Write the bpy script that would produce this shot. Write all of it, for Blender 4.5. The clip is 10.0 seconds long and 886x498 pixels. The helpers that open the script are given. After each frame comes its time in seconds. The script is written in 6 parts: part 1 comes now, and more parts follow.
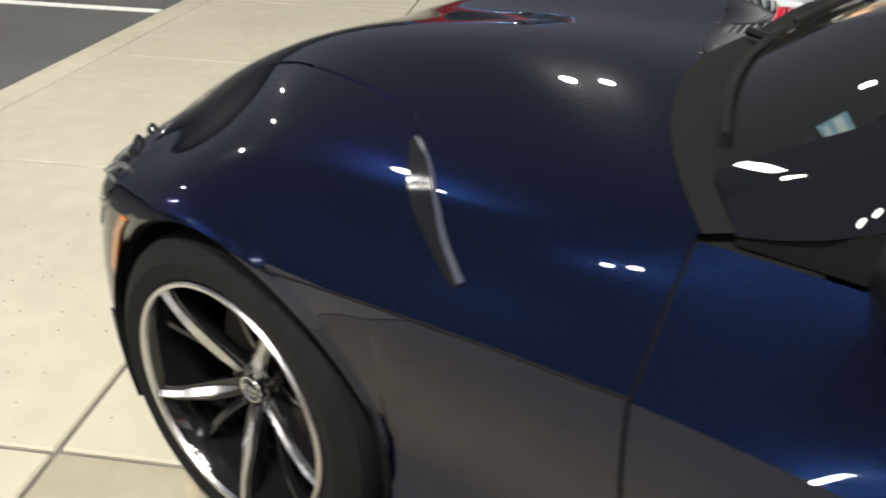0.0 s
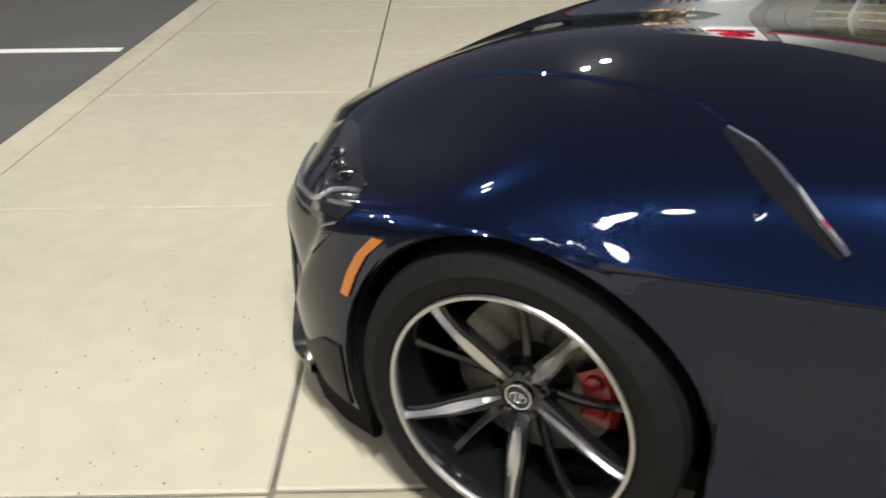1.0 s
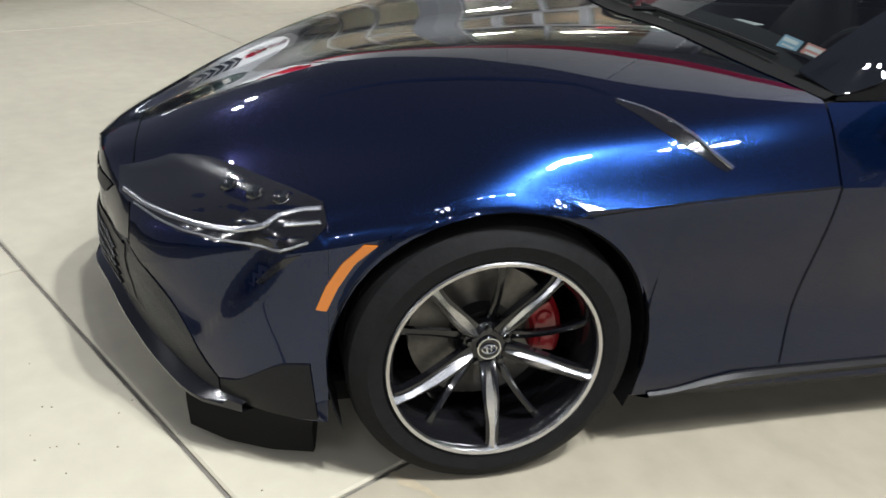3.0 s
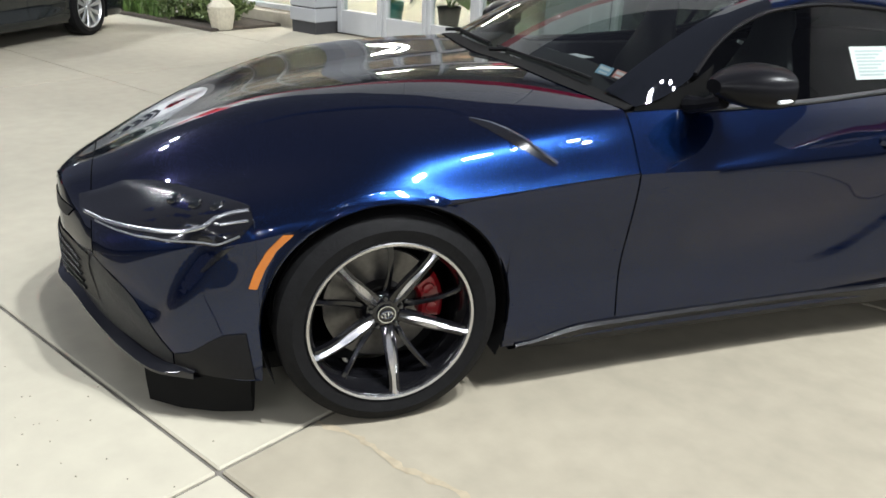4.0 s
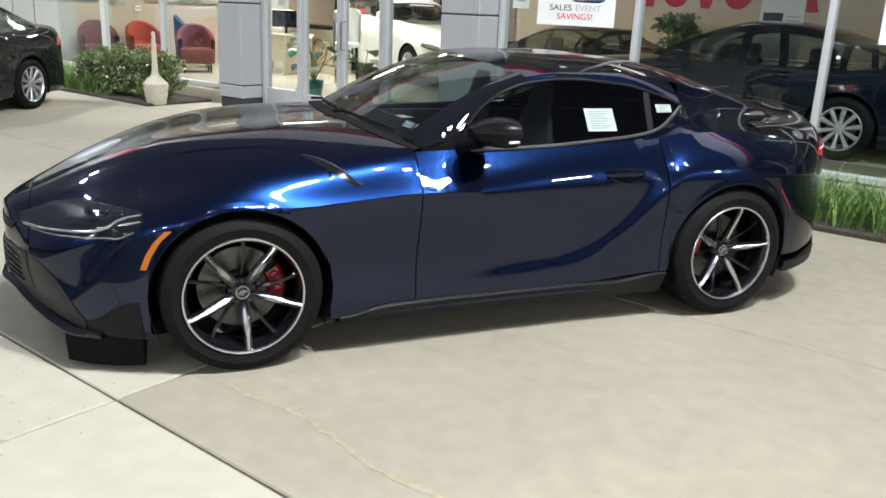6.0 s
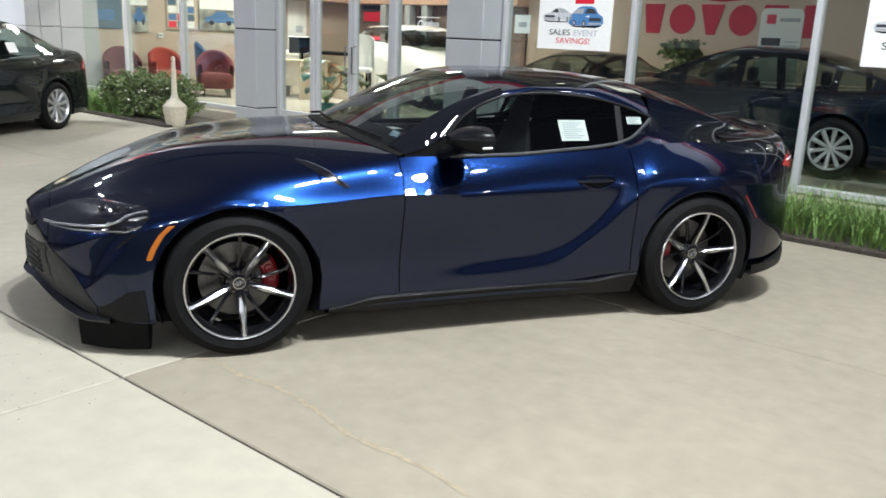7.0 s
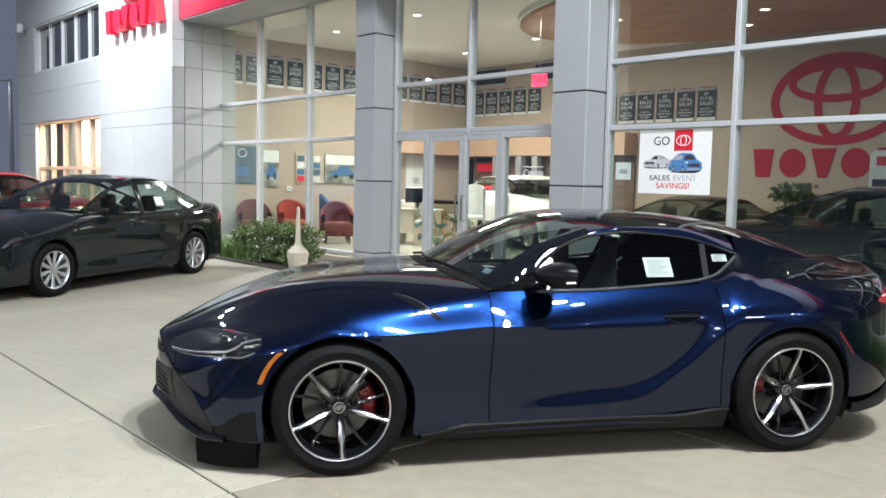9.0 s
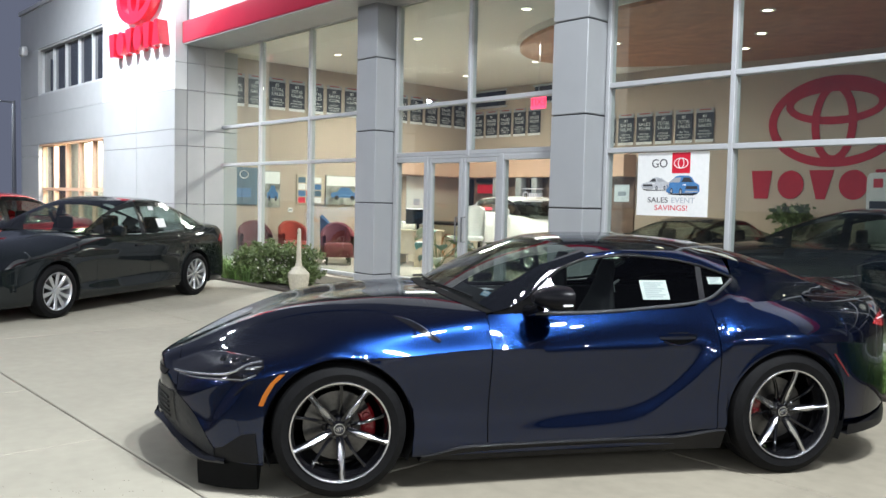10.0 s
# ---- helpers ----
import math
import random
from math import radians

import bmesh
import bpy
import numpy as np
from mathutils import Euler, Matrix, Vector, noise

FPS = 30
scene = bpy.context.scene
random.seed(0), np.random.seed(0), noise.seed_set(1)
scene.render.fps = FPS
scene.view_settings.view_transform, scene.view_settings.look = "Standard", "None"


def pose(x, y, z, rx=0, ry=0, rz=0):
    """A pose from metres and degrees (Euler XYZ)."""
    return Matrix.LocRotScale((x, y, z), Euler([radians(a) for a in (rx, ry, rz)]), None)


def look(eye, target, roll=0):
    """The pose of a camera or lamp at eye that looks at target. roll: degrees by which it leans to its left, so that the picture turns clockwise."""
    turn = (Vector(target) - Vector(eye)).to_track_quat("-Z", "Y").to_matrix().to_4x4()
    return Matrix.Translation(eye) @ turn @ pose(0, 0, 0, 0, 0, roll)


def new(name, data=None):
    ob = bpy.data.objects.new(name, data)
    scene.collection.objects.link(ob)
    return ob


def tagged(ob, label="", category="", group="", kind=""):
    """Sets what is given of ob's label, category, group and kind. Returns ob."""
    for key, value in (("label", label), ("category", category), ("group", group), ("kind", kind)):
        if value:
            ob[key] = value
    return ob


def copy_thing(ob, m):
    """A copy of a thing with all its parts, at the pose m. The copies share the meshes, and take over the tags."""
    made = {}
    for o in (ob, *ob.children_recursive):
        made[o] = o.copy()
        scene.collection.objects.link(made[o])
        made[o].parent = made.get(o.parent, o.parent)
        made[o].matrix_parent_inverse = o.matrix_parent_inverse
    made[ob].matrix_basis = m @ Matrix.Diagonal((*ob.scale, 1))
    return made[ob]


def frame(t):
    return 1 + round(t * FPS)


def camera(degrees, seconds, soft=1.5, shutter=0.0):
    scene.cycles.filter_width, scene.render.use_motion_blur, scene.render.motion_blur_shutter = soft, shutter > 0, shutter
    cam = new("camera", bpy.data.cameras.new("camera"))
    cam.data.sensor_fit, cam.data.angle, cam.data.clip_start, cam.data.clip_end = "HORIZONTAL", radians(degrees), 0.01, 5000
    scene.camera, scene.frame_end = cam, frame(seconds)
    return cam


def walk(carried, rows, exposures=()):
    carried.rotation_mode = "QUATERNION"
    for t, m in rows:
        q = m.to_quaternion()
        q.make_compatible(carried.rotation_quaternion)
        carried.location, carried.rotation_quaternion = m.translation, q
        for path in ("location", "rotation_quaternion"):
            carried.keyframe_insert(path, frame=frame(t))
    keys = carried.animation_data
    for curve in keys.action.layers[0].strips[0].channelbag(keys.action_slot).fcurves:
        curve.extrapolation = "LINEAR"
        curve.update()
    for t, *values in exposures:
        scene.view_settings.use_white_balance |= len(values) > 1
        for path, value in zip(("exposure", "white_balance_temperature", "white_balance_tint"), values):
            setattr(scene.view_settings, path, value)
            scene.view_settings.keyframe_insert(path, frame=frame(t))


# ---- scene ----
cam = camera(56.5, 10.0, shutter=0.35)
PATH = [
    (0, (1.032, -1.651, 1.321), (-0.017, -0.236, 0.373), 1.9),
    (0.5, (0.78, -1.943, 1.32), (-0.226, -0.445, 0.456), 0.4),
    (1, (0.501, -2.041, 1.3), (-0.37, -0.486, 0.392), -0.7),
    (1.5, (0.233, -2.164, 1.295), (-0.585, -0.622, 0.318), 0.6),
    (2, (0.025, -2.319, 1.299), (-0.297, -0.549, 0.425), 5.3),
    (2.2, (-0.042, -2.324, 1.302), (-0.199, -0.518, 0.455), 4.0),
    (3.3, (-0.577, -2.497, 1.352), (-0.013, -0.772, 0.511), 4.0),
    (3.5, (-0.566, -2.642, 1.384), (0.033, -0.924, 0.551), 3.4),
    (4, (-0.565, -2.958, 1.411), (0.046, -1.205, 0.668), 2.1),
    (4.5, (-0.654, -3.219, 1.435), (0.004, -1.465, 0.732), 2.8),
    (5, (-0.776, -3.51, 1.467), (-0.063, -1.763, 0.805), 3.4),
    (5.5, (-0.59, -3.853, 1.489), (0.128, -2.084, 0.893), 2.4),
    (5.7, (-0.522, -3.955, 1.502), (0.21, -2.189, 0.917), 2.4),
    (6.8, (-0.456, -4.502, 1.466), (0.279, -2.712, 0.961), 2.8),
    (7, (-0.44, -4.516, 1.459), (0.262, -2.712, 0.956), 2.5),
    (7.5, (-0.353, -4.613, 1.445), (0.213, -2.758, 0.956), 1.9),
    (8, (-0.327, -4.707, 1.437), (0.135, -2.811, 0.999), 1.4),
    (8.5, (-0.364, -4.786, 1.441), (0.071, -2.856, 1.151), 1.2),
    (9, (-0.395, -4.823, 1.445), (0.045, -2.879, 1.281), 1.3),
    (9.5, (-0.407, -4.865, 1.459), (0.033, -2.918, 1.325), 1.2),
    (10, (-0.401, -4.885, 1.465), (0.037, -2.937, 1.35), 1.3),
]
walk(cam, [(t, look(eye, target, roll)) for t, eye, target, roll in PATH],
     exposures=((0, 1.20, 7100, 10), (1.0, 1.08, 7050, 10), (2.2, 1.03, 6600, 10), (3.5, 1.28, 6350, 10), (5.0, 1.19, 6300, 10), (5.7, 1.19, 6250, 10), (7.0, 1.06, 6200, 10), (9.0, 1.07, 6130, 10), (10.0, 1.05, 6100, 10)))

# ---- night sky and the lot's lamps ----
world = bpy.data.worlds.new("night_sky")
scene.world = world
world.use_nodes = True
world.node_tree.nodes["Background"].inputs[0].default_value = (0.064, 0.069, 0.092, 1)
world.node_tree.nodes["Background"].inputs[1].default_value = 1.0

# The building stands turned against the car: u runs along its front, d into it.
TURN = radians(-60.4)
SITE = Matrix.Rotation(TURN, 4, "Z")


def site(u, d, z=0.0):
    return SITE @ Vector((u, d, z))


def area_lamp(name, at, to, watts, size, colour=(1, 0.95, 0.86), size_y=None, spread=180):
    data = bpy.data.lights.new(name, "AREA")
    data.shape = "RECTANGLE" if size_y else "DISK"
    data.energy, data.size, data.color, data.spread = watts, size, colour, radians(spread)
    if size_y:
        data.size_y = size_y
    ob = new(name, data)
    ob.matrix_world = look(at, to)
    return ob


# pole lights of the parking lot: a row of heads over the kerb, some past the nose and a pair before the wing
LED_WHITE = (0.965, 0.985, 0.985)
for at, watts in (((0.5, -4.7, 9.0), 35), ((1.5, -4.5, 9.0), 325), ((2.7, -4.3, 9.0), 415)):
    area_lamp("lot_light", at, (0.2, 0, 0), watts, 0.42, LED_WHITE)
for at, watts in (((4.4, -5.3, 9.2), 36), ((5.2, -6.2, 9.2), 18)):
    area_lamp("lot_light", at, (-0.6, -0.6, 0), watts, 0.42, LED_WHITE, spread=88)
for at in ((-3.4, -7.2, 9.2), (-2.6, -6.9, 9.2)):
    area_lamp("lot_light", at, (-1.5, -1.0, 0), 14, 0.42, LED_WHITE)
for at in ((-7.4, 0.6, 9.0), (-7.0, -0.4, 9.0)):
    area_lamp("lot_light", at, (-3.0, 0.5, 0), 22, 0.42, LED_WHITE)
for at in ((-7.2, 10.6, 9.0), (-6.6, 11.6, 9.0)):
    area_lamp("lot_light", at, tuple(site(-14.0, 3.4, 3.0)), 215, 0.45, LED_WHITE, spread=100)
for at in ((-7.3, 10.5, 9.1), (-6.7, 11.5, 9.1)):
    area_lamp("lot_light", at, (0, 0, 0), 60, 0.40, LED_WHITE)
# further poles across the lot
for at in ((-18, -26, 9), (-9, -34, 9), (6, -38, 9), (17, -30, 9), (26, -18, 9), (-30, -8, 9)):
    area_lamp("far_lot_light", at, (0, 0, 1), 150, 0.42, (1, 0.97, 0.92))
for at in ((-25, -19, 8), (-33, -13, 8), (-41, -3, 16), (-28, 5, 12.5), (-36, 13, 15), (-22, -6, 8), (-46, 24, 9), (-19, -13, 8)):
    area_lamp("far_lot_light", at, (0, 0, 1), 100, 0.30, LED_WHITE)
for at in ((-13, -21, 8), (-4, -24, 8), (1, -19, 7), (8, -22, 8), (13, -16, 7), (20, -24, 9), (0, -46, 10), (12, -44, 10)):
    area_lamp("far_lot_light", at, (0, 0, 1), 80, 0.34, LED_WHITE)

# ---- materials ----
def material(name, colour, rough=0.5, metal=0.0, coat=0.0, grain=0.0, scale=20.0, bump=0.0, stain=0.0, stain_scale=1.0,
             spec=0.5, emit=None, power=0.0, vary=0.0, dark=None, rough_vary=0.0):
    """A principled surface, with grain and stains of two sizes, fine relief and a shade of its own for each piece."""
    m = bpy.data.materials.new(name)
    m.use_nodes = True
    n, l = m.node_tree.nodes, m.node_tree.links
    b = n["Principled BSDF"]
    b.inputs["Base Color"].default_value = (*colour, 1)
    b.inputs["Roughness"].default_value, b.inputs["Metallic"].default_value = rough, metal
    b.inputs["Coat Weight"].default_value, b.inputs["Coat Roughness"].default_value = coat, 0.02
    b.inputs["Specular IOR Level"].default_value = spec
    if emit:
        b.inputs["Emission Color"].default_value = (*emit, 1)
        b.inputs["Emission Strength"].default_value = power
    co = n.new("ShaderNodeTexCoord")
    last = None

    def noise_node(size, detail=5.0):
        t = n.new("ShaderNodeTexNoise")
        t.inputs["Scale"].default_value, t.inputs["Detail"].default_value = size, detail
        l.new(co.outputs["Object"], t.inputs["Vector"])
        return t

    def shade(source, low, high):
        nonlocal last
        r = n.new("ShaderNodeMapRange")
        r.inputs["From Min"].default_value, r.inputs["From Max"].default_value = 0.3, 0.7
        r.inputs["To Min"].default_value, r.inputs["To Max"].default_value = low, high
        l.new(source, r.inputs["Value"])
        mix = n.new("ShaderNodeMix")
        mix.data_type, mix.blend_type = "RGBA", "MULTIPLY"
        mix.inputs[0].default_value = 1
        if last is None:
            mix.inputs[6].default_value = (*colour, 1)
        else:
            l.new(last, mix.inputs[6])
        l.new(r.outputs[0], mix.inputs[7])
        last = mix.outputs[2]

    if grain:
        g = noise_node(scale)
        shade(g.outputs[0], 1 - grain, 1 + grain)
    if stain:
        shade(noise_node(stain_scale, 6).outputs[0], 1 - stain, 1 + stain * 0.6)
    if vary:
        info = n.new("ShaderNodeObjectInfo")
        shade(info.outputs["Random"], 1 - vary, 1 + vary)
    if last is not None:
        l.new(last, b.inputs["Base Color"])
    if rough_vary:
        r = n.new("ShaderNodeMapRange")
        r.inputs["To Min"].default_value, r.inputs["To Max"].default_value = max(0, rough - rough_vary), rough + rough_vary
        l.new(noise_node(scale * 0.3).outputs[0], r.inputs["Value"])
        l.new(r.outputs[0], b.inputs["Roughness"])
    if bump:
        k = n.new("ShaderNodeBump")
        k.inputs["Strength"].default_value, k.inputs["Distance"].default_value = bump, 0.01
        l.new(noise_node(scale * 2, 8).outputs[0], k.inputs["Height"])
        l.new(k.outputs[0], b.inputs["Normal"])
    return m


def glass(name, tint=(0.9, 0.95, 0.93), mirror=0.05):
    """A thin pane: see-through, with a mirror's share by Fresnel."""
    m = bpy.data.materials.new(name)
    m.use_nodes = True
    n, l = m.node_tree.nodes, m.node_tree.links
    n.remove(n["Principled BSDF"])
    clear, gloss, mix, face = (n.new("ShaderNode" + k) for k in ("BsdfTransparent", "BsdfGlossy", "MixShader", "LayerWeight"))
    power, share = n.new("ShaderNodeMath"), n.new("ShaderNodeMapRange")
    clear.inputs[0].default_value = (*tint, 1)
    gloss.inputs["Roughness"].default_value = 0.01
    face.inputs["Blend"].default_value = 0.5
    power.operation = "POWER"
    power.inputs[1].default_value = 5.0
    share.inputs["To Min"].default_value, share.inputs["To Max"].default_value = mirror, 1.0
    l.new(face.outputs["Facing"], power.inputs[0])
    l.new(power.outputs[0], share.inputs["Value"])
    l.new(share.outputs[0], mix.inputs[0])
    l.new(clear.outputs[0], mix.inputs[1])
    l.new(gloss.outputs[0], mix.inputs[2])
    l.new(mix.outputs[0], n["Material Output"].inputs[0])
    return m


def paint(name, colour, metal=0.75, rough=0.34, coat=1.0):
    """Metallic car paint under clear lacquer, with fine flakes."""
    m = material(name, colour, rough, metal, coat)
    n, l = m.node_tree.nodes, m.node_tree.links
    b = n["Principled BSDF"]
    b.inputs["Specular IOR Level"].default_value = 0.5 * metal
    b.inputs["Specular Tint"].default_value = (0.12, 0.18, 0.24, 1)
    co, v, r = n.new("ShaderNodeTexCoord"), n.new("ShaderNodeTexVoronoi"), n.new("ShaderNodeMapRange")
    v.inputs["Scale"].default_value = 900
    l.new(co.outputs["Object"], v.inputs["Vector"])
    r.inputs["To Min"].default_value, r.inputs["To Max"].default_value = rough - 0.05, rough + 0.08
    l.new(v.outputs["Color"], r.inputs["Value"])
    l.new(r.outputs[0], b.inputs["Roughness"])
    return m


BLUE = paint("blue_lacquer", (0.0018, 0.0080, 0.036), 0.92, 0.222, 0.92)
BLACK_PAINT = paint("black_lacquer", (0.004, 0.0045, 0.006), 0.0, 0.4)
NAVY_PAINT = paint("navy_lacquer", (0.003, 0.006, 0.012), 0.2, 0.35)
WHITE_PAINT = paint("white_lacquer", (0.75, 0.75, 0.74), 0.0, 0.4)
RED_PAINT = paint("red_lacquer", (0.30, 0.01, 0.015), 0.3)
SKY_PAINT = paint("light_blue_lacquer", (0.10, 0.22, 0.42), 0.4)
GLOSS_BLACK = material("gloss_black", (0.005, 0.005, 0.006), 0.12, 0, 0.5, spec=0.3)
SATIN_BLACK = material("satin_black_plastic", (0.006, 0.006, 0.007), 0.42, spec=0.16, grain=0.2, scale=60, bump=0.05)
MESH_BLACK = material("black_grille_mesh", (0.006, 0.006, 0.007), 0.35, grain=0.5, scale=120, bump=0.8)
RUBBER = material("tyre_rubber", (0.0055, 0.0055, 0.0058), 0.68, spec=0.12, grain=0.25, scale=40, bump=0.15)
LINER = material("wheel_liner", (0.006, 0.006, 0.006), 0.9, spec=0.1)
DARK_BOLT = material("dark_steel_bolt", (0.08, 0.08, 0.08), 0.4, 1.0)
MACHINED = material("machined_alloy", (0.58, 0.58, 0.59), 0.27, 1.0, grain=0.06, scale=90)
SILVER_WHEEL = material("silver_wheel_paint", (0.55, 0.56, 0.57), 0.3, 0.8, grain=0.05)
DISC = material("brake_disc_iron", (0.114, 0.111, 0.108), 0.3, 0.9, grain=0.12, scale=70)
CALIPER = material("red_caliper", (0.19, 0.003, 0.007), 0.38, 0, 0.7)
SATIN_METAL = material("satin_trim_metal", (0.30, 0.31, 0.32), 0.28, 0.9)
TRIM_METAL = material("dark_trim_metal", (0.11, 0.115, 0.12), 0.34, 0.8)
CHROME = material("chrome", (0.75, 0.76, 0.78), 0.08, 1.0)
AMBER = material("amber_reflector", (0.36, 0.105, 0.007), 0.25, 0, 0.6)
RED_LENS = material("red_lamp_lens", (0.33, 0.008, 0.014), 0.12, 0, 0.8)
DIM_RED = material("dark_red_reflector", (0.11, 0.008, 0.012), 0.2, 0, 0.5)
LED = material("led_strip", (0.8, 0.83, 0.85), 0.15)
CAR_GLASS = glass("car_window_glass", (0.46, 0.52, 0.49), 0.03)
CLEAR_GLASS = glass("greenish_car_glass", (0.60, 0.68, 0.64), 0.05)
SCREEN_GLASS = glass("windscreen_glass", (0.52, 0.58, 0.55), 0.06)
DARK_GLASS = material("privacy_glass", (0.006, 0.007, 0.008), 0.04, 0, 0.6)
SHOP_GLASS = glass("shop_window_glass", (0.87, 0.92, 0.89), 0.09)
LEATHER = material("black_leather", (0.010, 0.010, 0.011), 0.5, spec=0.2, grain=0.2, scale=50, bump=0.1)
PAPER = material("white_paper", (0.78, 0.78, 0.76), 0.8, grain=0.03)
INK = material("grey_ink", (0.35, 0.36, 0.38), 0.8)
BLACK_INK = material("black_ink", (0.03, 0.03, 0.035), 0.7)
RED_INK = material("red_ink", (0.62, 0.02, 0.04), 0.6)
PRINT_SILVER = material("silver_car_print", (0.50, 0.51, 0.53), 0.7, grain=0.15, scale=60)
PRINT_BLUE = material("blue_car_print", (0.06, 0.19, 0.42), 0.7, grain=0.2, scale=60)
GREY_INK = material("pale_grey_ink", (0.42, 0.45, 0.50), 0.7)
CONCRETE = material("broom_finished_concrete", (0.36, 0.335, 0.264), 0.82, grain=0.05, scale=9, bump=0.12, stain=0.09, stain_scale=0.7, vary=0.012)
# worn tone, darkened further to put the lamps' falloff into the colour
DIMMED_OLD_CONCRETE = material("worn_and_dimmed_concrete", (0.250, 0.224, 0.168), 0.82, grain=0.08, scale=9, bump=0.12, stain=0.13, stain_scale=0.6, vary=0.012)
JOINT = material("joint_sealant", (0.12, 0.11, 0.095), 0.9, grain=0.3, scale=12)
KERB = material("kerb_concrete", (0.385, 0.352, 0.278), 0.85, grain=0.08, scale=11, bump=0.15, stain=0.12, stain_scale=1.2)
ASPHALT = material("asphalt", (0.085, 0.085, 0.08), 0.9, grain=0.35, scale=160, bump=0.5, stain=0.15, stain_scale=1.5)
ROAD_PAINT = material("white_road_paint", (0.70, 0.70, 0.66), 0.8, grain=0.12, scale=30)
PANEL = material("silver_composite_panel", (0.40, 0.41, 0.415), 0.42, 0.25, grain=0.03, scale=3, vary=0.012, rough_vary=0.04)
WHITE_PANEL = material("white_composite_panel", (0.72, 0.73, 0.735), 0.42, 0.0, grain=0.02, scale=2, vary=0.02)
PILLAR_PANEL = material("grey_composite_panel", (0.36, 0.37, 0.38), 0.45, 0.1, grain=0.025, scale=3, vary=0.03)
GASKET = material("black_gasket", (0.03, 0.03, 0.032), 0.7)
ALUMINIUM = material("anodised_aluminium", (0.50, 0.51, 0.52), 0.42, 0.3, grain=0.03, scale=8)
RED_BAND = material("red_fascia_metal", (0.50, 0.012, 0.045), 0.38, 0.0, 0.3, grain=0.04, scale=4)
RED_SIGN = material("red_sign_acrylic", (0.62, 0.012, 0.035), 0.3, 0, 0.3)
PLASTER = material("beige_wall_paint", (0.47, 0.378, 0.30), 0.8, grain=0.04, scale=5, bump=0.03)
CEILING = material("white_ceiling", (0.76, 0.73, 0.67), 0.85, grain=0.02, scale=6)
WOOD = material("orange_brown_wood_panel", (0.44, 0.20, 0.085), 0.45, grain=0.22, scale=6, stain=0.1, stain_scale=2)
TILE = material("beige_floor_tile", (0.48, 0.44, 0.38), 0.25, grain=0.06, scale=6)
FLOODLIT = material("warm_lamp_glow", (1, 0.9, 0.75), 0.5, emit=(1, 0.88, 0.70), power=6)
POLE_GLOW = material("led_lamp_glow", (1, 1, 1), 0.5, emit=(0.93, 0.97, 1), power=18)
EXIT_GLOW = material("exit_sign_red", (0.6, 0.02, 0.06), 0.4, emit=(1, 0.05, 0.12), power=1.6)
LEAF = material("shrub_leaf", (0.12, 0.165, 0.055), 0.55, grain=0.3, scale=9, stain=0.3, stain_scale=3)
GRASS = material("ornamental_grass", (0.12, 0.21, 0.045), 0.6, grain=0.3, scale=8, stain=0.25, stain_scale=4)
PETAL = material("white_flower", (0.62, 0.60, 0.52), 0.7)
SOIL = material("mulch", (0.05, 0.04, 0.03), 0.95, grain=0.4, scale=30, bump=0.6)
URN = material("beige_stoneware", (0.50, 0.46, 0.36), 0.7, grain=0.1, scale=25, bump=0.2)
TEAL = material("teal_leaf", (0.025, 0.15, 0.13), 0.4, grain=0.2, scale=9)
CHAIR_RED = material("red_upholstery", (0.36, 0.055, 0.035), 0.8, grain=0.15, scale=25)
CHAIR_DARK = material("maroon_upholstery", (0.13, 0.025, 0.03), 0.8, grain=0.15, scale=25)
CHAIR_BLUE = material("blue_upholstery", (0.05, 0.11, 0.22), 0.8, grain=0.15, scale=25)
DESK = material("pale_wood_desk", (0.50, 0.42, 0.31), 0.5, grain=0.1, scale=10)
BANNER = material("charcoal_banner", (0.028, 0.035, 0.045), 0.8, grain=0.08, scale=8)
SCENE_PRINT = material("printed_landscape", (0.30, 0.30, 0.26), 0.6, grain=0.5, scale=4, stain=0.5, stain_scale=2)
BLUE_PRINT = material("blue_print", (0.07, 0.13, 0.18), 0.7, grain=0.1)
RED_PRINT = material("dim_red_print", (0.20, 0.07, 0.06), 0.7, grain=0.1)
STRIP_METAL = material("bright_lamp_strip", (0.40, 0.41, 0.43), 0.25, 0.9)
STAIN = material("rust_stain", (0.285, 0.24, 0.165), 0.85, grain=0.15, scale=25)
DIM_INK = material("dim_print", (0.22, 0.23, 0.24), 0.7)
PALE_PRINT = material("pale_print", (0.52, 0.54, 0.56), 0.8)
RED_WALL = material("flat_red_wall_letters", (0.40, 0.012, 0.028), 0.75, spec=0.2, grain=0.05, scale=5)
CREAM = material("cream_counter_front", (0.66, 0.57, 0.43), 0.5, grain=0.05, scale=6)
PEACH = material("peach_soffit_and_lit_frame_tint", (0.62, 0.40, 0.28), 0.7, grain=0.05, scale=4)
BROWN_WALL = material("brown_office_wall", (0.19, 0.12, 0.085), 0.6, grain=0.25, scale=5, stain=0.3, stain_scale=2)
MIRROR_BLACK = material("black_mirror_cap", (0.005, 0.005, 0.006), 0.30, spec=0.14)
CHARCOAL_PAINT = paint("charcoal_lacquer", (0.008, 0.0102, 0.0108), 0.0, 0.35, 0.9)
GRIT = material("dark_grit", (0.20, 0.18, 0.14), 0.9, grain=0.3, scale=30)
DARK_WINDOW = material("dark_window_glass", (0.025, 0.028, 0.035), 0.06, 0, 0.4, grain=0.5, scale=0.9)


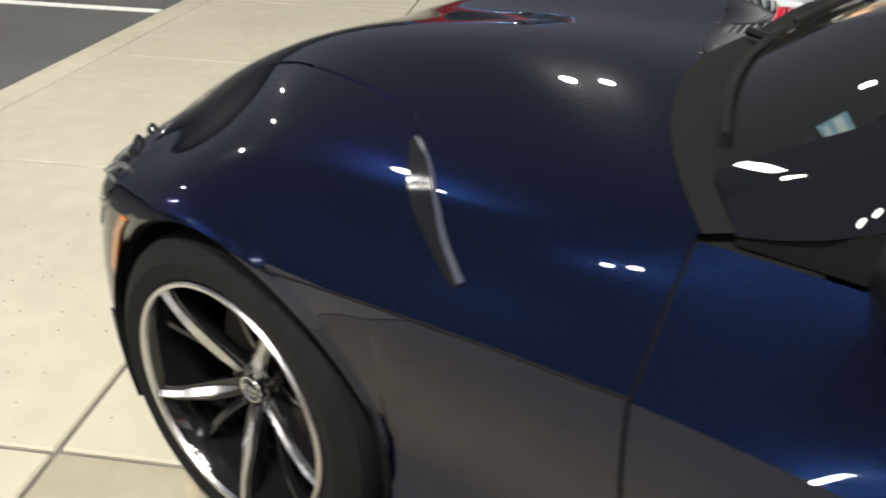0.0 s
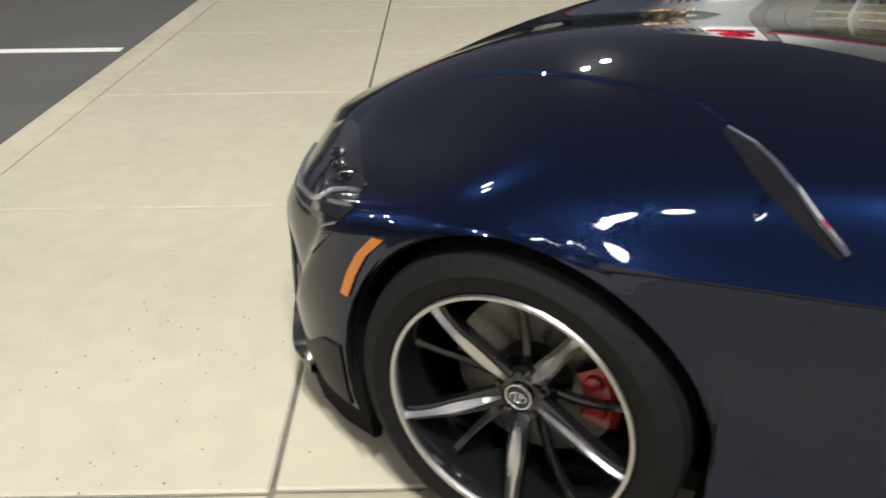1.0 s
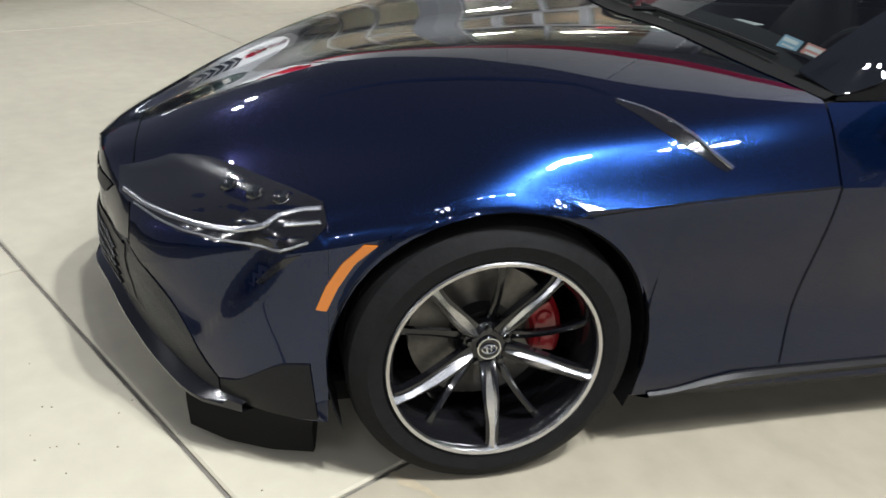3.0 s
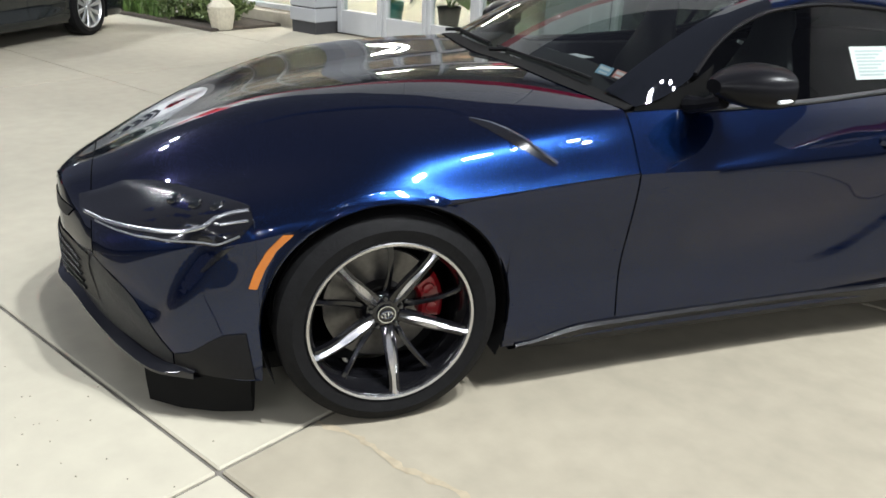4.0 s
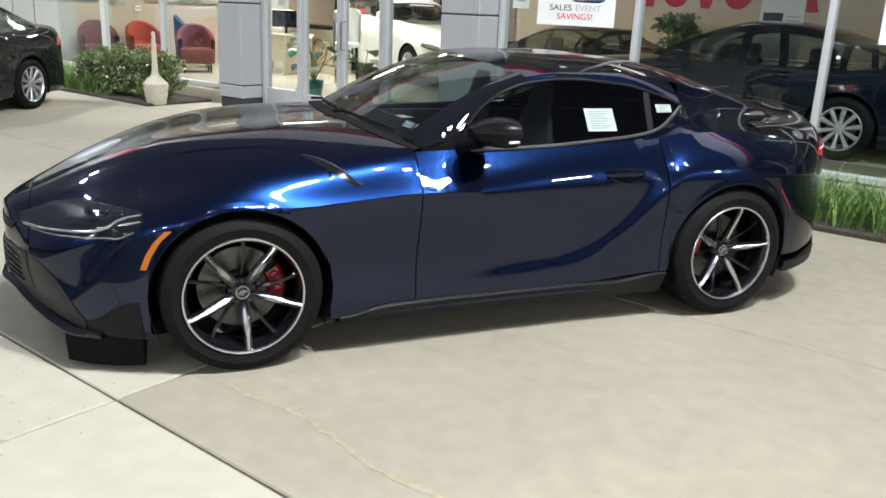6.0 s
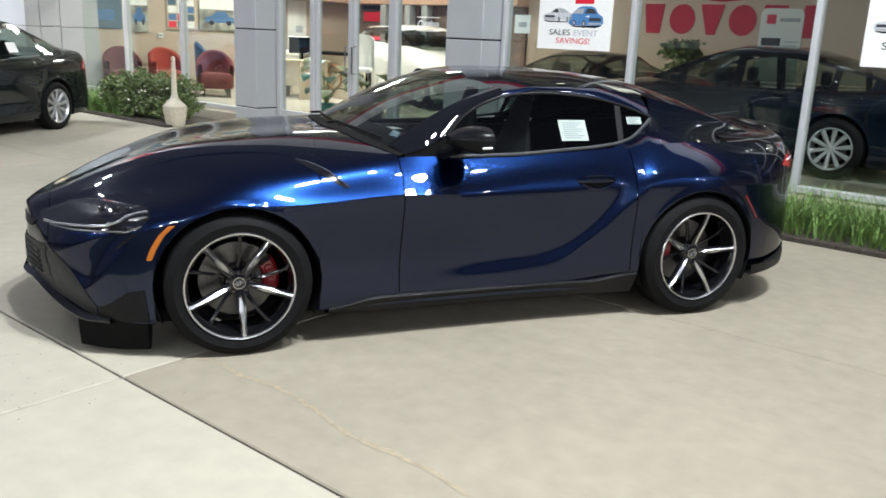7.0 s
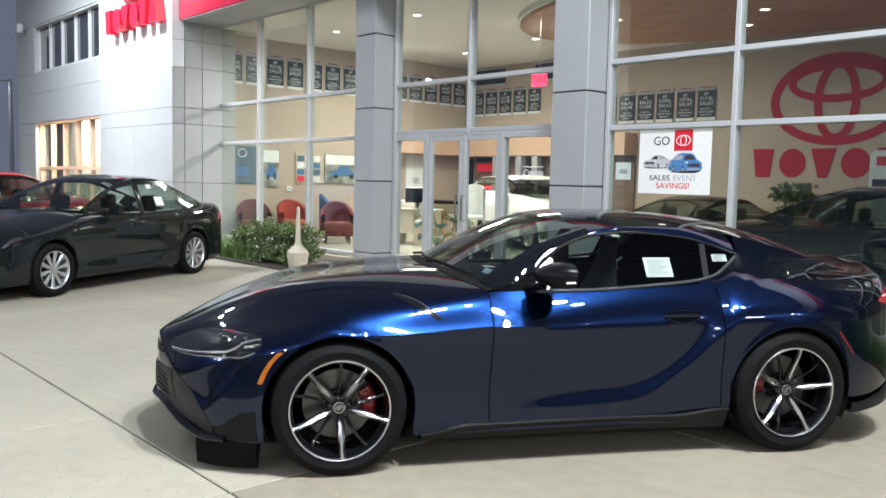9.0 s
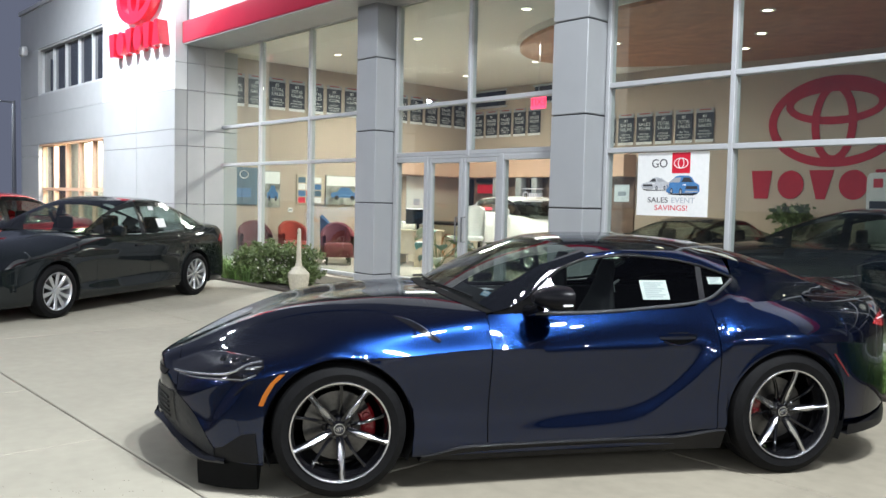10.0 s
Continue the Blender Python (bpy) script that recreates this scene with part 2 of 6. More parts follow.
# ---- building tools ----
class Shape:
    """Points and faces gathered into one mesh."""

    def __init__(self):
        self.v, self.f, self.k = [], [], []

    def add(self, v, f, k=0):
        n = len(self.v)
        self.v += [tuple(p) for p in v]
        self.f += [tuple(i + n for i in q) for q in f]
        self.k += [k] * len(f)
        return self

    def grid(self, rows, k=0, flip=False, close=False):
        m = len(rows[0])
        f = []
        for i in range(len(rows) - 1):
            for j in range(m if close else m - 1):
                a, b = i * m + j, i * m + (j + 1) % m
                q = (a, b, b + m, a + m)
                f.append(q[::-1] if flip else q)
        return self.add([p for r in rows for p in r], f, k)

    def box(self, x0, y0, z0, x1, y1, z1, k=0, c=0.0):
        """A box with edges cut by c."""
        bm = bmesh.new()
        bmesh.ops.create_cube(bm, size=1)
        for p in bm.verts:
            p.co = ((x0 + x1) / 2 + p.co.x * (x1 - x0), (y0 + y1) / 2 + p.co.y * (y1 - y0), (z0 + z1) / 2 + p.co.z * (z1 - z0))
        if c:
            bmesh.ops.bevel(bm, geom=bm.edges[:], offset=c, segments=2 if c > 0.012 else 1, profile=0.5, affect="EDGES")
        bm.verts.ensure_lookup_table()
        bm.verts.index_update()
        self.add([p.co for p in bm.verts], [[p.index for p in q.verts] for q in bm.faces], k)
        bm.free()
        return self

    def turn(self, profile, n=32, k=0, axis="z", at=(0, 0, 0), arc=(0, 2 * math.pi), closed=False):
        """A profile of (radius, along) turned about an axis."""
        full = abs(arc[1] - arc[0]) > 6.28
        rows = []
        for r, h in profile + (profile[:1] if closed else []):
            row = []
            for i in range(n if full else n + 1):
                a = arc[0] + (arc[1] - arc[0]) * i / n
                p = (r * math.cos(a), r * math.sin(a), h)
                p = {"z": p, "y": (p[0], p[2], p[1]), "x": (p[2], p[0], p[1])}[axis]
                row.append((p[0] + at[0], p[1] + at[1], p[2] + at[2]))
            rows.append(row)
        return self.grid(rows, k, close=full)

    def tube(self, path, r, n=8, k=0, ends=True):
        """A round bar along a path; r may change along it."""
        rows = []
        path = [Vector(p) for p in path]
        for i, p in enumerate(path):
            t = (path[min(i + 1, len(path) - 1)] - path[max(i - 1, 0)]).normalized()
            a = t.cross((0, 0, 1)) if abs(t.z) < 0.95 else t.cross((1, 0, 0))
            a.normalize()
            b = t.cross(a)
            q = r[i] if isinstance(r, (list, tuple)) else r
            rows.append([p + (a * math.cos(6.2832 * j / n) + b * math.sin(6.2832 * j / n)) * q for j in range(n)])
        s = len(self.v)
        self.grid(rows, k, close=True)
        if ends:
            self.f += [tuple(range(s + n))[s:], tuple(range(s + (len(path) - 1) * n, s + len(path) * n))[::-1]]
            self.k += [k, k]
        return self

    def prism(self, outline, z0, z1, k=0):
        """A flat outline (x, y) given a thickness."""
        n = len(outline)
        v = [(x, y, z0) for x, y in outline] + [(x, y, z1) for x, y in outline]
        f = [tuple(range(n))[::-1], tuple(range(n, 2 * n))] + [(i, (i + 1) % n, (i + 1) % n + n, i + n) for i in range(n)]
        return self.add(v, f, k)

    def moved(self, m):
        self.v = [tuple(m @ Vector(p)) for p in self.v]
        return self

    def mirrored(self):
        """Adds the other half, across the plane y = 0."""
        n = len(self.v)
        self.v += [(x, -y, z) for x, y, z in self.v]
        self.f += [tuple(i + n for i in q)[::-1] for q in self.f]
        self.k += self.k[:]
        return self


def link_mesh(name, shape, mats, smooth=26.0):
    me = bpy.data.meshes.new(name)
    me.from_pydata(shape.v, [], shape.f)
    mats = mats if isinstance(mats, (list, tuple)) else [mats]
    for m in mats:
        me.materials.append(m)
    me.polygons.foreach_set("material_index", shape.k)
    bm = bmesh.new()
    bm.from_mesh(me)
    bmesh.ops.remove_doubles(bm, verts=bm.verts[:], dist=1e-5)
    bmesh.ops.recalc_face_normals(bm, faces=bm.faces[:])
    for q in bm.faces:
        q.smooth = smooth > 0
    if smooth:
        for e in bm.edges:
            e.smooth = not (len(e.link_faces) == 2 and e.calc_face_angle(0) > radians(smooth))
    bm.to_mesh(me)
    bm.free()
    return me


def thing(name, label, category, at=None, group="", kind=""):
    """An empty at a thing's base, to which its parts are joined."""
    ob = tagged(new(name), label, category, group, kind)
    if at is not None:
        ob.matrix_world = at
    return ob


def part(name, shape, mats, parent, label="", smooth=26.0):
    ob = new(name, link_mesh(name, shape, mats, smooth))
    ob.parent = parent
    return tagged(ob, label)


def solo(name, shape, mats, label, category="", at=None, group="", kind="", smooth=26.0):
    """A thing that is one mesh."""
    ob = tagged(new(name, link_mesh(name, shape, mats, smooth)), label, category, group, kind)
    if at is not None:
        ob.matrix_world = at
    return ob


def lettering(text, size, mat, parent, m, name="lettering", label="", depth=0.002, width=None, bold=0.0):
    """Words in the built-in font, as a mesh under their thing, centred; width stretches them."""
    data = bpy.data.curves.new(name, "FONT")
    data.body, data.size, data.extrude, data.align_x, data.align_y, data.offset = text, size, depth, "CENTER", "CENTER", bold
    tmp = bpy.data.objects.new(name, data)
    me = bpy.data.meshes.new_from_object(tmp)
    bpy.data.objects.remove(tmp)
    if width:
        xs = [p.co.x for p in me.vertices]
        me.transform(Matrix.Diagonal((width / (max(xs) - min(xs)), 1, 1, 1)))
    me.materials.clear()
    me.materials.append(mat)
    ob = new(name, me)
    ob.parent = parent
    ob.matrix_local = m
    return tagged(ob, label)


def curve(xs, ys):
    """A smooth line through a few points, without overshoot."""
    xs, ys = np.array(xs, float), np.array(ys, float)
    h, s = np.diff(xs), np.diff(ys) / np.diff(xs)
    m = np.zeros(len(xs))
    for i in range(1, len(xs) - 1):
        if s[i - 1] * s[i] > 0:
            w1, w2 = 2 * h[i] + h[i - 1], h[i] + 2 * h[i - 1]
            m[i] = (w1 + w2) / (w1 / s[i - 1] + w2 / s[i])
    m[0], m[-1] = s[0], s[-1]

    def at(x):
        x = min(max(x, xs[0]), xs[-1])
        i = min(int(np.searchsorted(xs, x, "right")) - 1, len(xs) - 2)
        t = (x - xs[i]) / h[i]
        return float((2 * t**3 - 3 * t**2 + 1) * ys[i] + (t**3 - 2 * t**2 + t) * h[i] * m[i] + (3 * t**2 - 2 * t**3) * ys[i + 1] + (t**3 - t**2) * h[i] * m[i + 1])

    return at


def ease(t):
    t = min(max(t, 0.0), 1.0)
    return t * t * (3 - 2 * t)


# ---- ground ----
ground = solo("ground", Shape().box(-400, -400, -0.9, 400, 400, -0.14), ASPHALT, "dark grey asphalt of the parking lot", "ground", kind="structure", at=SITE)
pavement = thing("pavement", "pale broom-finished concrete slabs with dark joints", "pavement", SITE, kind="structure")
part("joint_bed", Shape().box(-60, -2.60, -0.3, 60, 18, -0.012), JOINT, pavement)
kerb = solo("kerb", Shape().box(-60, -2.64, -0.3, 60, -2.45, 0.0, c=0.02), KERB, "pale concrete kerb along the asphalt", "kerb", at=SITE, kind="structure")
ACROSS = [0.64 + 1.56 * k for k in range(-16, 17)]
WIDE = [-40, -30, -22, -15.5, -10.4, -4.9, 0.634, 5.6, 10.5, 16, 22, 30, 40]


def slab(u0, d0, u1, d1, mat=None):
    g = 0.006
    part("slab", Shape().box(u0 + g, d0 + g, -0.10, u1 - g, d1 - g, 0.0, c=0.006), mat or CONCRETE, pavement)


for u0, u1 in zip(ACROSS, ACROSS[1:]):
    slab(u0, -2.45, u1, -0.95)
# slabs right of u = 0 take the worn, dimmed concrete
for d0, d1 in ((-0.95, 1.52), (1.52, 4.02)):
    for u0, u1 in zip(WIDE, WIDE[1:]):
        slab(u0, d0, u1, d1, DIMMED_OLD_CONCRETE if u0 > 0 else None)
slab(-6.9, 4.02, -1.4, 5.28)

# a rusty trickle stain and dark specks on the slabs
trail = [(-0.22, -0.86), (-0.12, -0.96), (-0.04, -1.13), (0.08, -1.28), (0.15, -1.42), (0.22, -1.60), (0.26, -1.76), (0.38, -1.95), (0.48, -2.12), (0.56, -2.34)]
rng = random.Random(8)
s = Shape()
rows = []
for (x0, y0), (x1, y1) in zip(trail, trail[1:]):
    for k in range(8):
        t = k / 8
        w = 0.011 * rng.uniform(0.4, 1.4)
        x, y = x0 + (x1 - x0) * t + rng.uniform(-0.008, 0.008), y0 + (y1 - y0) * t
        rows.append([(x - w, y - w * 0.6, 0.0012), (x + w, y + w * 0.6, 0.0012)])
solo("stain", s.grid(rows), STAIN, "thin rusty trickle stain on the concrete", "stain", kind="structure")
s = Shape()
for k in range(80):
    x, y = -1.10 + rng.gauss(0, 0.26), -0.85 + rng.gauss(0, 0.30)
    r = rng.uniform(0.0010, 0.0034)
    s.turn([(r, 0.0), (r * 0.8, 0.002), (0.0005, 0.003)], 6, at=(x, y, 0.0))
solo("specks", s, GRIT, "small dark specks of grit on the concrete", "grit", kind="stuff")

line = solo("parking_line", Shape().box(-0.05, -5.5, -0.141, 0.05, -0.16, -0.134), ROAD_PAINT, "worn white parking bay line on asphalt", "road marking",
            at=SITE @ pose(-4.15, -2.75, 0), kind="structure")

# ---- the showroom's front ----
GLASS_D, TOP = 5.30, 4.45


def bar(parent, u0, z0, u1, z1, d0=5.24, d1=5.36, name="frame_bar", mat=ALUMINIUM):
    part(name, Shape().box(u0, d0, z0, u1, d1, z1, c=0.006), mat, parent)


def pane(parent, u0, z0, u1, z1, d=GLASS_D, mat=None):
    p = part("pane", Shape().box(u0, d - 0.006, z0, u1, d + 0.006, z1), mat or SHOP_GLASS, parent, smooth=0)
    p.visible_shadow = False
    return p


def shop_window(number, us, zs):
    """Panes between upright and level bars."""
    w = thing("window_%d" % number, "tall shop window in silver aluminium frames", "window", SITE, kind="structure")
    for i, u in enumerate(us):
        bar(w, u - 0.028, zs[0] - 0.05, u + 0.028, zs[-1], 5.245, 5.37, "mullion")
    for u0, u1 in zip(us, us[1:]):
        for z in zs:
            bar(w, u0 + 0.029, z - 0.030, u1 - 0.029, z + 0.030, 5.25, 5.36, "transom")
        for z0, z1 in zip(zs, zs[1:]):
            pane(w, u0 + 0.03, z0 + 0.03, u1 - 0.03, z1 - 0.03)
    return w


shop_window(1, [-11.70, -10.04, -8.33, -6.50], [0.22, 2.11, 2.87, TOP])
shop_window(2, [-1.94, -0.35, 1.43, 3.15, 4.9, 6.6], [0.22, 2.11, 2.87, TOP])
entrance = shop_window(3, [-5.91, -4.30, -2.50], [2.16, 2.87, TOP])
door_bay = thing("door_1", "glazed double entrance door in silver aluminium frame", "door", SITE, kind="structure")
for u in (-5.90, -5.18, -3.64, -2.52):
    bar(door_bay, u - 0.04, 0.02, u + 0.04, 2.12, 5.245, 5.36, "mullion")
for u0, u1 in ((-5.86, -5.22), (-3.60, -2.56)):
    bar(door_bay, u0, 0.02, u1, 0.30, 5.25, 5.35, "kick_panel")
    bar(door_bay, u0, 2.04, u1, 2.11, 5.25, 5.35, "top_rail")
    pane(door_bay, u0, 0.30, u1, 2.05)
bar(door_bay, -5.85, 2.085, -2.57, 2.145, 5.256, 5.344, "header")
for u0, u1, h in ((-5.135, -4.415, -4.47), (-4.405, -3.685, -4.34)):
    for a, b in ((u0, u0 + 0.065), (u1 - 0.065, u1)):
        bar(door_bay, a, 0.03, b, 2.10, 5.26, 5.34, "door_stile")
    bar(door_bay, u0 + 0.066, 0.03, u1 - 0.066, 0.27, 5.265, 5.335, "bottom_rail")
    bar(door_bay, u0 + 0.066, 2.02, u1 - 0.066, 2.10, 5.265, 5.335, "top_rail")
    pane(door_bay, u0 + 0.06, 0.26, u1 - 0.06, 2.03)
    part("door_handle", Shape().tube([(h, 5.27, 0.9), (h, 5.20, 0.9), (h, 5.20, 1.25), (h, 5.27, 1.25)], 0.012), CHROME, door_bay)

base = solo("plinth", Shape().box(-11.7, 5.14, -0.05, -6.5, 5.42, 0.17, c=0.01).box(-1.98, 5.14, -0.05, 6.7, 5.42, 0.17, c=0.01), KERB, "low concrete plinth below the shop windows", "plinth", at=SITE, kind="structure")


def clad_pillar(number, u0, u1, d0=4.90, d1=5.42):
    p = thing("pillar_%d" % number, "grey metal-clad pillar with dark panel joints", "pillar", SITE, kind="structure")
    part("core", Shape().box(u0 + 0.02, d0 + 0.02, -0.05, u1 - 0.02, d1, TOP + 0.3), GASKET, p)
    levels = [0.14, 0.32, 1.42, 2.52, 3.62, TOP]
    for z0, z1 in zip(levels, levels[1:]):
        part("panel", Shape().box(u0, d0, z0 + 0.008, u1, d1 + 0.0, z1 - 0.008, c=0.008), PILLAR_PANEL, p)


clad_pillar(1, -6.46, -5.96)
clad_pillar(2, -2.50, -1.98)
clad_pillar(3, 6.6, 7.1)

# red band and white sign wall above the windows
fascia = thing("fascia", "red metal band below a white panelled sign wall", "fascia", SITE, kind="structure")
part("red_band", Shape().box(-11.6, 4.40, TOP + 0.0, 12, 5.3, TOP + 0.42, c=0.02), RED_BAND, fascia)
part("soffit", Shape().box(-11.6, 4.42, TOP - 0.02, 12, 5.3, TOP - 0.003), PANEL, fascia)
for i in range(10):
    part("panel", Shape().box(-11.6 + i * 2.4, 4.52, TOP + 0.43, -9.22 + i * 2.4, 4.8, 6.9, c=0.008), WHITE_PANEL, fascia)

# the white wing beside the showroom
wing = thing("wall_wing", "white panelled wing with dark upper windows", "wall", SITE, kind="structure")
W0, W1, WD, WT = -21.8, -11.56, 4.25, 6.45
UPPER, LOWER = (-20.2, -15.4, 4.08, 5.34), (-20.2, -15.4, 0.05, 2.77)
cuts_u = [W0, -20.2, -15.4, -13.45, W1]
cuts_z = [0.0, 1.30, 2.45, 2.77, 3.55, 4.08, 5.34, WT]


def clear(u0, u1, z0, z1):
    for a, b, c, e in (UPPER, LOWER):
        if u0 >= a - 0.01 and u1 <= b + 0.01 and z0 >= c - 0.06 and z1 <= e + 0.01:
            return True
    return False


for u0, u1 in zip(cuts_u, cuts_u[1:]):
    for z0, z1 in zip(cuts_z, cuts_z[1:]):
        if not clear(u0, u1, z0, z1):
            part("panel", Shape().box(u0 + 0.004, WD, z0 + 0.004, u1 - 0.004, WD + 0.25, z1 - 0.004, c=0.002), WHITE_PANEL if z0 > 3.5 and u0 > -15.5 else PANEL, wing)
part("backing", Shape().box(-15.38, WD + 0.02, 0, W1 - 0.02, WD + 0.5, WT - 0.02).box(W0 + 0.02, WD + 0.02, 2.8, -15.38, WD + 0.22, 4.06), GASKET, wing)
for z0, z1 in zip(cuts_z, cuts_z[1:]):
    part("return_panel", Shape().box(W1 - 0.25, WD + 0.26, z0 + 0.004, W1, WD + 0.62, z1 - 0.004, c=0.005), PANEL, wing)
    part("return_panel", Shape().box(W1 - 0.25, WD + 0.63, z0 + 0.004, W1, 5.6, z1 - 0.004, c=0.005), PANEL, wing)
part("roof_edge", Shape().box(W0 - 0.05, WD - 0.05, WT, W1 + 0.05, WD + 6, WT + 0.12, c=0.02), ALUMINIUM, wing)
part("side_wall", Shape().box(W0, WD + 0.26, 0, W0 + 0.25, WD + 8, WT), PANEL, wing)
for number, (a, b, c, e) in ((4, UPPER), (5, LOWER)):
    w = thing("window_%d" % number, "dark strip window with pale frames" if number == 4 else "lit ground-floor shop window, warm light tinted into its frames", "window", SITE, kind="structure")
    # peach on the lower frames paints in the room's warm light
    tone = ALUMINIUM if number == 4 else PEACH
    if number == 4:
        part("pane", Shape().box(a, WD + 0.16, c, b, WD + 0.18, e), DARK_WINDOW, w)
    else:
        pane(w, a, c, b, e, WD + 0.17)
        bar(w, a, 1.52, b, 1.60, WD + 0.10, WD + 0.2, "transom", tone)
    for i in range(6):
        u = a + (b - a) * i / 5
        bar(w, max(a, u - 0.035), c, min(b, u + 0.035), e, WD + 0.10, WD + 0.22, "mullion", tone)
    bar(w, a, e - 0.05, b, e, WD + 0.02, WD + 0.22, "frame_head", tone)
    bar(w, a, c, b, c + 0.05, WD + 0.02, WD + 0.22, "sill", tone)

# the room behind the wing's lower window
solo("wing_room", Shape().box(W0 + 0.3, WD + 4, 0, -12.2, WD + 4.2, 3.2).box(W0 + 0.3, WD + 0.5, 3.0, -12.2, WD + 4, 3.1), CEILING, "plain lit room behind the wing's window", "room", at=SITE, kind="structure")
solo("wall_office", Shape().box(W0 + 0.31, WD + 0.9, 0, -20.35, WD + 1.0, 2.99).box(W0 + 0.26, WD + 0.5, 0, W0 + 0.30, WD + 1.0, 2.99), BROWN_WALL, "brown partition behind the wing's window", "wall", at=SITE, kind="structure")
solo("wall_corridor", Shape().box(-20.34, WD + 0.9, 0, -15.2, WD + 1.0, 2.99), CEILING, "brightly lit white partition behind the wing's window", "wall", at=SITE, kind="structure")
area_lamp("ceiling_light", tuple(site(-18.6, WD + 0.62, 2.95)), tuple(site(-18.6, WD + 0.62, 0)), 90, 0.3, (1, 0.85, 0.66))

# ---- the showroom inside ----
BACK, CEIL = 12.6, 4.40
solo("floor", Shape().box(-12.4, 5.40, -0.2, 14, BACK, 0.10), TILE, "pale beige tiled showroom floor", "floor", at=SITE, kind="structure")
solo("wall_back", Shape().box(-12.4, BACK, 0, 14, BACK + 0.2, 6), PLASTER, "beige painted showroom wall", "wall", at=SITE, kind="structure")
solo("wall_side", Shape().box(-12.2, 5.6, 0, -11.95, BACK, 6).box(13.8, 5.4, 0, 14, BACK, 6), PLASTER, "beige painted side wall of the showroom", "wall", at=SITE, kind="structure")
solo("ceiling", Shape().box(-12.4, 5.30, CEIL, 14, BACK, CEIL + 0.3), CEILING, "white plaster ceiling with downlights", "ceiling", at=SITE, kind="structure")


def oval(cx, cy, rx, ry, n=64):
    return [(cx + rx * math.cos(6.2832 * i / n), cy + ry * math.sin(6.2832 * i / n)) for i in range(n)]


cloud = thing("ceiling_panel", "oval orange-brown wood panel hung below the ceiling", "ceiling panel", SITE)
part("wood_disc", Shape().prism(oval(-2.2, 9.6, 4.6, 2.6), CEIL - 0.16, CEIL - 0.03), WOOD, cloud)
part("edge_band", Shape().prism(oval(-2.2, 9.6, 4.65, 2.65), CEIL - 0.10, CEIL - 0.001), CEILING, cloud)
proto = thing("downlight", "round white recessed ceiling downlight", "ceiling lamp", SITE @ pose(-4.5, 6.6, CEIL), group="showroom downlights")
part("trim_ring", Shape().turn([(0.07, -0.012), (0.10, -0.012), (0.105, 0.0)], 20), CEILING, proto)
part("glowing_lens", Shape().turn([(0.001, -0.008), (0.07, -0.008)], 20), FLOODLIT, proto)
spots = [(-7.5, 7.0), (-10.0, 7.0), (-7.5, 10.2), (-10.0, 10.6), (-4.8, 11.7), (1.5, 6.4), (4.0, 7.2), (-1.2, 6.3)]
for u, d in spots:
    copy_thing(proto, SITE @ pose(u, d, CEIL))
for u, d in ((-4.6, 9.0), (-3.2, 10.8), (-1.6, 8.4), (0.2, 10.4), (1.4, 9.2), (-2.4, 9.8)):
    copy_thing(proto, SITE @ pose(u, d, CEIL - 0.161))
for u, d, watts in ((-9.0, 8.6, 195), (-5.8, 8.2, 80), (-1.5, 9.4, 5), (3.2, 8.4, 3)):
    area_lamp("showroom_light", tuple(site(u, d, CEIL - 0.22)), tuple(site(u, d, 0)), watts, 1.2, (1, 0.93, 0.82))


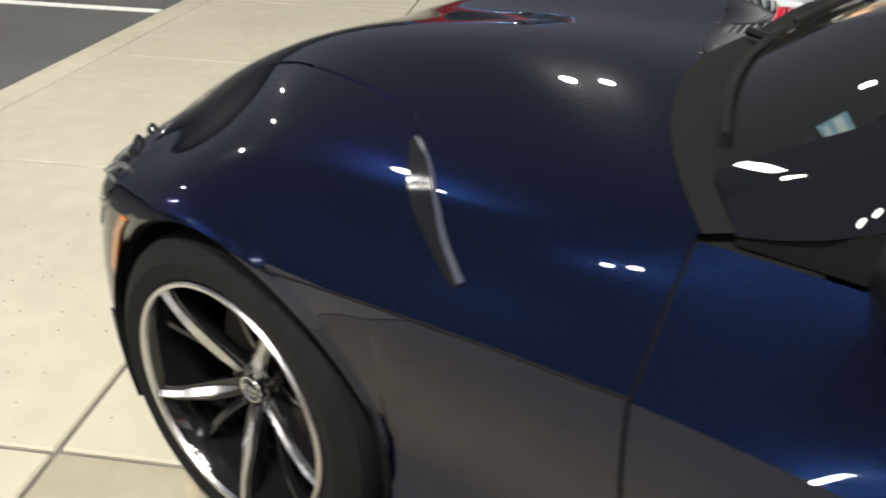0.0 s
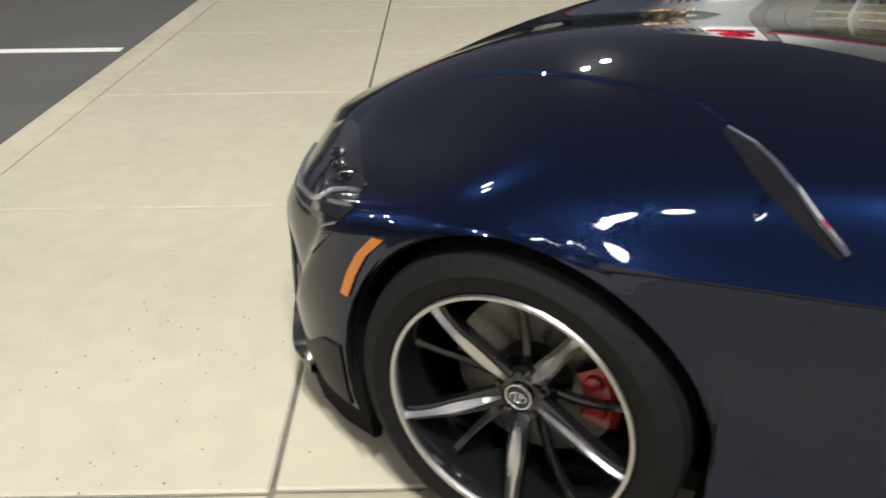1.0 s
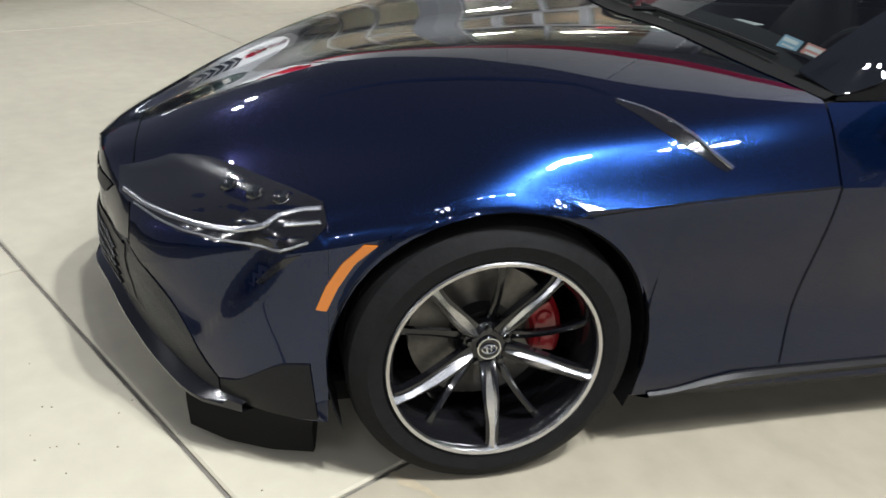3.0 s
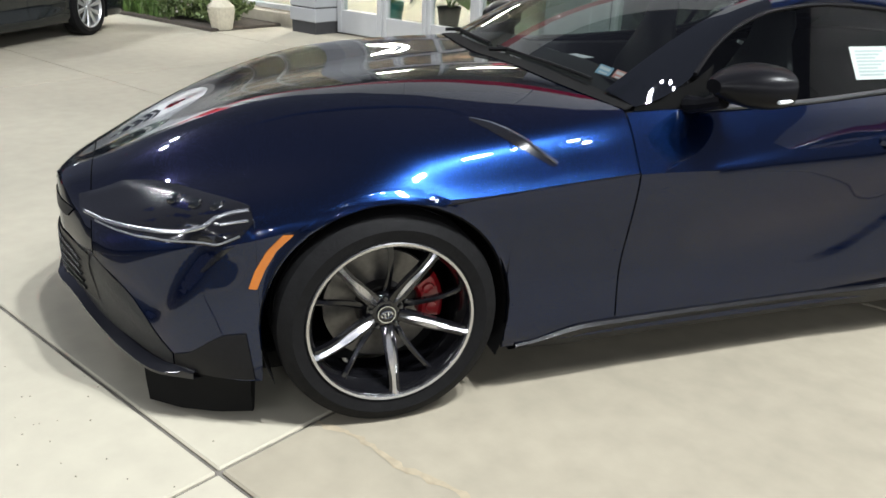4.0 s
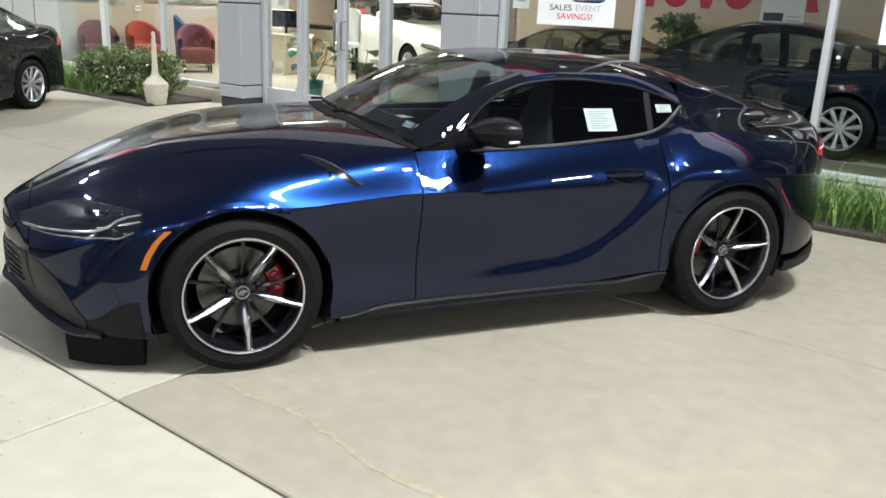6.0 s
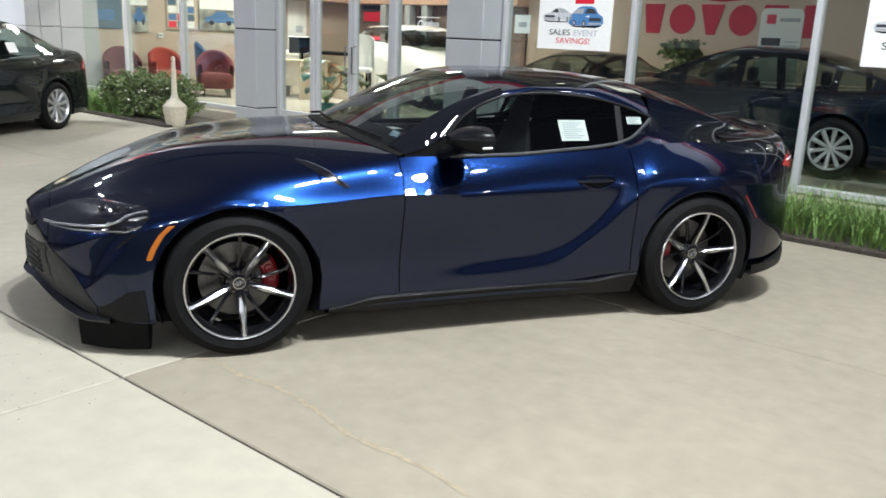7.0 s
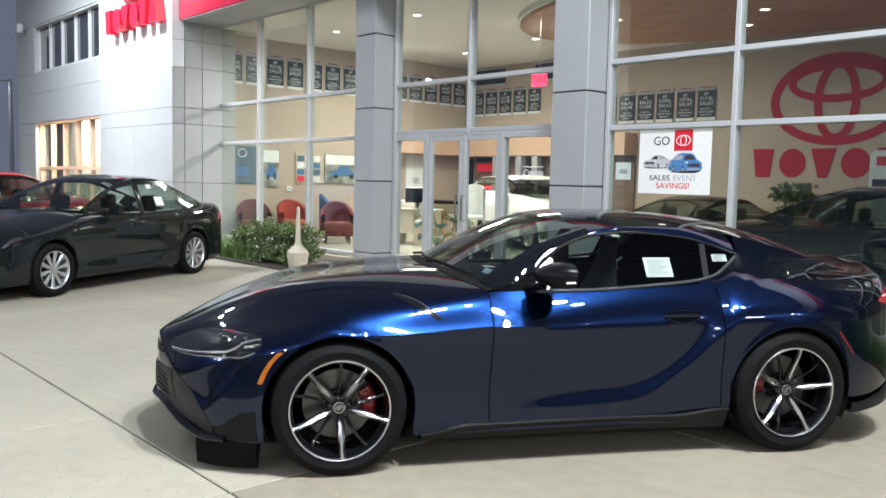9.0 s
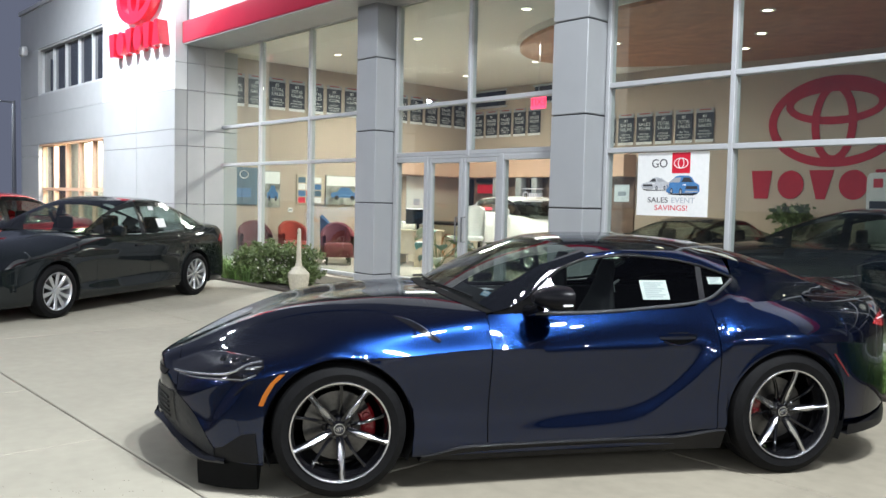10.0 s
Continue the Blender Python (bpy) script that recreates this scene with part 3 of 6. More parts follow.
# ---- car bodies ----
class Body:
    """Half a car's body as sections across its length x: from the middle of the top (row 0), over the shoulder and the
    widest line, to the sill. Curves over x give each section's corners; the wheel arches cut its foot."""

    ROWS = (6, 6, 8, 10, 10, 2)

    def __init__(self, c, arches, radius, swell=None, lip=0.0):
        self.c, self.arches, self.radius, self.swell, self.lip = c, arches, radius, swell, lip

    def corners(self, x):
        c = {k: f(x) for k, f in self.c.items()}
        p = [(0.0, c["zc"]), (0.55 * c["ws"], c["zc"] - 0.22 * (c["zc"] - c["zs"]) + c["crown"]), (c["ws"], c["zs"]), (c["wm"], c["zm"]), (c["wd"], c["zd"]), (c["wb"], c["zb"]), (c["wu"], c["zu"])]
        return p

    def section(self, x):
        p = self.corners(x)
        q = [(-p[1][0], p[1][1])] + p + [(2 * p[-1][0] - p[-2][0], 2 * p[-1][1] - p[-2][1])]
        out = []
        for i, n in enumerate(self.ROWS):
            a, b, c, d = (np.array(v) for v in q[i : i + 4])
            m1, m2 = (c - a) / 2, (d - b) / 2
            lim = np.linalg.norm(c - b)
            if i == 2:
                steep = ease((x - 0.55) / 0.35) * ease((2.6 - x) / 0.5)
                m1 = m1 * (1 - steep) + np.array((0.75, -0.9)) * lim * 0.8 * steep
                flare = ease((x + 0.15) / 0.30) * ease((2.0 - x) / 0.4) * self.lip
                m2 = (1 - flare) * np.array((0.0, -0.9 * lim)) + flare * (c - b)
                keep = 1 - 0.7 * ease((x - 0.76) / 0.55)
                m2 = keep * m2 + (1 - keep) * np.array((0.0, -0.9 * lim))
            if i == 3:
                m1 = np.array((0.0, -0.9 * lim))
            for m in (m1, m2):
                s = np.linalg.norm(m)
                if s > lim * 1.05:
                    m *= lim * 1.05 / s
            for j in range(n):
                t = j / n
                out.append(b * (2 * t**3 - 3 * t**2 + 1) + (t**3 - 2 * t**2 + t) * m1 + c * (3 * t**2 - 2 * t**3) + (t**3 - t**2) * m2)
        out.append(np.array(p[-1]))
        for xc, zw in self.arches:
            if abs(x - xc) < self.radius - 1e-4:
                # the flank is cut off at the arch's edge, and its rows close up above it
                za = zw + math.sqrt(self.radius**2 - (x - xc) ** 2)
                n2, n3 = sum(self.ROWS[:2]), sum(self.ROWS[:3])
                zh = max(float(out[n3][1]), za + 0.035)
                zz = np.array([-v[1] for v in out[n2:]])
                ww = np.array([v[0] for v in out[n2:]])
                zz = np.maximum.accumulate(zz + np.arange(len(zz)) * 1e-7)
                z2, n6 = float(out[n2][1]), len(out) - 1
                levels = [z2 + (zh - z2) * (k / (n3 - n2)) for k in range(n3 - n2)] + [zh + (za - zh) * (k / (n6 - n3)) for k in range(n6 - n3 + 1)]
                flare = [0.005 * ease(1 - (z - za) / 0.05) for z in levels]
                out = out[:n2] + [np.array((float(np.interp(-z, zz, ww)) + f, z)) for z, f in zip(levels, flare)]
        if self.swell:
            out = [np.array((w + self.swell(x, z) * (1 if w > 0.4 else 0), z)) for w, z in out]
        return [(float(w), float(z)) for w, z in out]

    def side(self, x, z):
        """The half width at height z."""
        s = self.section(x)[10:]
        for (w0, z0), (w1, z1) in zip(s, s[1:]):
            if z1 <= z <= z0:
                return w0 + (w1 - w0) * (z0 - z) / max(z0 - z1, 1e-6)
        return s[0][0] if z > s[0][1] else s[-1][0]

    def top(self, x, y):
        s = self.section(x)[:20]
        for (w0, z0), (w1, z1) in zip(s, s[1:]):
            if w0 <= abs(y) <= w1:
                return z0 + (z1 - z0) * (abs(y) - w0) / max(w1 - w0, 1e-6)
        return s[-1][1]

    def front(self, y, z, x0, x1):
        """Where a line along x at (y, z) first meets the nose (or, from behind, the tail)."""
        for i in range(28):
            m = (x0 + x1) / 2
            if self.side(m, z) >= abs(y):
                x1 = m
            else:
                x0 = m
        return x1

    def panel(self, xs, r0, r1, gap=0.0, inset=0.0, shape=None, k=0):
        s = shape or Shape()
        rows = []
        for x in xs:
            sec = self.section(x)
            sec = [(w - inset, z - inset * 0.6) for w, z in sec]
            rows.append([(x, -w, z) for w, z in sec[r0 : r1 + 1]])
        return s.grid(rows, k)


def stations(a, b, n, arches=(), radius=0.0):
    """Stations along x, thickened where an arch's edge is steep."""
    xs = {round(a + (b - a) * i / n, 5) for i in range(n + 1)}
    for xc, zw in arches:
        ring = {round(xc - radius * math.cos(math.pi * i / 28), 5) for i in range(29)}
        xs = {x for x in xs if abs(x - xc) > radius + 0.004 or x in (a, b)} | {x for x in ring if a - 1e-6 <= x <= b + 1e-6}
        xs |= {round(v, 5) for v in (xc - radius + 0.0008, xc + radius - 0.0008) if a <= v <= b}
    return sorted(xs)


def rounded(lower, upper, n, m):
    """Rows of 2D points between two lines."""

    def spread(line, n):
        d = [0]
        for p, q in zip(line, line[1:]):
            d.append(d[-1] + math.dist(p, q))
        return [(float(np.interp(d[-1] * i / n, d, [p[0] for p in line])), float(np.interp(d[-1] * i / n, d, [p[1] for p in line]))) for i in range(n + 1)]

    lo, up = spread(lower, n), spread(upper, n)
    return [[(a[0] + (b[0] - a[0]) * j / m, a[1] + (b[1] - a[1]) * j / m) for a, b in zip(lo, up)] for j in range(m + 1)]


def skin(body, lower, upper, lift=0.004, n=14, m=4, deep=0.010):
    """A slightly raised patch on the side of a body, between two lines (x, z)."""
    rows = rounded(lower, upper, n, m)
    s = Shape().grid([[(x, -body.side(x, z) - lift, z) for x, z in r] for r in rows])
    edge = rows[0] + [r[-1] for r in rows[1:]] + rows[-1][-2::-1] + [r[0] for r in rows[-2:0:-1]]
    edge.append(edge[0])
    s.grid([[(x, -body.side(x, z) - lift, z) for x, z in edge], [(x, -body.side(x, z) + deep, z) for x, z in edge]])
    return s


def nose_skin(body, lower, upper, x0, x1, lift=0.004, n=14, m=4):
    """The same on the nose, between two lines (y, z)."""
    rows = rounded(lower, upper, n, m)
    return Shape().grid([[(body.front(y, z, x0, x1) - lift, y, z) for y, z in r] for r in rows])


def tyre_shape(r, rim, half):
    b = half * 0.96
    prof = [(rim - 0.004, -b * 0.86), (rim + 0.012, -b), (rim + (r - rim) * 0.5, -b - 0.008), (r - 0.022, -b * 0.97), (r - 0.006, -b * 0.86), (r, -b * 0.70)]
    for g in (-0.38, 0.0, 0.38):
        prof += [(r, (g - 0.05) * b), (r - 0.007, (g - 0.045) * b), (r - 0.007, (g + 0.045) * b), (r, (g + 0.05) * b)]
    prof += [(r, b * 0.70), (r - 0.006, b * 0.86), (r - 0.022, b * 0.97), (rim + (r - rim) * 0.5, b + 0.008), (rim + 0.012, b), (rim - 0.004, b * 0.86)]
    return Shape().turn(prof, 64, axis="y")


def sports_wheel(parent, at, r, half, phase, calip):
    """A black alloy wheel, dished towards its hub, with five bright blades; its outer face looks along -y."""
    hub = tagged(new("wheel"), "black alloy wheel with machined blades and rim")
    hub.parent = parent
    hub.matrix_local = at
    part("tyre", tyre_shape(r, 0.243, half), RUBBER, hub)
    f, dish = -half, 0.058
    s = Shape().turn([(0.232, half * 0.8), (0.226, half * 0.4), (0.222, 0.02), (0.226, f + 0.030), (0.236, f + 0.010)], 64, axis="y")
    part("rim_barrel", s, GLOSS_BLACK, hub)
    part("rim_edge", Shape().turn([(0.2350, f + 0.020), (0.2370, f + 0.008), (0.2395, f + 0.002), (0.2470, f + 0.000), (0.2495, f + 0.004), (0.2500, f + 0.03)], 72, axis="y"), MACHINED, hub, "bright machined rim edge")

    def blade(turned, widths, reach, lean, mat, name, lift, thick, ridge):
        s, rows = Shape(), []
        for i in range(15):
            t = i / 14
            rad = 0.040 + (reach - 0.040) * t
            w = curve((0, 0.2, 0.42, 0.75, 0.93, 1.0), widths)(t)
            a = lean * math.sin(t * math.pi) * 0.03 + lean * 0.012 * t
            y = f + lift + dish * (1 - t) ** 1.6
            ring = [(rad, a - w, y + ridge), (rad, a + w * 0.30, y), (rad, a + w, y + ridge * 0.7), (rad, a + w * 0.9, y + thick), (rad, a - w * 0.9, y + thick)]
            rows.append([(q[0] * math.cos(turned) - q[1] * math.sin(turned), q[2], q[0] * math.sin(turned) + q[1] * math.cos(turned)) for q in ring])
        s.grid(rows, close=True)
        n = len(s.v)
        s.f += [(0, 1, 2, 3, 4), tuple(range(n - 1, n - 6, -1))]
        s.k += [0, 0]
        part(name, s, mat, hub)

    for i in range(5):
        a = radians(phase + 72 * i)
        blade(a, (0.002, 0.0095, 0.0125, 0.0072, 0.0075, 0.012), 0.240, 0.08, MACHINED, "bright_blade", 0.003, 0.012, 0.009)
        blade(a, (0.018, 0.020, 0.019, 0.015, 0.015, 0.018), 0.234, 0.08, GLOSS_BLACK, "blade_back", 0.014, 0.030, 0.004)
        blade(a + radians(33), (0.012, 0.010, 0.008, 0.007, 0.008, 0.010), 0.230, -0.25, GLOSS_BLACK, "black_spoke", 0.042, 0.018, 0.003)
    h = f + dish
    part("hub_disc", Shape().turn([(0.001, h + 0.018), (0.040, h + 0.018), (0.058, h + 0.026), (0.066, h + 0.040), (0.001, h + 0.040)], 32, axis="y"), GLOSS_BLACK, hub)
    for i in range(5):
        a = radians(phase + 36 + 72 * i)
        part("wheel_bolt", Shape().turn([(0.001, h + 0.010), (0.006, h + 0.011), (0.007, h + 0.030)], 10, axis="y", at=(0.048 * math.cos(a), 0, 0.048 * math.sin(a))), DARK_BOLT, hub)
    part("hub_cap", Shape().turn([(0.001, h + 0.008), (0.024, h + 0.009), (0.027, h + 0.022)], 28, axis="y"), GLOSS_BLACK, hub)
    s = Shape().turn([(0.0235, h + 0.009), (0.0250, h + 0.0065), (0.0275, h + 0.0065), (0.0290, h + 0.010)], 28, axis="y")
    for rx, rz, cz in ((0.017, 0.0115, 0.0), (0.0055, 0.011, 0.0), (0.012, 0.0045, 0.006)):
        s.tube([(rx * math.cos(6.2832 * i / 24), h + 0.006, cz + rz * math.sin(6.2832 * i / 24)) for i in range(25)], 0.0018, 6, ends=False)
    part("badge_ring", s, CHROME, hub, "small chrome oval badge")
    part("brake_disc", Shape().turn([(0.075, 0.020), (0.174, 0.020), (0.174, 0.044), (0.075, 0.044)], 48, axis="y", closed=True), DISC, hub)
    part("disc_bell", Shape().turn([(0.001, -0.015), (0.072, -0.015), (0.080, 0.020)], 32, axis="y"), DISC, hub)
    a0, a1 = radians(calip - 23), radians(calip + 23)
    prof = [(0.112, -0.014), (0.120, -0.026), (0.172, -0.026), (0.186, -0.014), (0.188, 0.05), (0.112, 0.05)]
    cal = part("brake_caliper", Shape().turn(prof, 14, axis="y", arc=(a0, a1), closed=True), CALIPER, hub, "bright red brake caliper")
    for k in (-12, 12):
        a = radians(calip + k)
        part("piston_cover", Shape().turn([(0.001, -0.036), (0.016, -0.034), (0.020, -0.024)], 14, axis="y", at=(0.147 * math.cos(a), 0, 0.147 * math.sin(a))), CALIPER, cal)
    return hub


# ---- the blue sports coupe: nose at -x, front axle at x = 0, left side towards -y ----
X = (-0.93, -0.915, -0.88, -0.80, -0.60, -0.35, 0.0, 0.35, 0.76, 1.20, 1.70, 2.10, 2.47, 2.85, 3.20, 3.36, 3.43, 3.46)
coupe_curves = {
    "zc": curve((-0.93, -0.90, -0.755, -0.57, -0.25, 0.085, 0.31, 0.60, 0.90, 2.6, 2.95, 3.15, 3.30, 3.40, 3.46), (0.573, 0.595, 0.660, 0.748, 0.867, 0.922, 0.944, 0.955, 0.94, 1.0, 0.985, 0.975, 0.985, 1.01, 0.985)),
    "crown": curve((-0.93, -0.5, 0.1, 0.7, 2.7, 3.4), (0.0, 0.022, 0.030, 0.020, 0.0, 0.0)),
    "ws": curve(X, (0.002, 0.120, 0.211, 0.296, 0.455, 0.610, 0.785, 0.800, 0.792, 0.800, 0.790, 0.765, 0.755, 0.725, 0.630, 0.470, 0.350, 0.250)),
    "zs": curve(X, (0.563, 0.558, 0.572, 0.607, 0.677, 0.735, 0.815, 0.842, 0.885, 0.892, 0.908, 0.928, 0.945, 0.935, 0.925, 0.920, 0.915, 0.900)),
    "wm": curve(X, (0.070, 0.188, 0.300, 0.550, 0.763, 0.878, 0.930, 0.926, 0.918, 0.902, 0.880, 0.885, 0.903, 0.875, 0.735, 0.550, 0.410, 0.290)),
    "zm": curve(X, (0.455, 0.437, 0.412, 0.430, 0.535, 0.603, 0.690, 0.698, 0.727, 0.715, 0.715, 0.725, 0.730, 0.730, 0.740, 0.750, 0.750, 0.750)),
    "wd": curve(X, (0.083, 0.215, 0.315, 0.520, 0.775, 0.888, 0.905, 0.884, 0.862, 0.847, 0.843, 0.868, 0.898, 0.880, 0.750, 0.570, 0.430, 0.310)),
    "zd": curve(X, (0.36, 0.36, 0.36, 0.365, 0.38, 0.40, 0.42, 0.43, 0.41, 0.40, 0.40, 0.42, 0.45, 0.46, 0.50, 0.52, 0.53, 0.54)),
    "wb": curve(X, (0.083, 0.200, 0.285, 0.485, 0.765, 0.888, 0.905, 0.891, 0.870, 0.857, 0.853, 0.872, 0.880, 0.860, 0.740, 0.570, 0.430, 0.310)),
    "zb": curve(X, (0.30, 0.30, 0.29, 0.265, 0.235, 0.23, 0.23, 0.235, 0.235, 0.24, 0.24, 0.25, 0.26, 0.27, 0.30, 0.32, 0.33, 0.34)),
    "wu": curve(X, (0.190, 0.190, 0.270, 0.465, 0.745, 0.878, 0.885, 0.875, 0.870, 0.865, 0.860, 0.855, 0.850, 0.840, 0.720, 0.550, 0.410, 0.290)),
    "zu": curve(X, (0.265, 0.265, 0.255, 0.225, 0.18, 0.17, 0.17, 0.18, 0.18, 0.18, 0.18, 0.18, 0.20, 0.22, 0.26, 0.28, 0.29, 0.30)),
}


def eased_line(f, a=-0.93, b=3.46):
    """The same line with its bends rounded, more in the middle than at the ends."""
    xs = np.linspace(a, b, 879)
    ys = np.array([f(x) for x in xs])
    out = []
    for x in xs:
        reach = 0.002 + min(0.085, 0.35 * (x - a), 0.35 * (b - x))
        w = np.exp(-(((xs - x) / reach) ** 2))
        out.append(float((w * ys).sum() / w.sum()))
    return lambda x: float(np.interp(x, xs, out))


coupe_curves = {k: eased_line(f) for k, f in coupe_curves.items()}
crease = curve((0.55, 1.03, 1.31, 1.50, 1.62, 1.70, 1.79, 1.88, 1.97, 2.07, 2.16), (0.345, 0.360, 0.373, 0.390, 0.422, 0.46, 0.52, 0.60, 0.70, 0.80, 0.90))


def haunch(x, z):
    """The rear wing swells out behind a crease that climbs from the sill to the window's corner."""
    rise = (crease(x + 0.03) - crease(x - 0.03)) / 0.06 if x < 2.13 else 1.0
    below = (crease(x) + max(0.0, x - 2.16) - z) / math.sqrt(1 + rise * rise)
    fade = ease((3.42 - x) / 0.75) * ease((x - 0.75) / 0.5)
    size = 0.005 + 0.023 * ease((x - 1.45) / 0.45)
    tuck = -0.007 * math.exp(-(((below + 0.07) / 0.09) ** 2)) * ease((x - 0.9) / 0.5)
    lip = ease((1.0 - z) / 0.22)
    return (size * ease((below + 0.012) / 0.095) * fade + tuck) * lip * ease((z - 0.20) / 0.10) + bumper_relief(x, z)


def bumper_relief(x, z):
    """A sharp edge slants down from the headlight's tail; in front of it the bumper is hollowed towards the intake."""
    if x > -0.385:
        return 0.0
    ax, az, bx, bz = -0.445, 0.580, -0.625, 0.315
    ln = math.hypot(bx - ax, bz - az)
    t = ((x - ax) * (bx - ax) + (z - az) * (bz - az)) / ln**2
    ahead = ((x - ax) * (bz - az) - (z - az) * (bx - ax)) / ln
    along = ease((t + 0.05) / 0.20) * ease((1.15 - t) / 0.25)
    hollow = -0.034 * ease(ahead / 0.030) * math.exp(-((max(0.0, ahead - 0.04) / 0.15) ** 2)) * along
    return hollow * ease((-0.385 - x) / 0.05)


AXLES = ((0.0, 0.33), (2.47, 0.337))
ARCH = 0.366
coupe_body = Body(coupe_curves, AXLES, ARCH, haunch, 1.0)
coupe = thing("sports_car", "dark blue metallic two-door sports coupe parked on concrete", "car")
B = coupe_body
R1, R2, R3, R6 = 6, 12, 20, 42
g = 0.0028

s = B.panel(stations(-0.80, -0.36, 30) + stations(-0.3659, 0.7572, 24, AXLES[:1], ARCH), 0, R3 - 0)
s.v = [(x, y, z + 0.0) for x, y, z in s.v]
part("bonnet", s.mirrored(), BLUE, coupe, "long curved metallic blue bonnet")
nose = [-0.93, -0.928, -0.924, -0.918, -0.91, -0.90, -0.885, -0.865, -0.84, -0.82, -0.8035]
s = B.panel(nose, 0, R6)
B.panel(stations(-0.8035, -ARCH, 32), R3, R6, shape=s)
s.mirrored()
sec = B.section(-0.93)
ring = [(-0.93, -w, z) for w, z in sec] + [(-0.93, w, z) for w, z in reversed(sec[1:])]
s.add(ring, [tuple(range(len(ring)))])
front_bumper = part("front_bumper", s, BLUE, coupe)
fender_x = [x for x in stations(-ARCH, 0.7572, 22, AXLES[:1], ARCH) if x > -ARCH]
for side in (1, -1):
    s = B.panel(fender_x, R3, R6)
    s.v = [(x, y * side, z) for x, y, z in s.v]
    part("front_wing", s, BLUE, coupe)
    s = B.panel(stations(0.7628, 2.047, 90), R2, R6)
    s.v = [(x, y * side, z) for x, y, z in s.v]
    door = part("car_door", s, BLUE, coupe)
    s = B.panel(stations(2.0528, 3.05, 50, AXLES[1:], ARCH), R2, R6)
    s.v = [(x, y * side, z) for x, y, z in s.v]
    part("rear_wing", s, BLUE, coupe)
tail = stations(3.05, 3.36, 10) + [3.385, 3.41, 3.43, 3.445, 3.455, 3.46]
s = B.panel(tail, R2, R6)
B.panel(stations(2.72, 3.36, 14) + [3.385, 3.41, 3.43, 3.445, 3.455, 3.46], 0, R2, shape=s)
s.mirrored()
sec = B.section(3.46)
ring = [(3.46, -w, z) for w, z in sec] + [(3.46, w, z) for w, z in reversed(sec[1:])]
s.add(ring, [tuple(range(len(ring)))])
rear = part("rear_bumper", s, BLUE, coupe)
s = B.panel(nose + stations(-0.8, 0.9, 40, AXLES[:1], ARCH), 0, R6, inset=0.014)
B.panel(stations(0.62, 2.75, 40, AXLES[1:], ARCH), R2 + 1, R6, inset=0.014, shape=s)
B.panel(stations(2.70, 3.44, 20, AXLES[1:], ARCH), 0, R6, inset=0.014, shape=s)
part("inner_shell", s.mirrored(), LINER, coupe)
part("floor_pan", Shape().box(-0.36, -0.74, 0.13, 2.95, 0.74, 0.20, c=0.01).box(-0.72, -0.42, 0.17, -0.36, 0.42, 0.24, c=0.01), LINER, coupe)
for x, z in AXLES:
    for side in (1, -1):
        s = Shape().turn([(ARCH + 0.006, -0.90 * side), (ARCH + 0.006, -0.52 * side), (0.05, -0.50 * side)], 24, axis="y", at=(x, 0, z), arc=(-0.45, math.pi + 0.45))
        part("wheel_liner", s, LINER, coupe)
for i, (x, z) in enumerate(AXLES):
    for side in (1, -1):
        m = pose(x, -0.797 * side - 0.0, z, 0, 0, 0 if side > 0 else 180)
        sports_wheel(coupe, m, z + 0.001, 0.128 if i == 0 else 0.134, (-87, 8)[i], (10, 170)[i])

# skirts, splitter and rear corner, all black
for side in (1, -1):
    rows = []
    for x in stations(0.41, 2.10, 30):
        t = ease((x - 0.41) / 0.25)
        u = ease((x - 1.80) / 0.26)
        w = B.side(x, 0.24) - 0.004 + 0.024 * t
        zt = 0.186 + 0.042 * t + 0.030 * u
        rows.append([(x, -side * (w - 0.05), zt + 0.004), (x, -side * (w - 0.012), zt), (x, -side * w, zt - 0.008), (x, -side * (w - 0.006), zt - 0.016), (x, -side * (w - 0.055), 0.140), (x, -side * (w - 0.2), 0.14)])
    s = Shape().grid(rows)
    part("side_skirt", s, SATIN_BLACK, coupe, "satin black side skirt")
    rows = []
    for i in range(13):
        x = 2.86 + 0.55 * i / 12
        w = B.side(x, 0.34) + 0.006
        rows.append([(x, -side * w, 0.34 - 0.10 * (1 - i / 12)), (x, -side * (w + 0.012), 0.26), (x + 0.0, -side * (w + 0.006), 0.20 + 0.02 * i / 12), (x, -side * (w - 0.25), 0.20)])
    part("rear_corner_trim", Shape().grid(rows), SATIN_BLACK, coupe, "black lower rear bumper trim")


rows = []
for i in range(61):
    y = -0.80 + 1.60 * i / 60
    t = abs(y) / 0.80
    z = 0.262 - 0.090 * ease((t - 0.35) / 0.60)
    x = B.front(y * 0.985, max(z, 0.185) + 0.02, -0.93, -0.3)
    e = (0.022 + 0.010 * ease((t - 0.60) / 0.30)) * ease((1.0 - t) / 0.08)
    rows.append([(x + 0.06, y * 0.96, z + 0.045), (x - 0.002, y, z + 0.012), (x - 0.002 - e, y, z), (x - 0.002 - e, y, z - 0.008), (x + 0.10, y * 0.94, z - 0.008)])
part("splitter", Shape().grid(rows), GLOSS_BLACK, coupe, "gloss black front splitter")

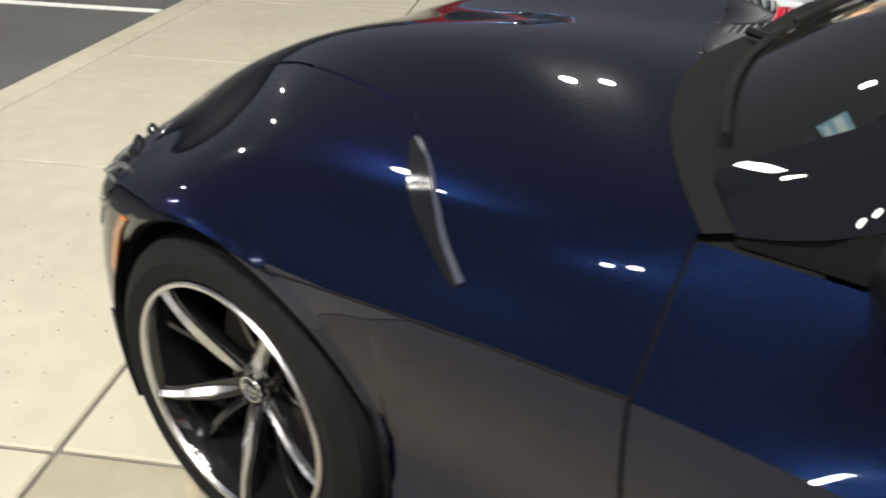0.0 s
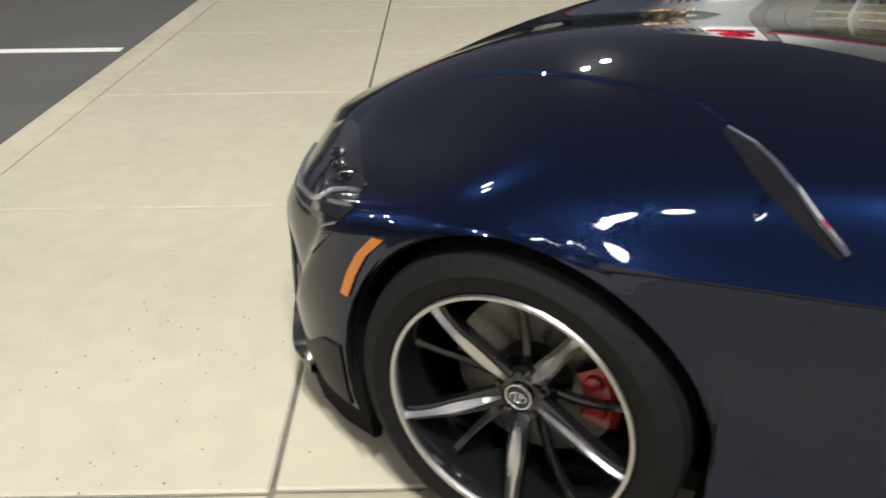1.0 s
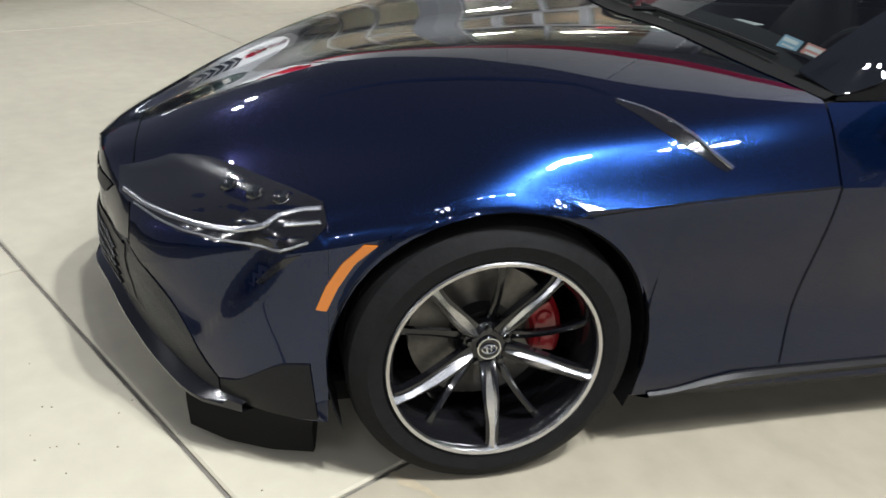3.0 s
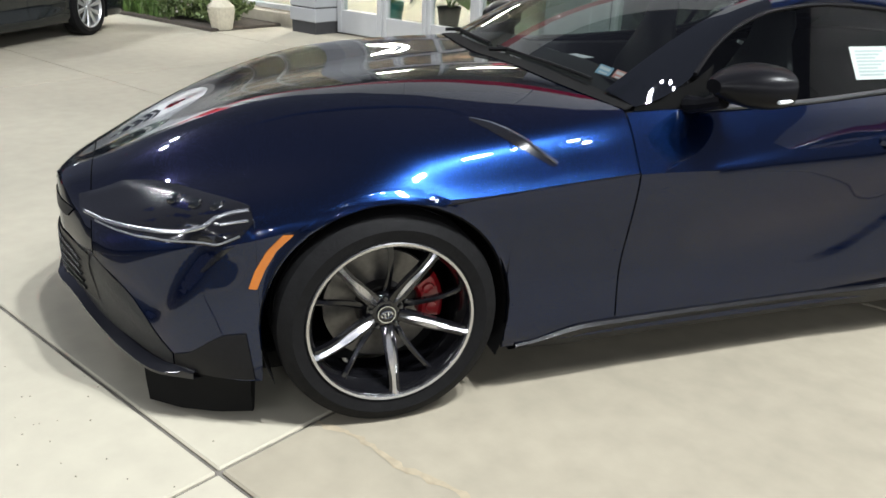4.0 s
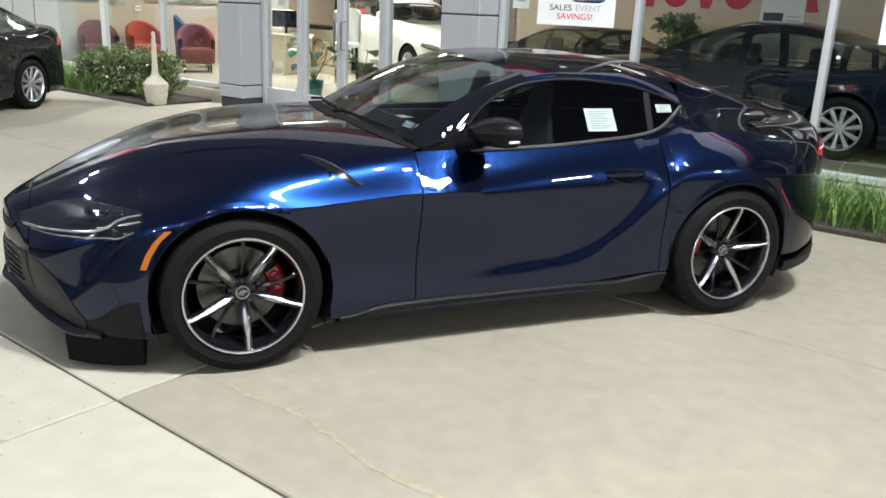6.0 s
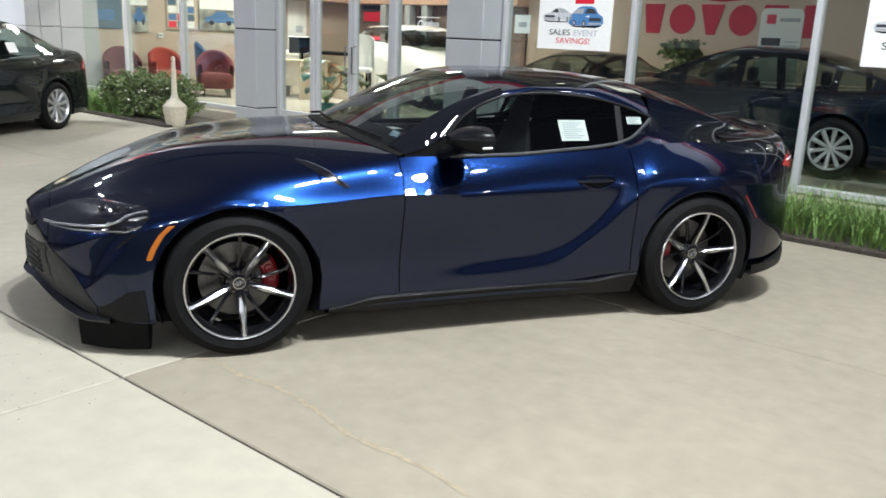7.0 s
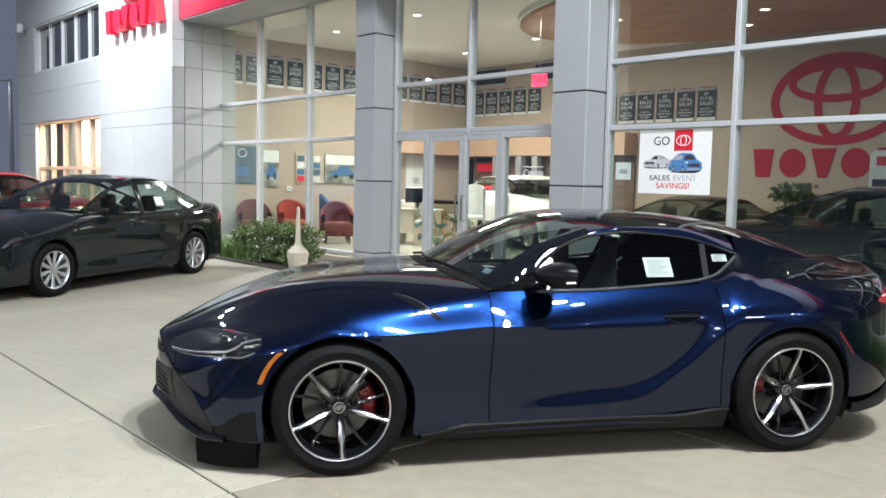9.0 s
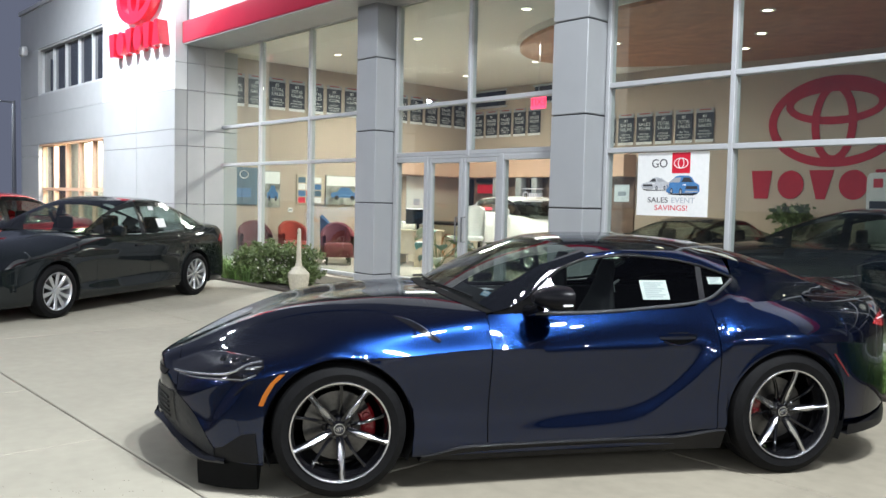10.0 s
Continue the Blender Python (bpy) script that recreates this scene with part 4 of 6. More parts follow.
# front openings and lamps
for side in (-1, 1):
    def mir(s):
        return s if side < 0 else Shape().add([(x, -y, z) for x, y, z in s.v], s.f)

    # outer intake below the lamp, with a fin, and the corner blade
    part("corner_panel", mir(skin(B, [(-0.600, 0.182), (-0.50, 0.176), (-0.388, 0.178)], [(-0.600, 0.232), (-0.556, 0.250), (-0.500, 0.298), (-0.465, 0.321), (-0.406, 0.328)], 0.005, 10, 4)), SATIN_BLACK, coupe, "black lower corner panel")
    part("side_duct", mir(skin(B, [(-0.512, 0.500), (-0.485, 0.535), (-0.455, 0.568)], [(-0.505, 0.500), (-0.465, 0.540), (-0.420, 0.582)], 0.003, 12, 3)), GLOSS_BLACK, coupe, "gloss black slanted duct")
    part("side_intake", mir(skin(B, [(-0.890, 0.285), (-0.80, 0.245), (-0.72, 0.225), (-0.66, 0.200), (-0.604, 0.184)], [(-0.870, 0.445), (-0.812, 0.470), (-0.760, 0.430), (-0.705, 0.375), (-0.660, 0.310), (-0.630, 0.262), (-0.604, 0.230)], 0.004, 18, 5)), MESH_BLACK, coupe, "black mesh side intake")
    # headlamp: dark bowl under glass with a bright lower line and three projectors
    low = [(-0.838, 0.535), (-0.72, 0.550), (-0.63, 0.560), (-0.55, 0.564), (-0.47, 0.572), (-0.41, 0.600), (-0.366, 0.645)]
    upp = [(-0.842, 0.576), (-0.70, 0.643), (-0.615, 0.662), (-0.54, 0.673), (-0.44, 0.677), (-0.40, 0.677), (-0.370, 0.674)]
    lamp = part("headlight", mir(skin(B, low, upp, 0.0025, 22, 6)), GLOSS_BLACK, coupe, "dark tinted headlight with a bright lower strip")
    s = Shape()
    line = [(-0.820, 0.550), (-0.763, 0.557), (-0.680, 0.574), (-0.607, 0.586), (-0.545, 0.595), (-0.503, 0.616), (-0.462, 0.642), (-0.416, 0.658), (-0.374, 0.667)]
    s.tube([(x, -B.side(x, z) - 0.004, z) for x, z in rounded(line, line, 26, 1)[0]], 0.0065, 8)
    part("light_strip", mir(s), STRIP_METAL, lamp, "bright metal light strip")
    s = Shape().tube([(x, -B.side(x, z) - 0.003, z) for x, z in rounded([(-0.450, 0.632), (-0.380, 0.648)], [(-0.450, 0.632), (-0.380, 0.648)], 8, 1)[0]], 0.0045, 8)
    part("short_strip", mir(s), STRIP_METAL, lamp)
    edge = [(-0.790, 0.545), (-0.70, 0.556), (-0.63, 0.566), (-0.55, 0.571), (-0.47, 0.579), (-0.405, 0.610)]
    s = Shape().tube([(x, -B.side(x, z) - 0.003, z) for x, z in rounded(edge, edge, 26, 1)[0]], 0.003, 6)
    part("lens_edge", mir(s), SATIN_METAL, lamp)
    for k in range(3):
        x, z = -0.560 + 0.055 * k, 0.646 + 0.006 * k
        m = Shape().turn([(0.001, -0.010), (0.014, -0.007), (0.019, 0.002), (0.021, 0.004)], 16, axis="y", at=(x, -B.side(x, z) + 0.0085, z))
        part("projector", mir(m), DARK_GLASS, lamp)
    part("side_marker", mir(skin(B, [(-0.370, 0.462), (-0.347, 0.517), (-0.314, 0.573), (-0.269, 0.617)], [(-0.392, 0.464), (-0.373, 0.514), (-0.340, 0.570), (-0.296, 0.616)], 0.005, 16, 2)), AMBER, coupe, "orange side marker beside the wheel arch")
    # blade-like vent on the wing
    low = [(0.278, 0.868), (0.315, 0.852), (0.375, 0.818), (0.414, 0.797), (0.472, 0.764), (0.490, 0.758)]
    upp = [(0.285, 0.873), (0.335, 0.864), (0.378, 0.850), (0.416, 0.829), (0.452, 0.801), (0.498, 0.768)]
    vent = part("wing_vent", mir(skin(B, low, upp, 0.002, 16, 2)), GLOSS_BLACK, coupe, "slim dark vent on the wing")
    s = Shape().tube([(x, -B.side(x, z) - 0.005, z) for x, z in rounded(upp, upp, 14, 1)[0]], [0.002 + 0.004 * i / 14 for i in range(15)], 6)
    part("vent_edge", mir(s), CHROME, vent)
    # the edge that runs along the bonnet into the vent, and the bonnet's shut line above the wheel
    ridge = [(-0.35, -0.452), (-0.286, -0.472), (-0.19, -0.509), (-0.088, -0.556), (0.008, -0.591), (0.10, -0.618), (0.166, -0.639), (0.209, -0.652), (0.242, -0.673), (0.280, -0.706)]
    s = Shape().tube([(x, y, B.top(x, y) - 0.0055 + 0.003 * math.sin(math.pi * i / 40)) for i, (x, y) in enumerate(rounded(ridge, ridge, 40, 1)[0])], 0.007, 8)
    part("bonnet_crease", mir(s), BLUE, coupe)
    seam = [(0.150, 0.680), (0.20, 0.684), (0.285, 0.694), (0.40, 0.703), (0.50, 0.711), (0.60, 0.719), (0.757, 0.728)]
    s = Shape().tube([(x, -B.side(x, z) + 0.0008, z) for x, z in rounded(seam, seam, 26, 1)[0]], 0.0026, 6)
    part("shut_line", mir(s), LINER, coupe)
    # black air dam in front of the wheel
    dam = [(-0.690, -0.640), (-0.60, -0.715), (-0.50, -0.765), (-0.398, -0.790)]
    rows = []
    for x, y in rounded(dam, dam, 14, 1)[0]:
        w = -max(-y, B.side(x, 0.205) - 0.006)
        rows.append([(x + 0.01, w + 0.03, 0.205), (x, w, 0.192), (x + 0.002, y - 0.01, 0.10), (x + 0.006, y + 0.004, 0.022), (x + 0.012, y + 0.024, 0.018), (x + 0.03, y + 0.06, 0.19)])
    s = Shape().grid(rows)
    s.add(rows[0], [(0, 1, 2, 3, 4, 5)])
    s.add(rows[-1], [(5, 4, 3, 2, 1, 0)])
    part("air_dam", mir(s), LINER, coupe, "black plastic air dam before the wheel")
    # door handle over a flush matt black patch, painted as its hollow's shade
    part("handle_recess", mir(skin(B, [(1.715, 0.752), (1.76, 0.724), (1.86, 0.720), (1.918, 0.752)], [(1.715, 0.760), (1.76, 0.788), (1.87, 0.790), (1.918, 0.762)], 0.002, 14, 4)), LINER, coupe)
    s = Shape().tube([(x, -B.side(x, 0.725) - 0.004, 0.752 - 0.031 * math.sin(math.pi * i / 12)) for i, x in ((i, 1.72 + 0.195 * i / 12) for i in range(13))], 0.0045, 6)
    part("recess_lip", mir(s), BLUE, coupe)
    rows = []
    for i in range(13):
        x, q = 1.700 + 0.225 * i / 12, math.sin(math.pi * i / 12)
        w, zc = B.side(x, 0.77) + 0.003 + 0.022 * q**0.6, 0.768
        rows.append([(x, -w + 0.016, zc + 0.012 + 0.006 * q), (x, -w, zc + 0.010 + 0.006 * q), (x, -w - 0.002, zc), (x, -w, zc - 0.012), (x, -w + 0.014, zc - 0.016)])
    part("door_handle", mir(Shape().grid(rows, close=True)), BLUE, coupe, "slim body-coloured door handle")
    part("rear_light", mir(skin(B, [(3.10, 0.812), (3.20, 0.790), (3.38, 0.79)], [(3.10, 0.820), (3.20, 0.862), (3.38, 0.872)], 0.006, 10, 3)), RED_LENS, coupe, "red rear light wrapping the corner")
    s = Shape().tube([(x, -B.side(x, 0.838) - 0.008, 0.838) for x in (3.16, 3.22, 3.30)], 0.005, 6)
    part("light_bar", mir(s), LED, coupe)
    part("rear_reflector", mir(skin(B, [(2.752, 0.668), (2.806, 0.603), (2.856, 0.535)], [(2.740, 0.665), (2.794, 0.600), (2.846, 0.535)], 0.004, 8, 1)), DIM_RED, coupe, "slim red reflector behind the wheel")

s = nose_skin(B, [(-0.50, 0.300), (0.0, 0.305), (0.50, 0.300)], [(-0.50, 0.455), (0.0, 0.43), (0.50, 0.455)], -0.93, -0.5, 0.004, 24, 5)
grille = part("lower_grille", s, SATIN_BLACK, coupe, "black mesh lower grille")
for k in range(5):
    z = 0.315 + 0.024 * k
    pts = [(B.front(y, z, -0.93, -0.5) - 0.008, y, z) for y in np.linspace(-0.42, 0.42, 17)]
    part("grille_bar", Shape().tube(pts, 0.004, 5), SATIN_BLACK, grille)
s = nose_skin(B, [(-0.26, 0.500), (0.0, 0.498), (0.26, 0.500)], [(-0.30, 0.535), (0.0, 0.53), (0.30, 0.535)], -0.93, -0.5, 0.004, 20, 2)
part("upper_grille", s, SATIN_BLACK, coupe)

# ---- the coupe's roof and windows ----
roof_z = curve((1.15, 1.30, 1.50, 1.80, 2.20, 2.64, 2.95, 3.12), (1.248, 1.276, 1.292, 1.292, 1.262, 1.165, 1.055, 0.985))
edge_w = curve((1.15, 1.35, 1.60, 1.90, 2.20, 2.64, 3.12), (0.565, 0.585, 0.600, 0.597, 0.575, 0.520, 0.470))
edge_z = curve((1.15, 1.35, 1.60, 1.90, 2.20, 2.64, 2.95, 3.12), (1.160, 1.195, 1.218, 1.215, 1.180, 1.090, 1.005, 0.955))


def roof_point(x, t):
    y = edge_w(x) * t
    z = roof_z(x) - (roof_z(x) - edge_z(x)) * abs(t) ** 2.6 - 0.014 * math.exp(-((y / 0.13) ** 2)) * ease((x - 1.2) / 0.3) * ease((3.0 - x) / 0.5)
    return (x, y, z)


def brow(t):
    return 1.20 + 0.17 * t * t


def screen_foot(t):
    return (0.605 + 0.15 * abs(t) ** 2.5, 0.735 * t, 0.970 - 0.048 * t**4)


def bonnet_end(t):
    """The bonnet's rear edge, in front of the screen's foot."""
    return (0.548 + 0.215 * abs(t) ** 3.4, 0.783 * t)


T21 = [-1 + i / 12 for i in range(25)]
part("roof", Shape().grid([[roof_point(brow(t) + (2.22 - brow(t)) * i / 20, t) for t in T21] for i in range(21)]), BLUE, coupe, "double-bubble blue roof")
rows = []
for i in range(11):
    q = i / 10
    row = []
    for t in T21:
        a, b = Vector(screen_foot(t)), Vector(roof_point(brow(t), t))
        p = a.lerp(b, q)
        p.z += 0.028 * math.sin(math.pi * q)
        row.append(tuple(p))
    rows.append(row)
part("windscreen", Shape().grid(rows), SCREEN_GLASS, coupe, "sloping clear windscreen").visible_shadow = False
TR = [-0.86 + 1.72 * i / 20 for i in range(21)]
part("rear_window", Shape().grid([[(x, y, z) for x, y, z in (roof_point(2.222 + 0.80 * i / 12, t) for t in TR)] for i in range(13)]), DARK_GLASS, coupe, "dark sloping rear window")
for side in (1, -1):
    rows = [[(x, side * abs(y), z) for x, y, z in (roof_point(2.20 + 0.92 * i / 12, t) for t in (0.86, 0.93, 1.0))] for i in range(13)]
    part("roof_flank", Shape().grid(rows), BLUE, coupe)


def glass_w(z):
    """Half width of the side window's plane at height z."""
    return 0.797 - (z - 0.905) * 0.66 + 0.06 * (z - 0.905) * (z - 1.2)


DLO_TOP = curve((1.02, 1.12, 1.25, 1.38, 1.60, 1.90, 2.08, 2.22), (0.985, 1.065, 1.130, 1.166, 1.184, 1.162, 1.122, 1.072))
DLO_LOW = curve((1.02, 1.30, 1.70, 1.96, 2.06, 2.15, 2.22), (0.895, 0.898, 0.920, 0.944, 0.968, 1.018, 1.066))
for side in (1, -1):
    xs = stations(1.02, 2.22, 40)
    rows = [[(x, -side * glass_w(z), z) for z in (DLO_LOW(x) + (DLO_TOP(x) - DLO_LOW(x)) * j / 6 for j in range(7))] for x in xs]
    w = part("side_window", Shape().grid(rows), CAR_GLASS, coupe, "tinted frameless side window")
    w.visible_shadow = False
    # black trims round it, and the post between door glass and rear quarter glass
    ring = [(x, -side * (glass_w(DLO_LOW(x)) + 0.003), DLO_LOW(x) - 0.004) for x in xs]
    part("window_trim", Shape().tube(ring, 0.009, 8), TRIM_METAL, coupe, "dark satin metal strip below the window")
    ring = [(x, -side * (glass_w(DLO_TOP(x)) + 0.002), DLO_TOP(x) + 0.002) for x in xs]
    part("window_trim", Shape().tube(ring, 0.008, 6), SATIN_BLACK, coupe)
    part("window_post", Shape().grid([[(x + (z - 0.95) * 0.16, -side * (glass_w(z) + 0.003), z) for z in (0.948, 1.0, 1.06, 1.13)] for x in (1.985, 2.02)]), SATIN_BLACK, coupe)
    # cant rail and rear pillar
    rows = []
    for x in stations(1.20, 2.22, 30):
        e = (x, edge_w(x), edge_z(x))
        z0 = DLO_TOP(x)
        rows.append([(x, -side * (e[1] + (glass_w(z0) - e[1]) * j / 5 + 0.010 * math.sin(math.pi * j / 5)), e[2] + (z0 - e[2]) * j / 5 + 0.004 * math.sin(math.pi * j / 5)) for j in range(6)])
    part("cant_rail", Shape().grid(rows), BLUE, coupe)
    rows = []
    for x in stations(1.96, 3.12, 34):
        if x < 2.22:
            u = (glass_w(DLO_LOW(x)) + 0.001, DLO_LOW(x))
        else:
            k = ease((x - 2.22) / 0.05)
            u = (glass_w(1.07) + (edge_w(x) - glass_w(1.07)) * k, 1.07 + (edge_z(x) - 1.07) * k)
        foot = (B.section(x)[R2 + 1][0] - 0.004, B.section(x)[R2 + 1][1] - 0.002)
        rows.append([(x, -side * (u[0] + (foot[0] - u[0]) * j / 8 - 0.030 * math.sin(math.pi * j / 8) * ease((x - 2.0) / 0.4)), u[1] + (foot[1] - u[1]) * (j / 8) ** (1.0 - 0.25 * ease((x - 2.1) / 0.4))) for j in range(9)])
    part("rear_pillar", Shape().grid(rows), BLUE, coupe)
    # windscreen pillar and the black sail panel under it
    rows = []
    for i in range(13):
        q = i / 12
        a = Vector(screen_foot(0.95)).lerp(Vector(roof_point(brow(0.95), 0.95)), q)
        a.z += 0.006 + 0.028 * math.sin(math.pi * q)
        x = 0.80 + (1.38 - 0.80) * q
        z0 = DLO_TOP(x) if x > 1.02 else 0.897 + (DLO_TOP(1.02) - 0.897) * ((x - 0.80) / 0.22) ** 1.3
        b = Vector((x, min(glass_w(z0) + 0.002, 0.776 + 0.03 * q), z0))
        rows.append([(p.x, -side * (p.y + 0.012 * min(1, 4 * q) * math.sin(math.pi * j / 4)), p.z + 0.010 * min(1, 4 * q) * math.sin(math.pi * j / 4)) for j, p in ((j, a.lerp(b, j / 4)) for j in range(5))])
    part("windscreen_pillar", Shape().grid(rows), BLACK_PAINT, coupe, "gloss black windscreen pillar")
    rows = [[(x, -side * (0.775 + 0.010 * (x - 0.9)), z) for z in (0.885, 0.885 + (zt - 0.885) * 0.5, zt)] for x, zt in ((0.80, 0.895), (0.90, 0.930), (1.0, 0.970), (1.06, 1.02))]
    part("sail_panel", Shape().grid(rows), LINER, coupe)
    # mirror on a short arm
    s = Shape()
    rows = []
    for i in range(15):
        q = i / 14
        x = 0.962 + 0.170 * q
        r = math.sin(math.pi * (0.06 + 0.94 * q * 0.62)) ** 0.7
        cy, cz = 0.925 + 0.05 * q, 0.984 + 0.006 * q
        rows.append([(x, -side * (cy + 0.112 * r * (abs(math.cos(a)) ** 0.8) * (1 if math.cos(a) > 0 else -1)), cz + 0.064 * r * (abs(math.sin(a)) ** 0.8) * (1 if math.sin(a) > 0 else -1)) for a in (6.2832 * j / 24 for j in range(24))])
    s.grid(rows, close=True)
    s.f += [tuple(range(24)), tuple(range(14 * 24, 15 * 24))[::-1]]
    s.k += [0, 0]
    mirror = part("door_mirror", s, MIRROR_BLACK, coupe, "satin black door mirror on a short arm")
    s = Shape().tube([(0.98, -side * 0.79, 0.902), (0.99, -side * 0.85, 0.915), (1.01, -side * 0.92, 0.940)], [0.03, 0.022, 0.026], 10)
    part("mirror_arm", s, MIRROR_BLACK, mirror)
    part("mirror_glass", Shape().box(1.128, -side * 0.980 - 0.082, 0.950, 1.132, -side * 0.980 + 0.082, 1.03, c=0.001), CHROME, mirror)
    part("turn_lamp", Shape().tube([(1.07, -side * 1.082, 0.965), (1.10, -side * 1.080, 0.965), (1.122, -side * 1.070, 0.966)], 0.006, 6), LED, mirror)

# ---- inside the coupe ----
s = Shape().box(0.95, -0.74, 0.20, 2.7, 0.74, 0.30)
s.box(0.95, -0.76, 0.28, 2.5, -0.70, 0.88, c=0.02).box(0.95, 0.70, 0.28, 2.5, 0.76, 0.88, c=0.02)
part("cabin_floor", s, LEATHER, coupe)
rows = []
for i in range(17):
    y = -0.70 + 1.40 * i / 16
    c = 0.02 * math.cos(y * 4)
    rows.append([(0.80, y, 0.952), (0.92, y, 0.925 + c), (1.00, y, 0.880 + c), (1.04, y, 0.84 + c), (1.00, y, 0.62)])
part("dashboard", Shape().grid(rows), LEATHER, coupe)
rows = [[], [], []]
for t in T21:
    x, y = bonnet_end(t)
    rows[0].append((x, y, B.top(x, y) + 0.003))
    rows[1].append((x + 0.035, y * 0.985, B.top(x + 0.035, y * 0.985) + 0.006))
    rows[2].append((max(0.86, x + 0.07), y * 0.955, max(B.top(min(0.80, x + 0.07), y * 0.955), 0.90) + 0.007))
part("cowl", Shape().grid(rows), LINER, coupe, "matt black plastic cowl below the screen")
for y in (-0.37, 0.37):
    s = Shape().box(1.10, y - 0.24, 0.30, 1.56, y + 0.24, 0.48, c=0.05)
    rows = []
    for z, w, x, th in ((0.42, 0.25, 1.44, 0.14), (0.62, 0.27, 1.50, 0.15), (0.82, 0.25, 1.545, 0.12), (0.93, 0.18, 1.572, 0.07), (1.03, 0.12, 1.590, 0.05), (1.10, 0.11, 1.605, 0.05), (1.145, 0.08, 1.615, 0.04)):
        rows.append([(x + 0.5 * th * math.cos(a), y + w * math.sin(a), z) for a in (6.2832 * j / 16 for j in range(16))])
    s.grid(rows, close=True)
    s.f += [tuple(range(len(s.v) - 16, len(s.v)))]
    s.k += [0]
    part("seat", s, LEATHER, coupe, "black leather sports seat")
hub = (1.858, 0.10, 0.950)
s = Shape()
for dx, dz in ((-0.045, 0.014), (0.042, 0.032), (0.010, -0.050)):
    s.tube([hub, (hub[0] + dx, hub[1] - 0.01, hub[2] + dz)], [0.011, 0.007], 6)
part("harness_guide", s, LED, coupe, "pale three-armed harness guide behind the seats")
ring = [(1.13 + 0.05 * math.sin(a), -0.37 + 0.175 * math.cos(a), 0.80 + 0.17 * math.sin(a)) for a in (6.2832 * i / 32 for i in range(33))]
wheel = part("steering_wheel", Shape().tube(ring, 0.015, 8, ends=False), LEATHER, coupe)
part("wheel_spoke", Shape().box(1.10, -0.52, 0.77, 1.13, -0.22, 0.83, c=0.012), LEATHER, wheel)
for t0, t1 in ((-0.86, -0.12), (-0.02, 0.66)):
    # the parked wipers lie along the foot of the screen
    s, line = Shape(), []
    for i in range(13):
        x, y, z = screen_foot(t0 + (t1 - t0) * i / 12)
        line.append((x + 0.012, y, z + 0.016))
    s.tube(line, 0.0055, 6)
    s.tube([line[10], (line[10][0] - 0.05, line[10][1] + 0.05, line[10][2] - 0.006)], 0.008, 6)
    part("wiper", s, RUBBER, coupe)

# papers taped inside the glass


def on_window(x0, z0, x1, z1, name, label, bars):
    y = -(glass_w((z0 + z1) / 2) - 0.006)
    at = pose((x0 + x1) / 2, y, (z0 + z1) / 2, 90 - 33, 0, 0)
    w, h = x1 - x0, (z1 - z0) / math.cos(radians(33))
    p = thing(name, label, "paper", at)
    part("sheet", Shape().box(-w / 2, -h / 2, -0.001, w / 2, h / 2, 0.0), PAPER, p, smooth=0)
    for i in range(bars):
        t = 0.36 - 0.72 * i / max(1, bars - 1)
        part("print_line", Shape().box(-w * 0.38, h * t - 0.004, 0.0005, w * (0.38 - 0.12 * (i % 3)), h * t + 0.003, 0.0012), PALE_PRINT, p, smooth=0)


on_window(1.655, 0.955, 1.815, 1.055, "window_sheet", "white printed sheet taped inside the side window", 8)
on_window(2.075, 1.035, 2.165, 1.072, "window_label", "small white printed label inside the quarter window", 4)
along, up = Vector((0.029, -0.047, -0.011)).normalized(), Vector((0.034, 0.0086, 0.0276)).normalized()
out = along.cross(up).normalized()
up = out.cross(along)
# sticker colours are darkened to paint in the dim light behind the screen
for at, mat, label in (((0.824, -0.523, 0.966), BLUE_PRINT, "small blue and white registration sticker"), ((0.858, -0.574, 0.956), RED_PRINT, "small red inspection sticker in dimmed colours")):
    m = Matrix((along, up, out)).transposed().to_4x4()
    m.translation = Vector(at) - out * (0.005 if out.z > 0 else -0.005)
    s = Shape().box(-0.026, -0.021, -0.001, 0.026, 0.021, 0.001).box(-0.022, 0.002, 0.001, 0.018, 0.014, 0.0016, k=1).box(-0.016, -0.012, 0.001, 0.016, -0.006, 0.0016, k=1)
    solo("window_sticker", s, [mat, DIM_INK], label + " on the windscreen", "sticker", at=m, smooth=0)
solo("dash_sheet", Shape().box(-0.055, -0.05, 0, 0.055, 0.05, 0.002), DIM_INK, "grey sheet lying on the dashboard", "paper", at=pose(0.92, -0.12, 0.945, 0, 0, 15))


